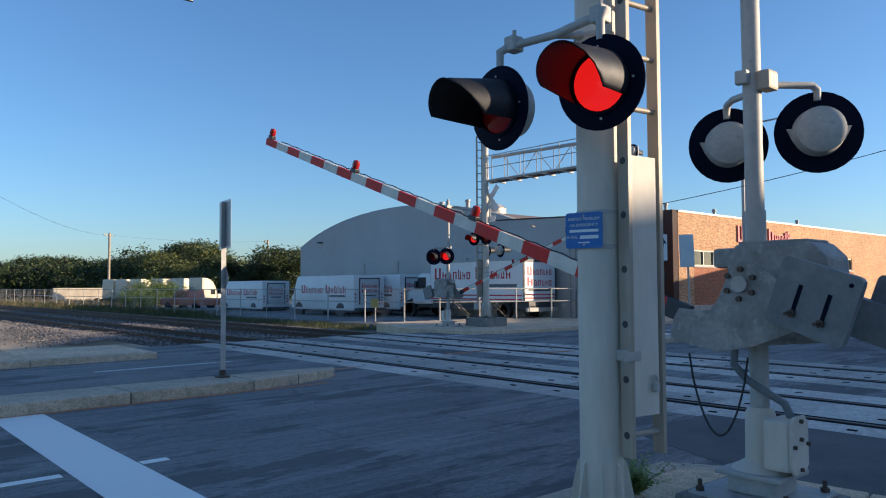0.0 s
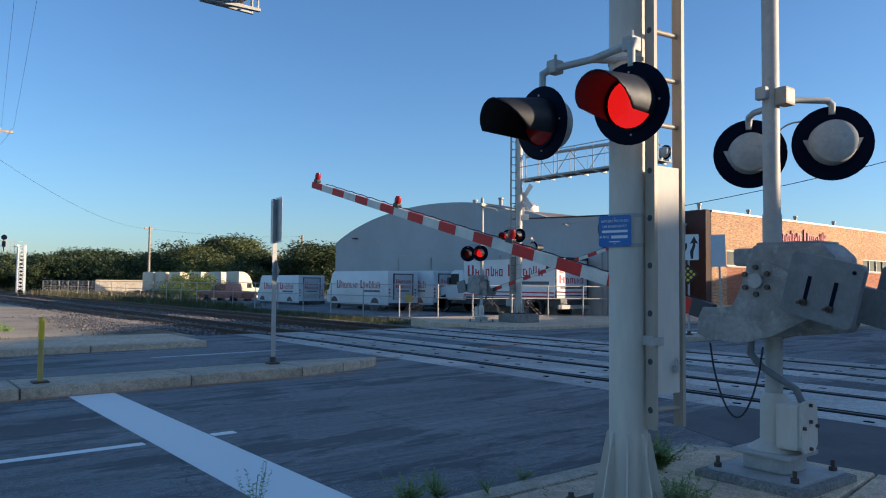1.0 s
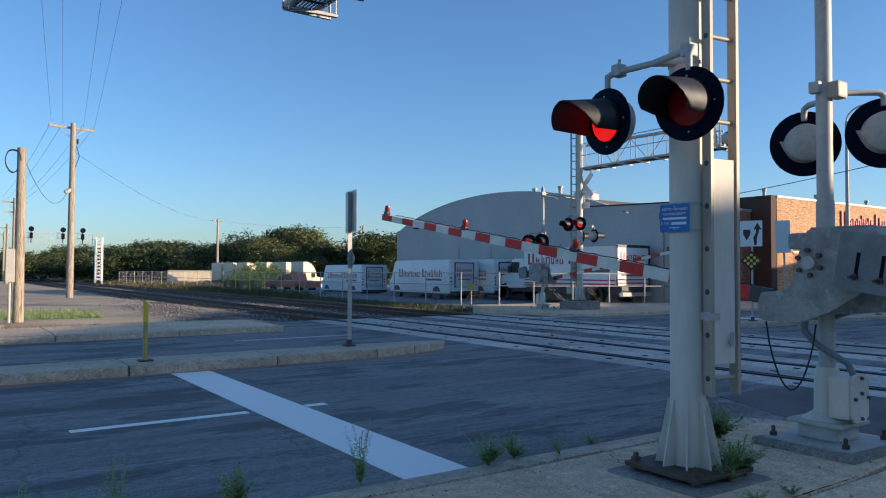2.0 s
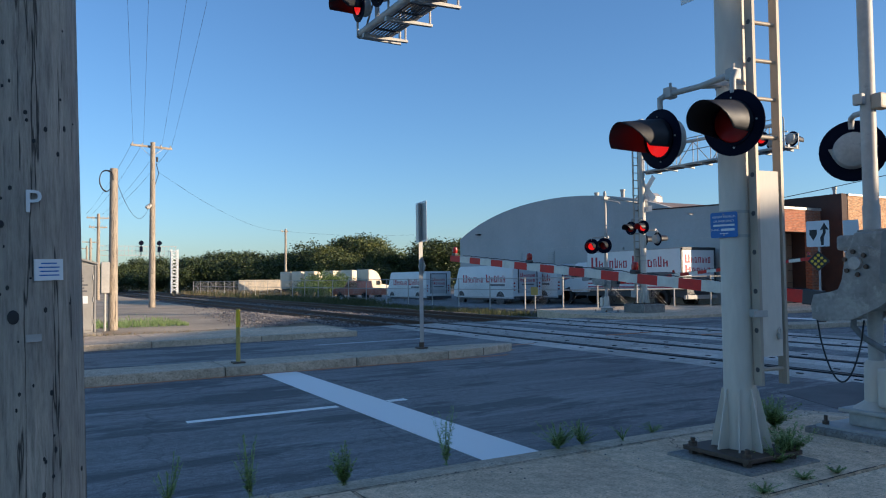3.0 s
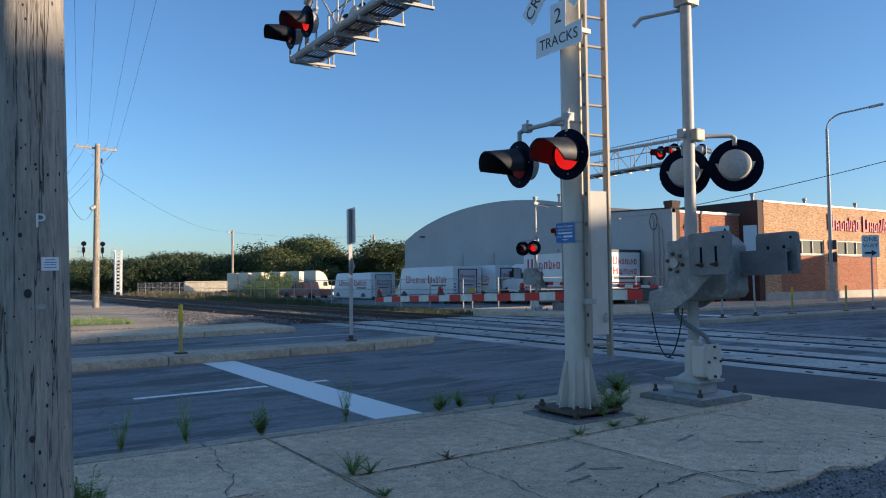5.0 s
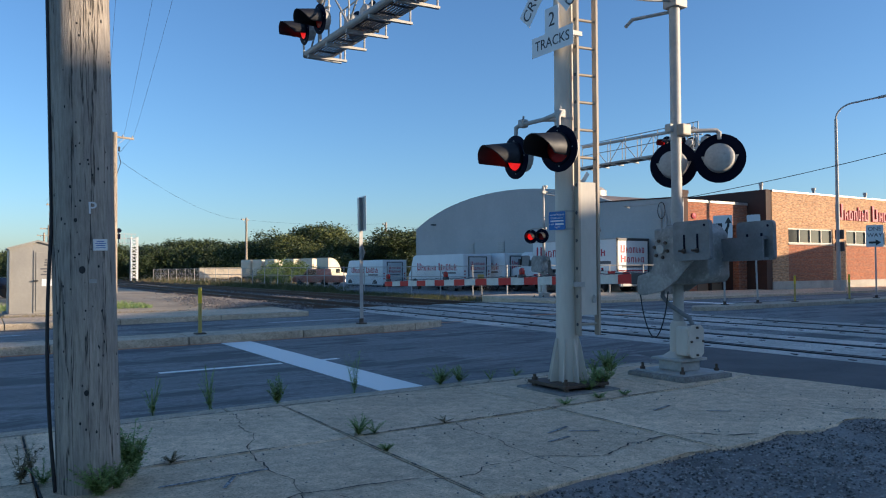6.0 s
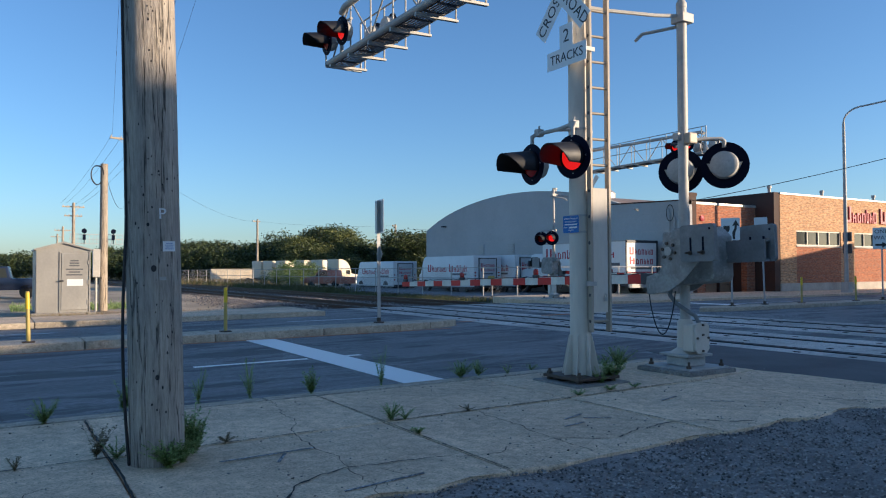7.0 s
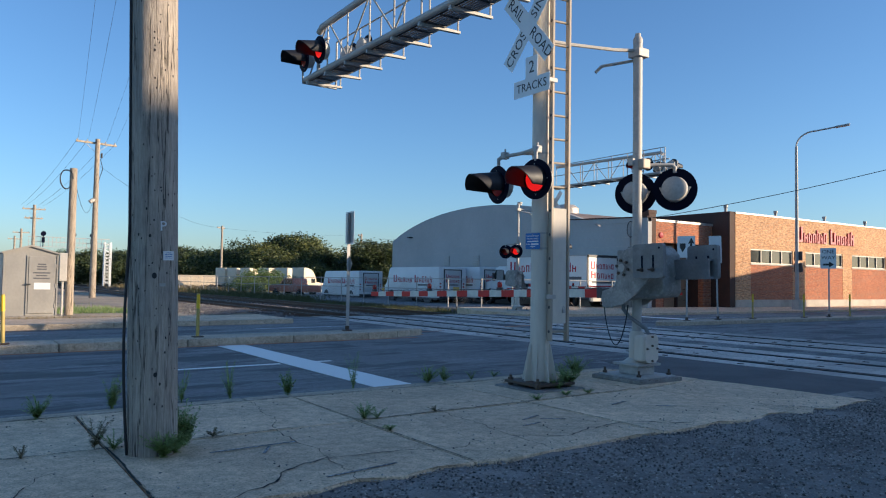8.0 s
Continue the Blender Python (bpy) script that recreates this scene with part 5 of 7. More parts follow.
def gate_mast(far=False):
    g = thing("gate_signal", pose(0, 0, 0), "silver crossing gate mast with mechanism and flashing lamps" if not far else "silver crossing gate mast beyond the tracks", "crossing gate", "gate masts")
    zb = 0.12
    b = B()
    rod(b, (0, 0, zb + 0.2), (0, 0, 4.72), 0.064, n=24)
    part("mast", b, M_GALV, g, "galvanised steel mast pipe", True)
    b = B()
    turned(b, [(0.068, 4.72), (0.068, 4.78), (0.04, 4.83), (0.04, 4.86), (0.0, 4.87)], 20)
    part("cap", b, M_GALV, g, "", True)
    b = B()
    box(b, -0.36, -0.36, zb - 0.02, 0.36, 0.36, zb + 0.02, 0.006)
    part("base_plate", b, M_CASTGREY, g, "square cast base plate")
    b = B()
    box(b, -0.17, -0.17, zb + 0.02, 0.17, 0.17, zb + 0.14, 0.02)
    box(b, -0.23, -0.23, zb + 0.14, 0.23, 0.23, zb + 0.175, 0.012)
    part("pedestal", b, M_CASTGREY, g, "cast iron pedestal")
    b = B()
    turned(b, [(0.2, zb + 0.175), (0.17, zb + 0.195), (0.105, zb + 0.24), (0.1, zb + 0.56), (0.08, zb + 0.6)], 24)
    part("junction_base", b, M_SILVER, g, "flared junction base", True)
    b = B()
    box(b, -0.17, -0.26, zb + 0.21, 0.13, -0.09, zb + 0.55, 0.03)
    jb = part("junction_box", b, M_SILVER, g, "cast junction box")
    b = B()
    profile(b, [(-0.13, -0.14), (-0.08, -0.19), (0.08, -0.19), (0.13, -0.14), (0.13, 0.14), (0.08, 0.19), (-0.08, 0.19), (-0.13, 0.14)], "z", 0, 0.02)
    bmesh.ops.bevel(b, geom=[e for e in b.edges if all(v.co.z > 0.01 for v in e.verts)], offset=0.006, segments=2, profile=0.5, affect="EDGES")
    part("cover", b, M_SILVER, jb, "bolted cast cover", at=facing(-0.02, -0.26, zb + 0.38, 270))
    b = B()
    for x, z in ((-0.02, 0.16), (-0.02, -0.16), (-0.12, 0.0), (0.08, 0.0), (-0.02, 0.04)):
        rod(b, (x, -0.27, zb + 0.38 + z), (x, -0.3, zb + 0.38 + z), 0.014, n=8)
    part("cover_bolt", b, M_BOLT, jb)
    for sx in (-1, 1):
        for sy in (-1, 1):
            b = B()
            rod(b, (sx * 0.3, sy * 0.3, zb - 0.04), (sx * 0.3, sy * 0.3, zb + 0.1), 0.016, n=8)
            rod(b, (sx * 0.3, sy * 0.3, zb + 0.02), (sx * 0.3, sy * 0.3, zb + 0.05), 0.032, n=6)
            part("anchor_bolt", b, M_BOLT, g, "rusty anchor bolt")
    # mechanism case
    b = B()
    profile(b, [(-0.5, 1.2), (0.1, 1.14), (0.16, 1.2), (0.16, 1.7), (0.1, 1.86), (-0.42, 1.86), (-0.52, 1.76), (-0.54, 1.26)], "x", -0.12, 0.26)
    bmesh.ops.bevel(b, geom=list(b.edges), offset=0.02, segments=2, profile=0.5, affect="EDGES")
    case = part("mechanism_case", b, M_MECH, g, "cast grey gate mechanism case")
    b = B()
    box(b, -0.1, -0.4, 1.855, 0.24, 0.08, 1.88, 0.01)
    part("case_lid", b, M_MECH, case)
    b = B()
    box(b, -0.1, -0.02, 1.7, 0.12, 0.28, 1.84, 0.03)
    part("mast_clamp", b, M_MECH, case, "mast clamp casting")
    b = B()
    rod(b, (0, 0, 1.86), (0, 0, 2.1), 0.072, n=20)
    part("collar", b, M_GALV, g, "taped mast collar", True)
    # flexible conduit and hanging loop
    b = B()
    tube(b, [(-0.14, 0.1, 1.18), (-0.16, 0.1, 1.02), (-0.14, 0.02, 0.92), (-0.1, -0.1, 0.84), (-0.04, -0.19, 0.77), (0.0, -0.21, 0.68), (0.0, -0.2, zb + 0.5)], 0.026, 10)
    part("conduit", b, M_PLATE, g, "grey flexible conduit", True)
    b = B()
    pts = [(-0.2, 0.42 - 0.44 * k / 16, 1.08 - 0.56 * math.sin(math.pi * k / 16) ** 0.7) for k in range(17)]
    tube(b, pts, 0.008, 6)
    part("loop_cable", b, M_CABLE, g, "hanging loop of black cable", True)
    # lamps facing the other approach, on a bracket
    b = B()
    tube(b, [(0.0, 0.0, 3.0), (0.25, -0.1, 3.03), (0.44, -0.24, 3.03), (0.47, -0.26, 3.0), (0.47, -0.26, 2.92)], 0.026, 10)
    tube(b, [(0.0, 0.0, 2.95), (0.2, 0.25, 2.98), (0.4, 0.4, 3.0), (0.43, 0.42, 2.97), (0.43, 0.42, 2.9)], 0.026, 10)
    part("crossarm", b, M_GALV, g, "galvanised crossarm", True)
    b = B()
    box(b, -0.05, -0.15, 2.95, 0.1, -0.05, 3.09, 0.02)
    part("arm_junction_box", b, M_ALU, g, "weathered junction box")
    b = B()
    box(b, -0.12, -0.02, 3.0, -0.06, 0.07, 3.1, 0.012)
    part("clamp", b, M_GALV, g)
    LEFT_LENSES.append(flasher(g, facing(0.49, -0.25, 2.69, 32), 0.6))
    RIGHT_LENSES.append(flasher(g, facing(0.46, 0.43, 2.69, 32), 0.6))
    # stay bracket to the taller mast
    b = B()
    tube(b, [(0.0, 0.0, 4.62), (-0.42, 0.06, 4.57), (-1.2, 0.1, 4.5), (-1.6, 0.12, 4.48)], 0.025, 8)
    tube(b, [(0.02, 0.05, 4.5), (-0.35, 0.35, 4.42), (-0.42, 0.4, 4.33)], 0.022, 8)
    part("stay_bar", b, M_GALV, g, "galvanised stay bar", True)
    b = B()
    box(b, -0.09, -0.1, 4.52, 0.12, 0.1, 4.64, 0.012)
    part("top_clamp", b, M_GALV, g)
    return g


near_gate = gate_mast()
near_gate.matrix_basis = pose(GX, GY, -0.02)
near_arm = gate_arm(near_gate, 7.06)
near_arm.matrix_basis = pose(-0.17, HUB_Y - GY, HUB_Z)
far_gate = gate_mast(True)
far_gate.matrix_basis = pose(18.4, 20.55, 0.0, 0, 0, 180)
far_arm = gate_arm(far_gate, 8.6)
far_arm.matrix_basis = pose(-0.17, HUB_Y - GY, HUB_Z)
for x, y in ((GX, GY), (18.4, 20.55)):
    b = B()
    box(b, x - 0.43, y - 0.43, -0.25, x + 0.43, y + 0.43, 0.1, 0.03)
    tagged(part("footing", b, M_FOOTING), "chipped concrete footing under the gate mast", "footing")


# ---- poles, signs and street furniture ----
def utility_pole(x, y, h, r0, r1, label, arms=(), mat=None, z=0.0, n=14, rough=0.03):
    p = thing("utility_pole", pose(x, y, z), label, "utility pole", "utility poles")
    b = B()
    rings = []
    k = max(4, int(h / 0.4))
    for i in range(k + 1):
        zz = h * i / k
        r = r0 + (r1 - r0) * i / k
        rings.append([b.verts.new((r * (1 + rough * noise.noise((math.cos(6.2832 * j / n) * 2, math.sin(6.2832 * j / n) * 2, zz * 0.3 + x))) * math.cos(6.2832 * j / n), r * (1 + rough * noise.noise((math.cos(6.2832 * j / n) * 2, math.sin(6.2832 * j / n) * 2, zz * 0.3 + y))) * math.sin(6.2832 * j / n), zz)) for j in range(n)])
    for a, c in zip(rings, rings[1:]):
        for j in range(n):
            b.faces.new((a[j], a[(j + 1) % n], c[(j + 1) % n], c[j]))
    b.faces.new(rings[-1])
    part("pole_shaft", b, mat or M_POLEFAR, p, "weathered grey wooden pole", True)
    for za, half, ang in arms:
        b = B()
        c, s = math.cos(radians(ang)), math.sin(radians(ang))
        m = pose(0, 0, za, 0, 0, ang)
        box(b, -half, r1, -0.06, half, r1 + 0.1, 0.06)
        arm = part("pole_crossarm", b, M_POLEFAR, p, "wooden crossarm", at=m)
        for u in (-half + 0.1, -half * 0.45, half * 0.45, half - 0.1):
            b = B()
            turned(b, [(0.03, 0.06), (0.045, 0.1), (0.03, 0.14), (0.045, 0.18), (0.0, 0.2)], 8, pose(u, r1 + 0.05, 0))
            part("insulator", b, M_GALV, arm, smooth=True)
        b = B()
        for sgn in (-1, 1):
            rod(b, (sgn * half * 0.55, r1 + 0.05, -0.06), (0, r1, -0.65), 0.015, n=6)
        part("arm_brace", b, M_GALV, arm)
    return p


# the near pole with its plates, nail holes and cable
NP = utility_pole(-1.3, 1.42, 9.0, 0.184, 0.156, "weathered grey wooden utility pole rising from the sidewalk", mat=M_POLEWOOD, z=WALK_Z - 0.02, n=64, rough=0.012)

NP.matrix_basis = pose(-1.3, 1.42, WALK_Z - 0.05, 0, -1.5, 0)


def on_pole(bearing, z):
    return facing(math.cos(radians(bearing)) * (0.1855 - 0.0031 * z), math.sin(radians(bearing)) * (0.1855 - 0.0031 * z), z, bearing)


b = B()
box(b, -0.045, -0.035, -0.002, 0.045, 0.035, 0.006)
plate = part("notice_plate", b, M_SIGNWHITE, NP, "small white notice plate", at=on_pole(293, 1.51))
for k, w in enumerate((0.05, 0.066, 0.06, 0.064)):
    b = B()
    box(b, -w / 2, 0.019 - 0.013 * k, 0.006, w / 2, 0.023 - 0.013 * k, 0.0068)
    part("text_bar", b, M_SIGNBLUE, plate)
b = B()
box(b, -0.022, -0.012, -0.002, 0.022, 0.012, 0.006)
part("tag", b, M_GALV, NP, "small metal tag", at=on_pole(278, 1.29))
letter = lettering("P", 0.105, M_SIGNWHITE, NP, on_pole(279, 1.73) @ pose(0, 0, 0.008), "letter_plate", 0.004)
tagged(letter, "metal letter P nailed to the pole")
rp = random.Random(12)
b = B()
bmesh.ops.create_uvsphere(b, u_segments=6, v_segments=4, radius=1.0)
hole = part("nail_hole", b, M_BLACKIN, NP, at=on_pole(260, 2.0) @ Matrix.Diagonal((0.005, 0.008, 0.002, 1)))
for _ in range(120):
    o = new("nail_hole", hole.data)
    o.parent = NP
    q = rp.uniform(0.003, 0.007)
    o.matrix_basis = on_pole(rp.uniform(200, 340), rp.uniform(0.3, 5.0)) @ Matrix.Diagonal((q, q * rp.uniform(1, 2.2), 0.002, 1))
for a, z, s in ((260, 1.36, 0.018), (263, 0.62, 0.014), (250, 1.66, 0.01)):
    b = B()
    bmesh.ops.create_uvsphere(b, u_segments=10, v_segments=6, radius=1.0, matrix=on_pole(a, z) @ Matrix.Diagonal((s, s * 1.3, 0.003, 1)))
    part("bolt_hole", b, M_BLACKIN, NP)
b = B()
pts = []
for k in range(60):
    z = 0.02 + 8.4 * k / 59
    a = radians(188 + 5 * math.sin(z * 0.9))
    r = 0.19 - 0.0031 * z + (0.035 * max(0, math.sin(z * 1.9)) if z < 2.4 else 0)
    pts.append((r * math.cos(a), r * math.sin(a), z))
tube(b, pts, 0.011, 7)
part("ground_cable", b, M_CABLE, NP, "black cable stapled down the pole", True)

site = LOT_WEST
short_pole = utility_pole(0.75, 24.2, 5.25, 0.15, 0.12, "short pale wooden pole beside the dirt lot")
b = B()
tube(b, [(-0.22 + 0.2 * math.cos(a), -0.12 + 0.012 * a, 4.85 + (0.34 + 0.02 * math.sin(3 * a)) * math.sin(a)) for a in np.linspace(0, 18.8, 48)], 0.014, 5)
part("cable_coil", b, M_CABLE, short_pole, "coiled black cable hung near the top", True)
poleB = utility_pole(4.9, 46.0, 10.2, 0.2, 0.14, "tall wooden utility pole with a crossarm by the tracks", arms=((9.95, 1.25, 12),))
b = B()
rod(b, (-0.35, -0.1, 6.1), (-0.1, -0.05, 6.3), 0.13)
part("floodlight", b, M_GALV, poleB, "grey floodlight", True)
b = B()
rod(b, (0.25, 0, 9.3), (0.25, 0, 9.0), 0.06)
tube(b, [(0.2, 0, 8.9), (0.35, 0, 8.3), (0.15, 0, 7.6)], 0.02, 6)
part("dropwire", b, M_CABLE, poleB, "", True)
site = YARD_END
utility_pole(28.4, 95.6, 8.7, 0.18, 0.13, "distant wooden utility pole before the trees", arms=((8.4, 0.9, 40),))
utility_pole(50.8, 97.3, 8.8, 0.18, 0.13, "distant wooden utility pole before the trees", arms=((8.5, 0.9, 40),))
site = zone(0.3, -0.3, 0.91, 0.92, 0.9)
utility_pole(3.9, 75.0, 8.3, 0.18, 0.13, "distant wooden utility pole along the tracks", arms=((7.9, 1.0, 5), (7.0, 0.8, 5)))
utility_pole(5.2, 105.0, 7.6, 0.18, 0.13, "distant wooden utility pole along the tracks", arms=((7.1, 1.0, 5),))
utility_pole(6.6, 135.0, 8.0, 0.18, 0.13, "distant wooden utility pole along the tracks", arms=((7.5, 1.0, 5),))


def wire(name, a, c, sag, r=0.012, label="thin black overhead wire"):
    b = B()
    a, c = Vector(a), Vector(c)
    pts = [a.lerp(c, k / 14) - Vector((0, 0, sag * (1 - (2 * k / 14 - 1) ** 2))) for k in range(15)]
    tube(b, pts, r, 5)
    return tagged(part(name, b, M_WIRE, smooth=True, at=site), label, "wire", "overhead wires")


site = LOT_WEST
for u in (-1.15, -0.55, 0.55, 1.15):
    wire("overhead_wire", (4.9 + u, 46 + u * 0.2, 10.15), (-1.6 + u, -8, 11.5), 0.5, 0.005)
    wire("overhead_wire", (4.9 + u, 46 + u * 0.2, 10.15), (3.9 + u * 0.8, 75, 8.1), 0.4, 0.008)
wire("overhead_wire", (4.9, 46, 8.6), (28.4, 95.6, 8.4), 1.0, 0.009)
site = YARD_END
wire("overhead_wire", (28.4, 95.6, 8.4), (50.8, 97.3, 8.6), 0.4, 0.009)
wire("overhead_wire", (50.8, 97.3, 8.0), (75, 95, 9.6), 0.4, 0.009)
site = LOT_WEST
wire("service_wire", (0.75, 24.2, 5.1), (4.75, 45.8, 6.4), 1.2, 0.009)
site = BRICK_SIDE
wire("service_wire", (29.0, 22.0, 5.05), (42.0, 4.0, 10.5), 0.5, 0.018, "black service wire to the building corner")

# overhead sheet signs on posts
def post_sign(name, x, y, z, h, label, category, post="channel", r=0.03):
    s = thing(name, pose(x, y, z), label, category, "post signs")
    b = B()
    if post == "channel":
        profile(b, [(-0.04, -0.02), (0.04, -0.02), (0.04, -0.012), (0.02, -0.012), (0.02, 0.022), (-0.02, 0.022), (-0.02, -0.012), (-0.04, -0.012)], "z", 0, h)
    else:
        rod(b, (0, 0, 0), (0, 0, h), r, n=12)
    part("post", b, M_GALV, s, "galvanised post")
    b = B()
    box(b, -0.09, -0.09, 0, 0.09, 0.09, 0.03, 0.006)
    rod(b, (0, 0, 0.03), (0, 0, 0.12), 0.05, n=12)
    part("foot", b, M_BOLT, s, "bolted post foot")
    return s


def panel(parent, name, w, h, m, material, label, r=0.03, back=True):
    b = B()
    box(b, -w / 2, -h / 2, -0.002, w / 2, h / 2, 0.002)
    bmesh.ops.bevel(b, geom=[e for e in b.edges if abs(e.verts[0].co.z - e.verts[1].co.z) > 0.003], offset=r, segments=3, profile=0.5, affect="EDGES")
    ob = part(name, b, material, parent, label, at=m)
    if back:
        b = B()
        box(b, -w / 2 + r, -h / 2 + r, -0.005, w / 2 - r, h / 2 - r, -0.0025)
        part("sign_back", b, M_SIGNBACK, ob)
    return ob


site = SLOPE
ms = post_sign("median_sign", 5.15, 10.88, 0.15, 2.75, "grey-backed traffic sign on a perforated post in the median", "sign")
panel(ms, "sign_panel", 0.61, 0.76, facing(0.03, 0.0, 2.4, -8), M_SIGNWHITE, "aluminium sign panel seen from behind")
b = B()
for k in range(44):
    rod(b, (-0.03, 0, 0.3 + 0.055 * k), (-0.019, 0, 0.3 + 0.055 * k), 0.008, n=6)
part("post_holes", b, M_BLACK, ms)
tagged(ms.children[-1], kind="stuff")
panel(ms, "lower_panel", 0.3, 0.3, facing(0.03, 0, 1.55, -8) @ pose(0, 0, 0, 0, 0, 45), M_SIGNBACK, "grey diamond marker seen from behind", 0.01)


def delineator(x, y, z=0.15, h=0.88, label="yellow flexible delineator post on the median"):
    d = thing("delineator_post", pose(x, y, z, random.uniform(-1.5, 1.5), random.uniform(-1.5, 1.5), 0), label, "delineator", "delineator posts")
    b = B()
    box(b, -0.1, -0.1, 0, 0.1, 0.1, 0.025, 0.01)
    part("foot", b, M_BOLT, d, "dark bolted foot")
    b = B()
    rod(b, (0, 0, 0.025), (0, 0, h), 0.036, 0.032, 14)
    part("tube", b, M_YELLOW, d, "yellow plastic tube", True)
    b = B()
    rod(b, (0, 0, h - 0.3), (0, 0, h - 0.02), 0.038, 0.035, 14)
    part("reflective_band", b, M_YELLOWTAPE, d, "bright yellow reflective band", True)


for x, y in ((1.65, 10.62), (-1.75, 10.5), (-5.2, 10.5), (-8.8, 10.5)):
    delineator(x, y)
site = ACROSS
for x in (22.05, 25.5, 29.04, 32.6, 36.2):
    delineator(x, 11.4, 0.13, 0.95)

ks = post_sign("traffic_sign", 18.3, 11.45, 0.13, 2.85, "white divided road arrow sign over a black and yellow marker", "sign", "pipe")
kp = panel(ks, "sign_panel", 0.61, 0.76, facing(-0.04, 0, 2.58, 200), M_SIGNWHITE, "white panel with black arrow")
b = B()
profile(b, [(-0.22, 0.12), (-0.02, 0.12), (-0.02, -0.02), (-0.12, -0.2), (-0.22, -0.02)], "z", 0.002, 0.004)
part("island_symbol", b, M_SIGNBLACK, kp)
b = B()
profile(b, [(0.08, -0.34), (0.15, -0.34), (0.16, -0.12), (0.21, 0.02), (0.21, 0.12), (0.29, 0.1), (0.175, 0.32), (0.06, 0.1), (0.14, 0.12), (0.13, 0.02), (0.06, -0.12)], "z", 0.002, 0.004)
part("arrow_symbol", b, M_SIGNBLACK, kp)
om = panel(ks, "object_marker", 0.42, 0.42, facing(-0.04, 0, 1.78, 200) @ pose(0, 0, 0, 0, 0, 45), M_SIGNBLACK, "black diamond with yellow reflectors", 0.02)
for i in range(3):
    for j in range(3):
        b = B()
        rod(b, (-0.12 + 0.12 * i, -0.12 + 0.12 * j, 0.002), (-0.12 + 0.12 * i, -0.12 + 0.12 * j, 0.01), 0.042, n=12)
        part("reflector", b, M_YELLOWTAPE, om)
ws = post_sign("roadside_sign", 20.1, 11.5, 0.13, 2.95, "narrow pale sign on a leaning post", "sign", "pipe")
panel(ws, "sign_panel", 0.42, 1.0, facing(-0.04, 0, 2.55, 215), M_SIGNWHITE, "faded white narrow panel")
ws.matrix_basis = site @ pose(20.1, 11.5, 0.13, 0, -2.5, 0)
ow = post_sign("one_way_sign", 27.2, 11.3, 0.13, 2.9, "white one way sign on a galvanised post", "sign", "pipe")
op = panel(ow, "sign_panel", 0.58, 0.86, facing(-0.04, 0, 2.45, 205), M_SIGNWHITE, "white panel with black one way legend")
lettering("ONE", 0.22, M_SIGNBLACK, op, pose(0, 0.27, 0.003))
lettering("WAY", 0.22, M_SIGNBLACK, op, pose(0, 0.02, 0.003))
b = B()
profile(b, [(-0.2, -0.3), (0.03, -0.3), (0.03, -0.38), (0.22, -0.26), (0.03, -0.14), (0.03, -0.22), (-0.2, -0.22)], "z", 0.002, 0.004)
part("arrow_symbol", b, M_SIGNBLACK, op)

# street lamp
lamp = thing("street_lamp", pose(36.0, 17.75, 0.1), "tall galvanised street lamp with a curved arm", "street lamp")
b = B()
profile(b, [(-0.22, 0), (0.22, 0), (0.16, 0.55), (-0.16, 0.55)], "y", -0.2, 0.2)
part("lamp_base", b, M_GALV, lamp, "tapered transformer base")
b = B()
rod(b, (0, 0, 0.5), (0, 0, 9.2), 0.11, 0.07, 16)
part("lamp_post", b, M_GALV, lamp, "", True)
b = B()
tube(b, [(0, 0, 9.2)] + [(0.45 * (1 - math.cos(a)), -0.85 * (1 - math.cos(a)), 9.2 + 0.8 * math.sin(a)) for a in np.linspace(0.1, 1.57, 8)] + [(0.95, -1.8, 10.15)], 0.045, 8)
part("lamp_arm", b, M_GALV, lamp, "", True)
b = B()
box(b, -0.35, -0.13, -0.05, 0.35, 0.13, 0.06, 0.04)
part("lamp_head", b, M_GALV, lamp, "flat luminaire head", at=pose(1.05, -2.0, 10.17, 0, -8, -62))
for z in (2.1, 2.75):
    b = B()
    box(b, 0.02, -0.3, z, 0.06, 0.18, z + 0.5, 0.01)
    part("sign_back", b, M_TRIM, lamp, "dark sign seen edge on")

# signal bungalow
site = LOT_WEST
bg = thing("signal_bungalow", pose(-1.45, 21.6, 0.0), "grey steel railway signal bungalow with a locked door", "equipment cabinet")
bg.matrix_basis = bg.matrix_basis @ Matrix.Diagonal((0.78, 1, 0.97, 1))
b = B()
box(b, -0.15, -0.15, -0.25, 2.15, 2.1, 0.12, 0.02)
part("plinth", b, M_FOOTING, bg, "concrete plinth")
b = B()
profile(b, [(0, 0.12), (1.95, 0.12), (1.95, 2.15), (0.97, 2.38), (0, 2.15)], "y", 0, 1.9)
part("shell", b, M_CABINET, bg, "folded grey steel shell")
b = B()
profile(b, [(-0.06, 2.13), (0.97, 2.37), (2.01, 2.13), (2.01, 2.18), (0.97, 2.43), (-0.06, 2.18)], "y", -0.08, 1.98)
part("roof", b, M_CABINET, bg, "low gabled steel roof")
b = B()
box(b, 0.9, -0.045, 0.2, 1.85, -0.01, 2.05, 0.008)
dr = part("door", b, M_CABINET, bg, "grey steel door")
for z in (0.45, 1.1, 1.75):
    b = B()
    rod(b, (1.85, -0.05, z - 0.07), (1.85, -0.05, z + 0.07), 0.02, n=8)
    part("hinge", b, M_GALV, dr)
b = B()
box(b, 0.82, -0.1, 1.12, 0.98, -0.045, 1.17, 0.01)
part("handle", b, M_TRIM, dr, "dark door handle")
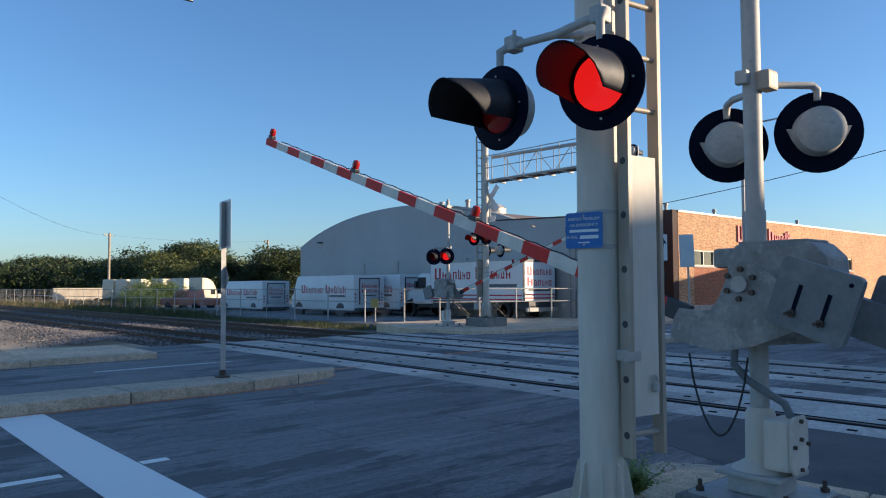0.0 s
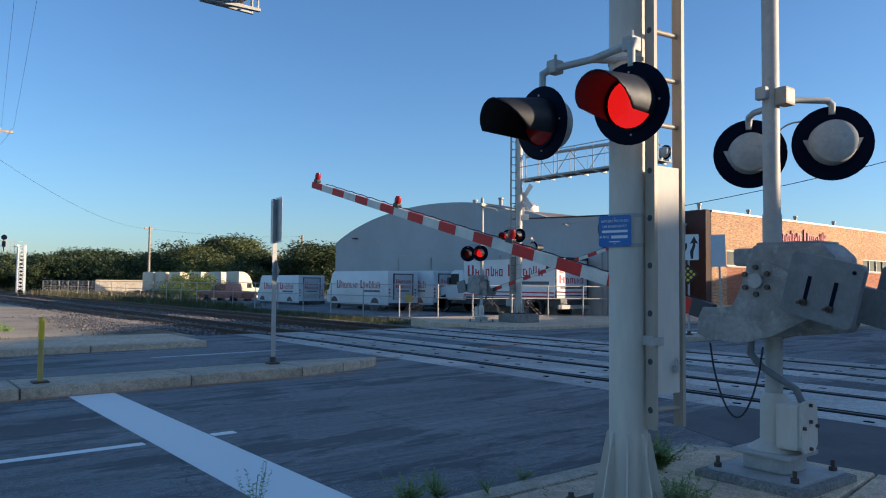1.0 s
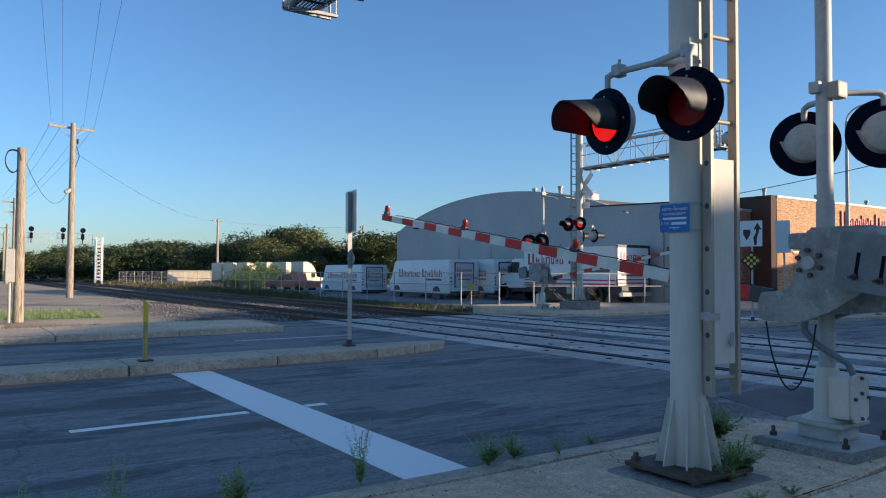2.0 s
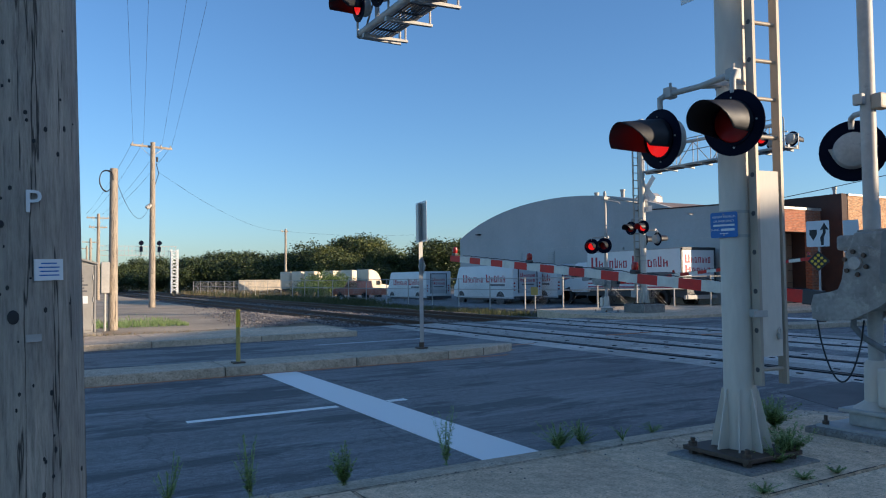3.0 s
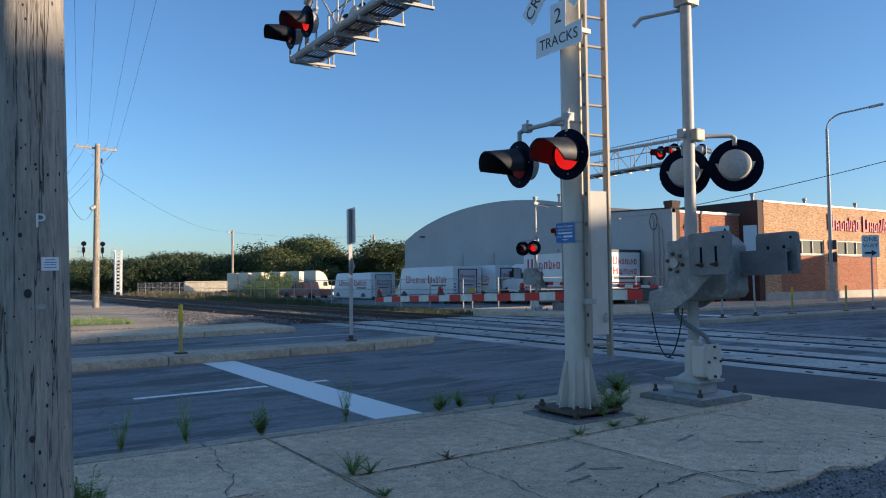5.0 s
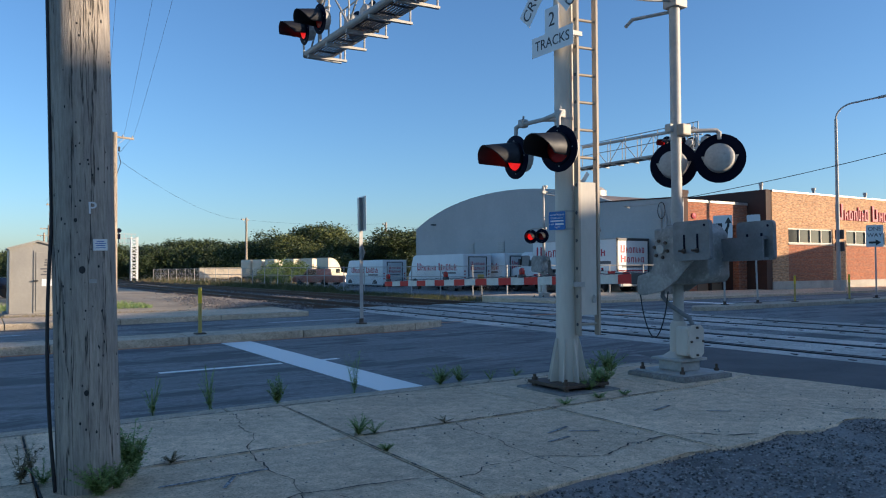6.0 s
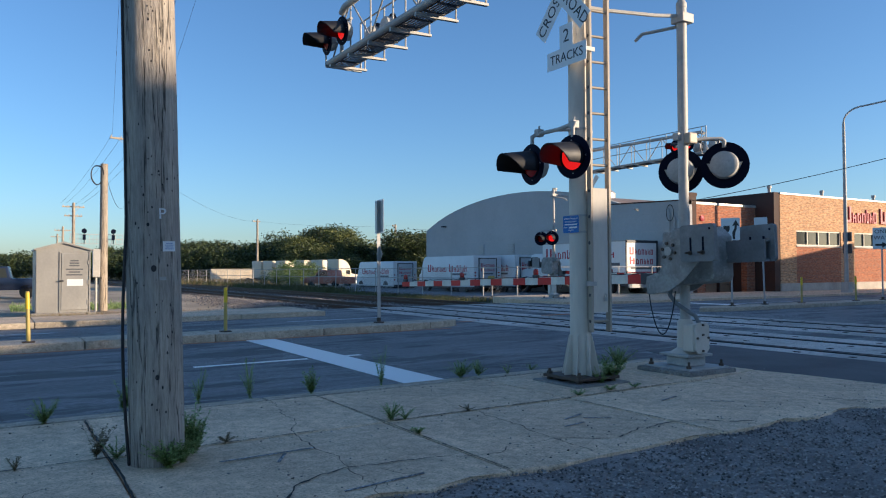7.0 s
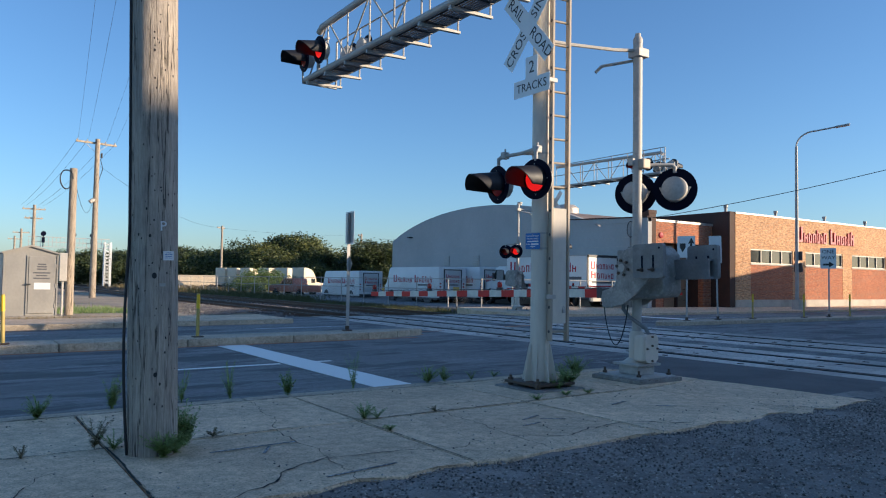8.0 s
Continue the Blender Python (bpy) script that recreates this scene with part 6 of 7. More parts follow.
for x, w, z in ((1.36, 0.3, 1.78), (1.36, 0.34, 1.7), (1.36, 0.36, 1.62), (1.36, 0.62, 1.5), (1.36, 0.4, 1.41), (1.36, 0.58, 1.32)):
    b = B()
    box(b, x - w / 2, -0.05, z, x + w / 2, -0.046, z + 0.045)
    part("text_bar", b, M_LOGOGREY, dr)
b = B()
box(b, 1.1, -0.05, 0.98, 1.68, -0.046, 1.2)
part("notice", b, M_SIGNWHITE, dr, "pale faded notice")
for x in (0.02, 0.83, 1.9):
    b = B()
    box(b, x, -0.03, 0.14, x + 0.05, 0.0, 2.1)
    part("seam", b, M_CABINET, bg)

# utility box on the short pole, far signal bridge
ub = thing("meter_box", pose(0.5, 24.0, 0), "pale pole mounted meter box", "meter box")
b = B()
box(b, -0.12, -0.1, 1.2, 0.12, 0.1, 2.2, 0.02)
part("box_body", b, M_GALV, ub)
b = B()
tube(b, [(0, 0, 0), (0, 0, 1.2)], 0.04)
part("riser_pipe", b, M_GALV, ub)

site = DISTANCE
sb = thing("signal_bridge", pose(0, 0, 0), "distant lattice railway signal bridge over the tracks", "signal bridge")
for sx in (-0.45, 0.45):
    for sy in (-0.45, 0.45):
        b = B()
        box(b, 17 + sx - 0.06, 114 + sy - 0.06, -0.2, 17 + sx + 0.06, 114 + sy + 0.06, 6.6)
        part("tower_leg", b, M_SIGNWHITE, sb, "pale tower leg")
for s in (-0.45, 0.45):
    b = B()
    for k in range(12):
        z = 0.3 + 0.52 * k
        rod(b, (16.55, 114 + s, z), (17.45, 114 + s, z + 0.52), 0.03, n=5)
        rod(b, (17.45, 114 + s, z), (16.55, 114 + s, z + 0.52), 0.03, n=5)
    part("tower_lacing", b, M_SIGNWHITE, sb)
b = B()
for z in (5.6, 6.3, 7.0):
    box(b, 6.5, 113.95, z, 17.3, 114.05, z + 0.08)
for k in range(22):
    x = 6.6 + 0.5 * k
    box(b, x, 113.96, 5.6, x + 0.05, 114.04, 7.0)
part("bridge_span", b, M_GALV, sb)
for x in (8.4, 12.3, 14.8):
    b = B()
    rod(b, (x, 113.7, 5.6), (x, 113.7, 7.9), 0.06)
    box(b, x - 0.2, 113.45, 6.2, x + 0.2, 113.7, 7.0, 0.05)
    rod(b, (x, 113.4, 7.5), (x, 113.7, 7.5), 0.35)
    part("signal_head", b, M_BLACK, sb, "black signal head")

# fence along the yard
site = YARD
fence = thing("chain_link_fence", pose(0, 0, 0), "galvanised chain link fence along the truck yard", "fence")
fence_pts = [(20.6, 26.2), (20.4, 29.0), (20.1, 31.8), (19.8, 34.6), (19.6, 37.4), (19.4, 40.2), (19.2, 43), (19, 46), (18.9, 49), (18.8, 52), (18.7, 55), (18.6, 58), (18.5, 61), (18.4, 64), (18.3, 68), (18.2, 72), (18.1, 76), (18.0, 80), (17.9, 84), (17.8, 88), (17.7, 92), (17.6, 96), (17.5, 100)]
gate_pts = [(20.6, 26.2), (21.6, 24.9), (23.4, 24.2), (25.2, 23.6), (27.0, 23.0), (28.5, 22.6)]
for pts in (fence_pts, gate_pts):
    for x, y in pts:
        b = B()
        lean = random.uniform(-0.06, 0.06)
        rod(b, (x, y, -0.2), (x + lean, y + lean, 1.6), 0.035, n=8)
        part("fence_post", b, M_GALV, fence, smooth=True)
    for (x0, y0), (x1, y1) in zip(pts, pts[1:]):
        for z in (0.95, 1.55):
            b = B()
            rod(b, (x0, y0, z), (x1, y1, z), 0.024, n=6)
            part("fence_rail", b, M_GALV, fence, smooth=True)
        b = B()
        d = math.hypot(x1 - x0, y1 - y0)
        n = int(d / 0.16)
        for k in range(n):
            for s in (1, -1):
                u0, u1 = k / n, min(1, max(0, k / n + s * 1.5 / d))
                if 0 <= k / n + s * 1.5 / d <= 1:
                    rod(b, (x0 + (x1 - x0) * u0, y0 + (y1 - y0) * u0, 0.02), (x0 + (x1 - x0) * u1, y0 + (y1 - y0) * u1, 1.52), 0.0035, n=3)
        tagged(part("fence_mesh", b, M_GALV, fence, "thin chain link mesh"), kind="stuff")
mk = post_sign("cable_marker", 20.0, 27.6, -0.1, 1.2, "yellow cable marker plate on a short post", "sign", "pipe")
panel(mk, "marker_plate", 0.36, 0.4, facing(-0.05, 0, 1.0, 215), M_YELLOW, "yellow marker plate")


# ---- vehicles ----
def wheel(parent, x, y, z, r, w, name="wheel"):
    b = B()
    turned(b, [(r * 0.62, -w / 2), (r * 0.95, -w / 2), (r, -w / 3), (r, w / 3), (r * 0.95, w / 2), (r * 0.62, w / 2), (r * 0.62, -w / 2)], 24, pose(x, y, z, 0, 90, 0))
    t = part(name, b, M_TYRE, parent, "black tyre", True)
    b = B()
    turned(b, [(0.0, -w * 0.42), (r * 0.25, -w * 0.42), (r * 0.3, -w * 0.2), (r * 0.56, -w * 0.25), (r * 0.63, -w * 0.46), (r * 0.63, w * 0.45), (0.0, w * 0.45)], 20, pose(x, y, z, 0, 90, 0))
    part("rim", b, M_RIM, t, "", True)


def logo_bars(parent, x, y0, y1, z, h, red=True):
    """The trade name on a side facing -x, drawn as plain upright bars from y1 (its start) to y0."""
    r = random.Random(int(abs(y0) * 10))
    mat = M_LOGORED if red else M_LOGOGREY
    widths = [1.5, 0.9, 0.9, 0.9, 0.7, 0.6, 0.8, 0, 1.6, 0.9, 0.9, 0.6, 0.7, 0.9] if red else [1, 0.8, 0.6, 0.8, 0.8, 0.8, 0.5, 0, 0.8, 0.6, 0.8, 0.8, 0.8, 0.7]
    unit = (y1 - y0) / (sum(widths) + 0.22 * len(widths) + 0.6)
    y = y1
    for k, wd in enumerate(widths):
        if not wd:
            y -= unit * 0.8
            continue
        hh = h * (1.0 if wd > 1.2 else r.choice((0.62, 0.66, 0.85)))
        b = B()
        wq = wd * unit
        sign_stems(b, k, lambda q, u0, v0, u1, v1, y=y: box(q, x - 0.006, y - u1, z + v0, x, y - u0, z + v1), wq * 0.9, hh)
        part("name_shape", b, mat, parent)
        y -= wq + unit * 0.22


def rear_logo(parent, x0, x1, y, z, h):
    """The same name in two short lines on a door facing -y."""
    for row, widths in enumerate(([1.4, 0.8, 0.8, 0.8, 0.6, 0.6, 0.8], [1.5, 0.8, 0.8, 0.6, 0.6, 0.8])):
        unit = (x1 - x0) / (sum(widths) + 0.25 * len(widths))
        x = x0
        for k, wd in enumerate(widths):
            hh = h * (1.0 if wd > 1.2 else 0.68)
            b = B()
            zz = z - row * h * 1.25
            wq = wd * unit
            sign_stems(b, k + row, lambda q, u0, v0, u1, v1, x=x, zz=zz: box(q, x + u0, y - 0.006, zz + v0, x + u1, y, zz + v1), wq * 0.9, hh)
            part("name_shape", b, M_LOGORED, parent)
            x += wq + unit * 0.25


def step_van(x, y, z, length=6.2, width=2.15, height=2.45, label="white bakery step van with dark red lettering"):
    """Nose towards +y; x, y is the near rear corner."""
    v = thing("delivery_van", pose(x, y, z), label, "delivery van", "parked delivery vans")
    b = B()
    profile(b, [(0, 0.42), (length - 0.5, 0.42), (length, 0.5), (length, 1.15), (length - 0.25, 1.35), (length - 0.65, height - 0.12), (length - 0.85, height), (0.05, height), (0, height - 0.05)], "x", 0, width)
    bmesh.ops.bevel(b, geom=[e for e in b.edges if abs(e.verts[0].co.x - e.verts[1].co.x) < 0.01], offset=0.035, segments=2, profile=0.5, affect="EDGES")
    part("body", b, M_TRUCKWHITE, v, "boxy white van body", True)
    b = B()
    box(b, width * 0.2, -0.03, 0.75, width * 0.8, 0.0, height - 0.22, 0.01)
    door = part("rear_door", b, M_TRUCKGREY, v, "pale roll-up rear door")
    for xx, x2, z0, z1 in ((width * 0.18, width * 0.82, height - 0.22, height - 0.16), (width * 0.17, width * 0.2, 0.75, height - 0.16), (width * 0.8, width * 0.83, 0.75, height - 0.16)):
        b = B()
        box(b, xx, -0.045, z0, x2, 0.0, z1)
        part("door_frame", b, M_TRIM, v)
    rear_logo(v, width * 0.25, width * 0.76, -0.031, height - 0.72, 0.24)
    b = B()
    box(b, width * 0.3, -0.036, height - 1.22, width * 0.7, -0.03, height - 1.14)
    part("text_bar", b, M_LOGOGREY, v)
    logo_bars(v, 0.0, length * 0.1, length * 0.82, height - 1.05, 0.5)
    b = B()
    box(b, -0.006, length * 0.12, height - 1.27, 0, length * 0.36, height - 1.15)
    part("text_bar", b, M_LOGOGREY, v)
    b = B()
    box(b, 0.02, -0.14, 0.36, width - 0.02, -0.03, 0.56, 0.02)
    part("rear_bumper", b, M_TRIM, v)
    for xx in (0.12, width - 0.2):
        for zz in (0.95, 1.15, 1.35):
            b = B()
            rod(b, (xx, -0.02, zz), (xx, 0.01, zz), 0.055, n=10)
            part("tail_lamp", b, M_REDLENS, v)
    b = B()
    box(b, -0.012, 0.05, 0.42, 0.0, length - 0.5, 0.52)
    part("side_skirt", b, M_TRUCKGREY, v)
    for yy in (1.35, length - 0.95):
        for xx in (0.14, width - 0.14):
            wheel(v, xx, yy, 0.36, 0.38, 0.24)
            if xx < 1:
                b = B()
                turned(b, [(0.0, 0), (0.45, 0), (0.45, 0.02), (0.0, 0.02)], 20, pose(-0.004, yy, 0.4, 0, 90, 0))
                part("wheel_arch", b, M_TRIM, v)
    b = B()
    box(b, 0.1, 0.3, 0.3, width - 0.1, length - 0.3, 0.42)
    part("chassis", b, M_TRIM, v)
    return v


step_van(23.4, 34.4, -0.1, 6.95)
step_van(25.75, 33.2, -0.06, label="white bakery step van parked behind another van")
step_van(24.5, 47.4, -0.3, 6.9, label="white bakery step van parked farther along the yard")
step_van(26.3, 39.9, -0.1, label="white bakery step van mostly hidden behind another")

# the box truck with its conventional cab
bt = thing("box_truck", pose(26.0, 23.9, 0.0), "white bakery box truck with a conventional cab", "truck")
L, W = 6.85, 2.4
b = B()
box(b, 0, 0, 0.92, W, L, 2.98, 0.03)
part("cargo_box", b, M_TRUCKWHITE, bt, "white ribbed cargo box")
b = B()
box(b, -0.02, -0.02, 2.94, W + 0.02, L + 0.02, 3.0)
part("top_rail", b, M_GALV, bt)
for zz in (0.98, 1.18):
    b = B()
    box(b, -0.006, 0.05, zz, 0, L - 0.05, zz + 0.07)
    part("stripe", b, M_LOGORED, bt, "dark red side stripe")
b = B()
box(b, 0.06, -0.03, 0.98, W - 0.06, 0, 2.9, 0.01)
rd = part("rear_door", b, M_TRUCKWHITE, bt, "white rear doors")
for x0, x1, z0, z1 in ((0, 0.1, 0.9, 2.98), (W - 0.1, W, 0.9, 2.98), (0, W, 2.86, 3.0)):
    b = B()
    box(b, x0, -0.05, z0, x1, -0.03, z1)
    part("door_frame", b, M_TRIM, bt)
rear_logo(bt, 0.28, W - 0.28, -0.031, 2.22, 0.42)
b = B()
box(b, 0.35, -0.036, 1.42, W - 0.35, -0.03, 1.56)
part("text_bar", b, M_LOGOGREY, bt)
logo_bars(bt, 0.0, 0.7, L - 0.35, 2.05, 0.62)
b = B()
box(b, -0.006, 0.4, 1.62, 0, 2.4, 1.78)
part("text_bar", b, M_LOGOGREY, bt)
for zz in (1.05, 1.22):
    b = B()
    box(b, 0.12, -0.036, zz, W - 0.12, -0.03, zz + 0.07)
    part("stripe", b, M_LOGORED, bt)
b = B()
box(b, 0.3, -0.1, 0.5, W - 0.3, L + 2.2, 0.92)
part("chassis", b, M_TRIM, bt, "dark chassis frame")
b = B()
box(b, 0.1, -0.2, 0.42, W - 0.1, -0.08, 0.62, 0.02)
part("rear_bumper", b, M_GALV, bt)
b = B()
profile(b, [(L + 0.15, 0.7), (L + 1.75, 0.7), (L + 1.75, 1.5), (L + 1.55, 1.62), (L + 1.25, 2.3), (L + 1.0, 2.42), (L + 0.25, 2.42), (L + 0.15, 2.3)], "x", 0.12, W - 0.12)
bmesh.ops.bevel(b, geom=list(b.edges), offset=0.05, segments=2, profile=0.5, affect="EDGES")
cab = part("cab", b, M_TRUCKWHITE, bt, "white truck cab", True)
b = B()
profile(b, [(L + 1.7, 0.62), (L + 2.75, 0.62), (L + 2.8, 1.15), (L + 2.6, 1.38), (L + 1.7, 1.55)], "x", 0.3, W - 0.3)
bmesh.ops.bevel(b, geom=list(b.edges), offset=0.06, segments=2, profile=0.5, affect="EDGES")
part("bonnet", b, M_TRUCKWHITE, bt, "white sloped bonnet", True)
b = B()
profile(b, [(L + 0.55, 1.55), (L + 1.5, 1.55), (L + 1.22, 2.2), (L + 0.55, 2.2)], "x", 0.105, 0.125)
part("side_window", b, M_GLASSDARK, cab)
for yy in (1.4, L + 1.95):
    for xx in (0.2, W - 0.2):
        wheel(bt, xx, yy, 0.46, 0.48, 0.28)
b = B()
turned(b, [(0.0, 0), (0.5, 0), (0.5, 0.03), (0.0, 0.03)], 20, pose(0.29, L + 1.95, 0.5, 0, 90, 0))
part("wheel_arch", b, M_TRIM, bt)
b = B()
box(b, 0.0, L + 1.3, 1.5, 0.1, L + 1.45, 2.0, 0.02)
part("mirror", b, M_TRIM, bt)
b = B()
box(b, 0.15, 2.3, 0.45, 0.5, 3.6, 0.9, 0.03)
part("fuel_tank", b, M_GALV, bt)


def pickup(x, y, z, rz, material, label):
    p = thing("pickup_truck", pose(x, y, z, 0, 0, rz), label, "pickup truck")
    b = B()
    profile(b, [(-2.6, 0.45), (2.6, 0.45), (2.65, 0.85), (2.4, 1.02), (1.2, 1.08), (0.6, 1.7), (-0.7, 1.72), (-0.85, 1.08), (-2.65, 1.05)], "y", -0.9, 0.9)
    bmesh.ops.bevel(b, geom=list(b.edges), offset=0.05, segments=2, profile=0.5, affect="EDGES")
    body = part("body", b, material, p, "", True)
    for s in (-0.905, 0.89):
        b = B()
        profile(b, [(1.0, 1.12), (0.52, 1.6), (-0.6, 1.62), (-0.7, 1.12)], "y", s, s + 0.015)
        part("side_window", b, M_GLASSDARK, body)
    for xx in (-1.6, 1.65):
        for s in (-0.78, 0.78):
            b = B()
            turned(b, [(0.2, -0.12), (0.36, -0.12), (0.37, 0.0), (0.36, 0.12), (0.2, 0.12), (0.2, -0.12)], 20, pose(xx, s, 0.37, 90, 0, 0))
            t = part("tyre", b, M_TYRE, p, "", True)
            b = B()
            turned(b, [(0.0, -0.09), (0.21, -0.11), (0.21, 0.11), (0.0, 0.09)], 16, pose(xx, s, 0.37, 90, 0, 0))
            part("rim", b, M_RIM, t, "", True)
    return p


pickup(24.6, 60.5, -0.25, 110, M_SALMON, "faded orange-red pickup truck parked behind the fence")
site = LOT_WEST
pickup(-2.5, 41.5, -0.02, 175, M_CARBLUE, "dark blue pickup truck parked on the dirt lot")


site = YARD_END


def tractor(x, y, z, rz, label, plain_box=False):
    t = thing("semi_tractor", pose(x, y, z, 0, 0, rz), label, "semi truck", "parked semi tractors")
    b = B()
    if plain_box:
        profile(b, [(-0.75, 0.9), (0.75, 0.9), (0.75, 3.3), (-0.75, 3.3)], "y", -1.2, 1.2)
    else:
        profile(b, [(-1.0, 0.9), (0.9, 0.9), (0.9, 1.8), (0.75, 2.3), (0.45, 2.8), (0.1, 3.1), (-0.4, 3.28), (-1.0, 3.3)], "y", -1.15, 1.15)
    bmesh.ops.bevel(b, geom=list(b.edges), offset=0.07, segments=2, profile=0.5, affect="EDGES")
    part("sleeper_cab", b, M_CABWHITE, t, "cream sleeper cab with roof fairing", True)
    if not plain_box:
        b = B()
        profile(b, [(0.85, 0.85), (2.4, 0.85), (2.5, 1.4), (0.85, 1.65)], "y", -0.95, 0.95)
        bmesh.ops.bevel(b, geom=list(b.edges), offset=0.07, segments=2, profile=0.5, affect="EDGES")
        part("bonnet", b, M_CABWHITE, t, "", True)
        b = B()
        profile(b, [(0.8, 1.6), (0.95, 1.6), (0.82, 2.1), (0.7, 2.1)], "y", -1.0, 1.0)
        part("windscreen", b, M_GLASSDARK, t)
        for s in (-1.165, 1.15):
            b = B()
            box(b, 0.1, s, 1.5, 0.7, s + 0.015, 2.0)
            part("side_window", b, M_GLASSDARK, t)
    b = B()
    box(b, -2.2, -0.5, 0.55, 2.2, 0.5, 0.9)
    part("chassis", b, M_TRIM, t)
    for xx in (-1.7, 1.7):
        for s in (-0.95, 0.95):
            b = B()
            turned(b, [(0.25, -0.14), (0.5, -0.14), (0.5, 0.14), (0.25, 0.14), (0.25, -0.14)], 16, pose(xx, s, 0.5, 90, 0, 0))
            ty = part("tyre", b, M_TYRE, t, "", True)
            b = B()
            turned(b, [(0.0, -0.1), (0.26, -0.1), (0.26, 0.1), (0.0, 0.1)], 12, pose(xx, s, 0.5, 90, 0, 0))
            part("rim", b, M_RIM, ty, "", True)


for x, y, pb in ((29.1, 95.4, False), (29.9, 93.0, False), (30.7, 90.2, False), (31.5, 86.1, True), (32.6, 85.6, True), (32.4, 81.6, False), (32.6, 77.1, False)):
    tractor(x, y, -0.45, 14, "cream semi tractor with a tall sleeper, parked in a row" if not pb else "cream box trailer end parked in a row", pb)
tl = thing("semi_trailer", pose(23.8, 102.5, -0.3, 0, 0, -12), "low pale flat-sided trailer in the evening sun", "trailer")
b = B()
box(b, 0, -1.2, 0.35, 6.4, 1.2, 2.1, 0.04)
part("trailer_body", b, M_CABWHITE, tl)
for xx in (1.0, 5.4):
    b = B()
    rod(b, (xx, -1.0, 0.25), (xx, 1.0, 0.25), 0.35, n=16)
    part("trailer_wheel", b, M_TYRE, tl)

# far low building by the lot
site = zone(0.3, -0.3, 0.91, 0.92, 0.9)
fb = thing("low_building", pose(-16, 78, -0.1), "pale low commercial building far along the lot", "building")
b = B()
box(b, 0, 0, 0, 12.6, 8, 3.1)
part("wall", b, M_CONCBASE, fb)
b = B()
box(b, -0.2, -0.2, 3.1, 12.8, 8.2, 3.35)
part("roof", b, M_ROOFBROWN, fb)
for k in range(4):
    b = B()
    box(b, 1 + 2.9 * k, -0.04, 1.0, 2.8 + 2.9 * k, 0.0, 2.2)
    part("window", b, M_GLASSDARK, fb)


site = DISTANCE


# ---- trees, weeds and grass ----
def crown_mesh(name, seed, w, h, n, leaf, lobes=9):
    """Leaves as small folded blades in clumps on the shell of several lobes, with gaps."""
    r = random.Random(seed)
    verts, faces = [], []
    lob = [(r.gauss(0, w * 0.28), r.gauss(0, w * 0.28), h * (0.18 + 0.72 * r.random() ** 0.8), r.uniform(0.22, 0.42) * w) for _ in range(lobes)]
    lob += [(r.gauss(0, w * 0.1), r.gauss(0, w * 0.1), h * 0.8, 0.3 * w)]
    clumps = []
    for _ in range(n // 14):
        lx, ly, lz, lr = r.choice(lob)
        d = Vector((r.gauss(0, 1), r.gauss(0, 1), r.gauss(0, 0.85))).normalized()
        q = lr * r.uniform(0.6, 1.0)
        clumps.append((lx + d.x * q, ly + d.y * q, max(h * 0.04, lz + d.z * q * 0.8), r.uniform(0.035, 0.07) * w))
    for cx, cy, cz, cr in clumps:
        for _ in range(14):
            p = Vector((cx + r.gauss(0, cr), cy + r.gauss(0, cr), cz + r.gauss(0, cr * 0.7)))
            u = Vector((r.gauss(0, 1), r.gauss(0, 1), r.gauss(0, 0.7))).normalized() * leaf * r.uniform(0.6, 1.4)
            v = Vector((r.gauss(0, 1), r.gauss(0, 1), r.gauss(0, 0.7))).cross(u).normalized() * leaf * r.uniform(0.35, 0.7)
            k = len(verts)
            verts += [tuple(p - u), tuple(p + v), tuple(p + u), tuple(p - v)]
            faces.append((k, k + 1, k + 2, k + 3))
    me = bpy.data.meshes.new(name)
    me.from_pydata(verts, [], faces)
    return me


def tree_thing(crown, x, y, z, s, rz, material_label, h):
    t = thing("tree", pose(x, y, z, 0, 0, rz), material_label, "tree", "trees along the railway")
    t.matrix_basis = t.matrix_basis @ Matrix.Diagonal((*s, 1))
    b = B()
    rod(b, (0, 0, -0.3), (0.1, 0.05, h * 0.45), 0.28, 0.16, 10)
    for k in range(5):
        a = 1.26 * k + 0.3
        rod(b, (0.05, 0.02, h * (0.2 + 0.05 * k)), (math.cos(a) * h * 0.22, math.sin(a) * h * 0.22, h * (0.5 + 0.06 * k)), 0.1, 0.03, 6)
    part("trunk", b, M_BARK, t, "grey brown trunk with limbs", True)
    c = new("crown", crown)
    c.parent = t


CROWNS = []
for k in range(4):
    me = crown_mesh("crown", 20 + k, 9.0, 9.5, 12000, 0.2)
    me.materials.append(M_LEAF)
    CROWNS.append(me)
# crown in the paler leaf colour that stands for sunlight
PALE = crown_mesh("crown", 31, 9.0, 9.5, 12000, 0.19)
PALE.materials.append(M_LEAFSUN)
rt = random.Random(40)
eye0 = Vector((-0.11, -0.24))
fwd = Vector((math.sin(radians(41.2)), math.cos(radians(41.2))))
rgt = Vector((fwd.y, -fwd.x))


def at_bearing(tan_right, depth):
    """A place that lies depth metres ahead of the path's start and tan_right times that to its right."""
    q = eye0 + fwd * depth + rgt * (tan_right * depth)
    return q.x, q.y


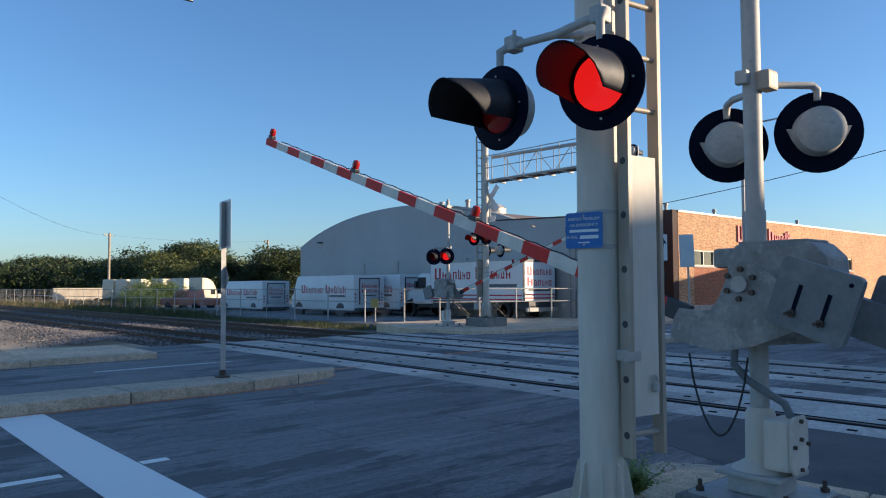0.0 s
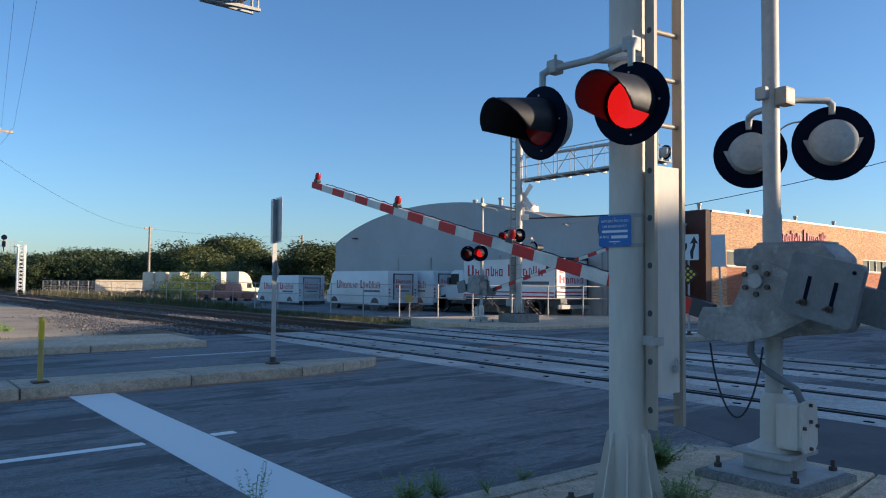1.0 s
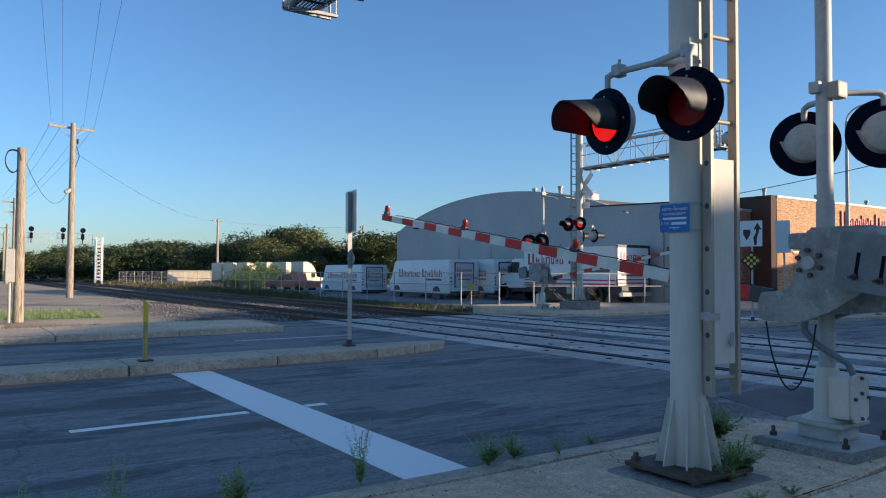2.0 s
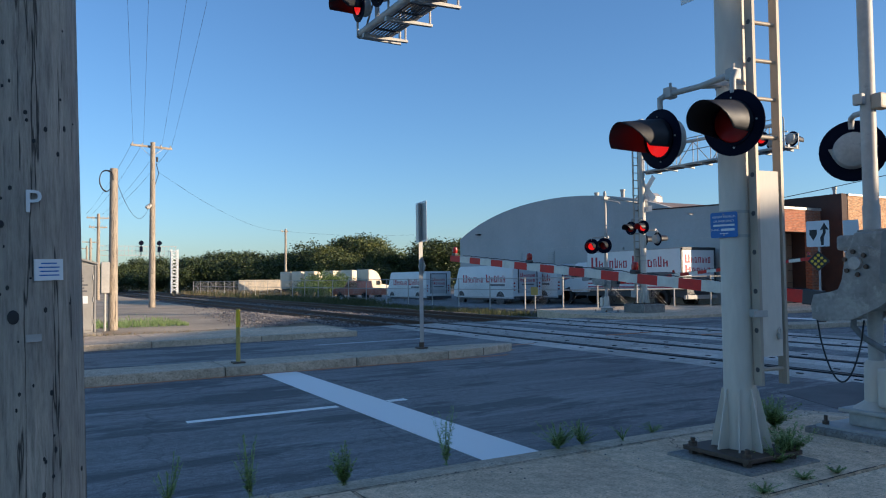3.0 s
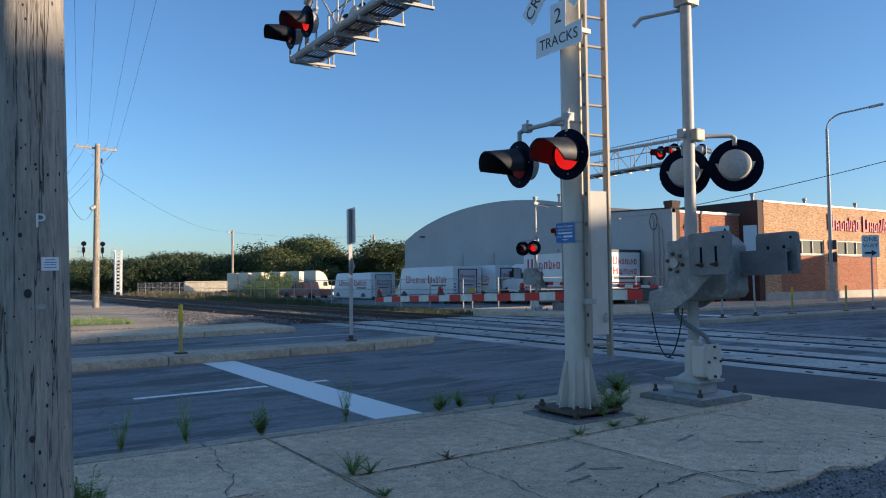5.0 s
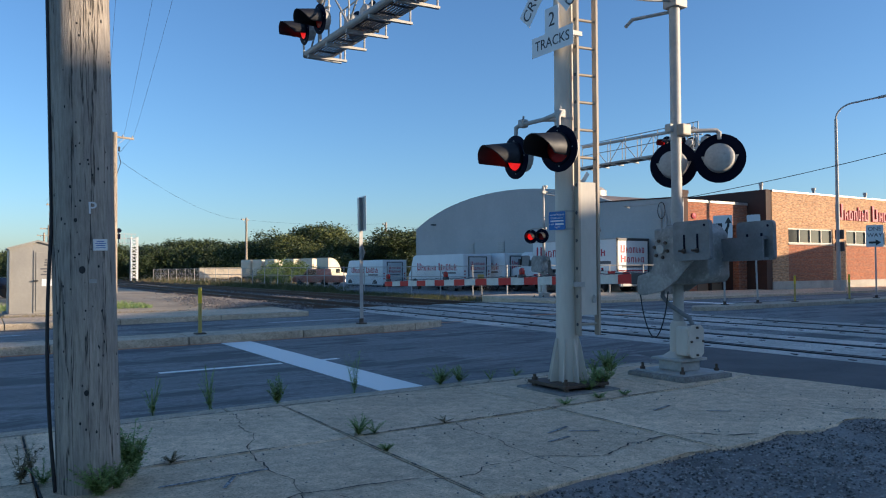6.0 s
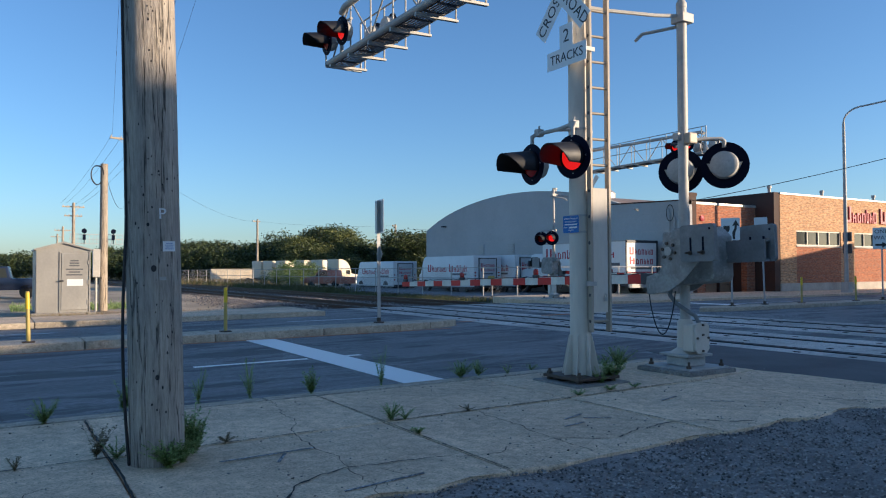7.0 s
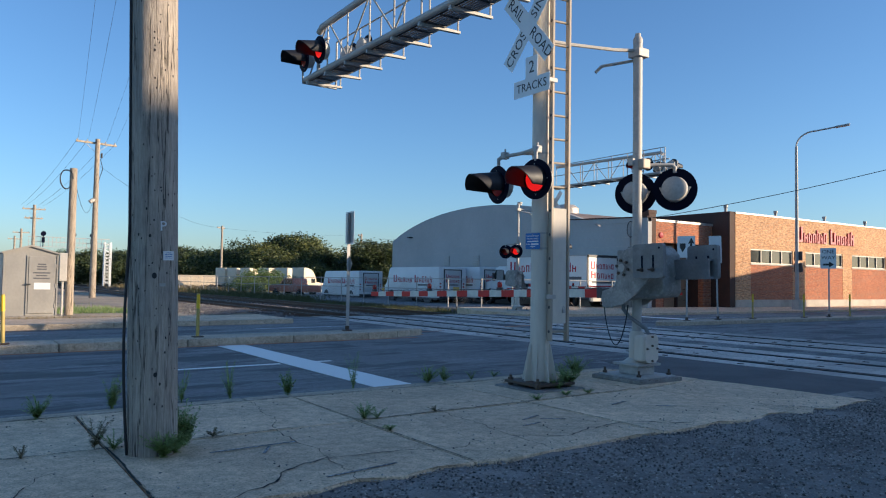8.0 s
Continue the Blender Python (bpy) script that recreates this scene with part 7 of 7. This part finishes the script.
# (tangent to the right of the first look, depth, height, pale)
for tr_, dp, hh, pale in ((-0.72, 150, 8.3, 0), (-0.66, 140, 8.6, 0), (-0.6, 132, 8.8, 0), (-0.55, 128, 9.3, 0), (-0.5, 125, 9.2, 0), (-0.455, 122, 8.4, 0), (-0.42, 120, 9.4, 0), (-0.39, 112, 9.6, 1), (-0.355, 125, 12.0, 0), (-0.325, 118, 11.3, 1), (-0.3, 114, 8.2, 0), (-0.262, 128, 7.2, 1), (-0.225, 112, 9.6, 0), (-0.2, 108, 10.3, 0), (-0.18, 112, 9.8, 0),
                          (-0.69, 165, 9.5, 0), (-0.58, 160, 10.0, 0), (-0.47, 150, 9.6, 0), (-0.37, 150, 11.5, 0), (-0.28, 140, 7.5, 0), (-0.78, 175, 8.8, 0), (-0.84, 190, 8.6, 0), (-0.9, 230, 8.0, 0), (-0.36, 108, 7.0, 1)):
    x, y = at_bearing(tr_, dp)
    s = hh / 12.6
    tree_thing(PALE if pale else CROWNS[rt.randrange(4)], x, y, -0.2, (s * rt.uniform(1.2, 1.5), s * rt.uniform(1.2, 1.5), s), rt.uniform(0, 360), "leafy green deciduous tree, sunlit on one side" if not pale else "olive green leafy tree, sun put into its paler leaves", 9.5)
for x, y, hh in ((-20, 150, 7), (-33, 130, 6), (-8, 210, 8), (2, 260, 9), (-50, 140, 8)):
    s = hh / 12.6
    tree_thing(CROWNS[rt.randrange(4)], x, y, -0.2, (s * 1.5, s * 1.5, s), rt.uniform(0, 360), "distant green tree beyond the lot", 9.5)
UNDER = crown_mesh("crown", 52, 6.0, 3.4, 5000, 0.14, 7)
UNDER.materials.append(M_LEAF)
for k in range(20):
    x, y = at_bearing(-0.86 + 0.034 * k, rt.uniform(104, 124))
    bsh = thing("bush", pose(x, y, -0.2, 0, 0, rt.uniform(0, 360)), "dense dark green shrub under the trees", "bush", "undergrowth")
    c = new("crown", UNDER)
    c.parent = bsh
    bsh.matrix_basis = bsh.matrix_basis @ Matrix.Diagonal((1.5, 1.5, rt.uniform(0.9, 1.5), 1))
site = YARD_END
BUSH = crown_mesh("crown", 55, 4.6, 2.3, 6000, 0.09, 6)
BUSH.materials.append(M_BUSH)
for x, y, s in ((26.8, 76.0, 1.0), (25.2, 74.0, 0.75), (28.6, 78.5, 0.8), (22.6, 68.0, 0.6)):
    bsh = thing("bush", pose(x, y, -0.25, 0, 0, rt.uniform(0, 360)), "bright green wild shrub beside the yard fence", "bush")
    c = new("crown", BUSH)
    c.parent = bsh
    bsh.matrix_basis = bsh.matrix_basis @ Matrix.Diagonal((s, s, s, 1))


def blades(name, n, region, h, w, material, label, z=0.0, seed=1, category="grass"):
    r = random.Random(seed)
    verts, faces = [], []
    for _ in range(n):
        x, y = region(r)
        a, hh, lean = r.uniform(0, 6.283), h * r.uniform(0.4, 1.25), r.uniform(0, 0.5)
        dx, dy = math.cos(a), math.sin(a)
        k = len(verts)
        ww = w * r.uniform(0.6, 1.3)
        verts += [(x - dy * ww, y + dx * ww, z), (x + dy * ww, y - dx * ww, z), (x + dy * ww * 0.6 + dx * hh * lean * 0.4, y - dx * ww * 0.6 + dy * hh * lean * 0.4, z + hh * 0.6), (x + dx * hh * lean, y + dy * hh * lean, z + hh), (x - dy * ww * 0.6 + dx * hh * lean * 0.4, y + dx * ww * 0.6 + dy * hh * lean * 0.4, z + hh * 0.6)]
        faces.append((k, k + 1, k + 2, k + 3, k + 4))
    me = bpy.data.meshes.new(name)
    me.from_pydata(verts, [], faces)
    me.materials.append(material)
    ob = new(name, me)
    ob.matrix_basis = site
    return tagged(ob, label, category, kind="stuff")


site = YARD
blades("grass", 9000, lambda r: (r.gauss(18.2, 0.7), 26 + 80 * r.random() ** 1.2), 0.28, 0.012, M_ROUGHGRASS, "dull rough grass along the yard fence", -0.25, 3)
blades("grass", 12000, lambda r: (r.gauss(18.6, 1.0), 44 + 62 * r.random()), 0.5, 0.02, M_ROUGHGRASS, "tall rough green grass along the yard fence", -0.25, 4)
site = YARD_END
blades("grass", 5000, lambda r: (r.gauss(23, 3), 70 + 40 * r.random()), 0.7, 0.04, M_DRYWEED, "sunlit dry grass before the parked trucks", -0.26, 5)
site = LOT_WEST
blades("grass", 3500, lambda r: (r.uniform(-2, 3.4), 25.5 + abs(r.gauss(0, 2.5))), 0.14, 0.012, M_WEED, "short green grass round the poles", -0.02, 6)
blades("grass", 1600, lambda r: (r.uniform(-1.8, 3.6), 19.6 + abs(r.gauss(0, 0.5))), 0.16, 0.008, M_DRYWEED, "dry weeds along the back of the sidewalk", 0.0, 7)


def weed(x, y, z, h, spread, n, seed, label, dry=False):
    """A branching weed: thin stalks with small paired leaves."""
    r = random.Random(seed)
    w = thing("weed", pose(x, y, z), label, "weed", "weeds in the pavement")
    st, lf, ff, sf = [], [], [], []
    for _ in range(n):
        a = r.uniform(0, 6.283)
        lean = r.uniform(0.05, spread)
        hh = h * r.uniform(0.45, 1.0)
        bend = r.uniform(-0.3, 0.3)
        prev = Vector((r.gauss(0, 0.02), r.gauss(0, 0.02), 0))
        steps = 8
        for k in range(1, steps + 1):
            u = k / steps
            p = Vector((math.cos(a + bend * u) * lean * u ** 1.3, math.sin(a + bend * u) * lean * u ** 1.3, hh * u))
            side = Vector((-(p - prev).y, (p - prev).x, 0))
            side = (side.normalized() if side.length > 1e-5 else Vector((1, 0, 0))) * 0.0022
            b0 = len(st)
            st += [tuple(prev - side), tuple(prev + side), tuple(p + side), tuple(p - side)]
            sf.append((b0, b0 + 1, b0 + 2, b0 + 3))
            if k > 1:
                for _l in range(6):
                    aa = r.uniform(0, 6.283)
                    ll = max(0.014, (0.05 if spread < 0.13 else 0.1) * h * r.uniform(0.9, 1.9) * (1.15 - 0.6 * u))
                    d = Vector((math.cos(aa), math.sin(aa), r.uniform(-0.1, 0.7))).normalized() * ll
                    s = Vector((-math.sin(aa), math.cos(aa), r.uniform(-0.3, 0.3))) * ll * 0.26
                    q = prev.lerp(p, r.random())
                    b0 = len(lf)
                    lf += [tuple(q), tuple(q + d * 0.5 + s), tuple(q + d), tuple(q + d * 0.5 - s)]
                    ff.append((b0, b0 + 1, b0 + 2, b0 + 3))
            prev = p
    for nm, vv, fc, mt in (("stem", st, sf, M_DRYWEED if dry else M_WEED), ("foliage", lf, ff, M_DRYWEED if dry else M_WEED)):
        me = bpy.data.meshes.new(nm)
        me.from_pydata(vv, [], fc)
        me.materials.append(mt)
        o = new(nm, me)
        o.parent = w
    return w


site = NEAR
wz = WALK_Z
for k, (x, y, h, sp, n, dry) in enumerate((
        (-1.24, 1.36, 0.38, 0.14, 16, 0), (-1.47, 1.0, 0.2, 0.2, 60, 0), (-1.36, 1.1, 0.18, 0.18, 44, 0), (-1.24, 1.3, 0.3, 0.14, 24, 0), (-1.86, 1.55, 0.26, 0.16, 10, 1), (-1.74, 1.42, 0.16, 0.14, 12, 0),
        (0.5, 1.55, 0.16, 0.16, 26, 0), (0.62, 1.5, 0.1, 0.1, 12, 0), (-2.1, 3.1, 0.22, 0.2, 26, 0), (-1.42, 3.3, 0.34, 0.13, 14, 0), (-0.74, 3.3, 0.38, 0.12, 13, 0), (-0.22, 3.3, 0.44, 0.12, 13, 0), (0.42, 3.22, 0.3, 0.14, 16, 0), (1.3, 3.32, 0.46, 0.11, 11, 0),
        (2.35, 3.28, 0.24, 0.26, 30, 0), (2.62, 3.3, 0.2, 0.18, 20, 0), (3.45, 3.3, 0.1, 0.14, 14, 0), (3.62, 2.02, 0.3, 0.24, 40, 0), (3.4, 1.97, 0.2, 0.18, 26, 0), (3.78, 2.2, 0.22, 0.2, 24, 0), (4.55, 2.85, 0.3, 0.26, 40, 0), (4.4, 2.95, 0.18, 0.15, 16, 0), (3.0, 3.2, 0.14, 0.12, 10, 0),
        (0.44, 0.95, 0.06, 0.08, 14, 0), (-0.95, 1.5, 0.07, 0.09, 14, 1), (-2.36, 1.46, 0.12, 0.05, 8, 1), (-2.6, 1.44, 0.1, 0.1, 14, 0), (2.7, 1.56, 0.06, 0.12, 18, 0), (3.2, 1.62, 0.06, 0.12, 18, 0), (3.55, 1.6, 0.05, 0.08, 14, 0), (1.3, 1.52, 0.05, 0.1, 12, 1), (-3.4, 3.2, 0.25, 0.15, 14, 0), (-3.0, 1.3, 0.2, 0.15, 14, 0))):
    weed(x, y, wz, h, sp, n, 100 + k, "green leafy weed growing from a pavement joint" if not dry else "dry brown weed in a pavement joint", bool(dry))


def motions():
    """The gate arms come down; the lamps flash in turn as each roundel turns its lit side out."""
    for arm, base in ((near_arm, Vector((-0.17, HUB_Y - GY, HUB_Z))), (far_arm, Vector((-0.17, HUB_Y - GY, HUB_Z)))):
        walk(arm, [(t, Matrix.Translation(base) @ pose(0, 0, 0, a, 0, 0)) for t, a in ARM_ROWS])
    changes = [0.05 + 0.7 * k for k in range(12)]
    for lenses, lit in ((LEFT_LENSES, False), (RIGHT_LENSES, True)):
        rows, angle, on = [(0.0, 0 if lit else 180)], 0 if lit else 180, lit
        for t in changes:
            for k in range(4):
                if k:
                    angle += 60
                if t - 0.05 + k / 30 > rows[-1][0] + 0.02:
                    rows.append((t - 0.05 + k / 30, angle))
                else:
                    rows[-1] = (rows[-1][0], angle)
        rows.append((8.0, angle)) if rows[-1][0] < 7.95 else None
        for lens in lenses:
            walk(lens, [(t, pose(0, 0, 0.002, 0, a, 0)) for t, a in rows if t <= 8.0])


motions()
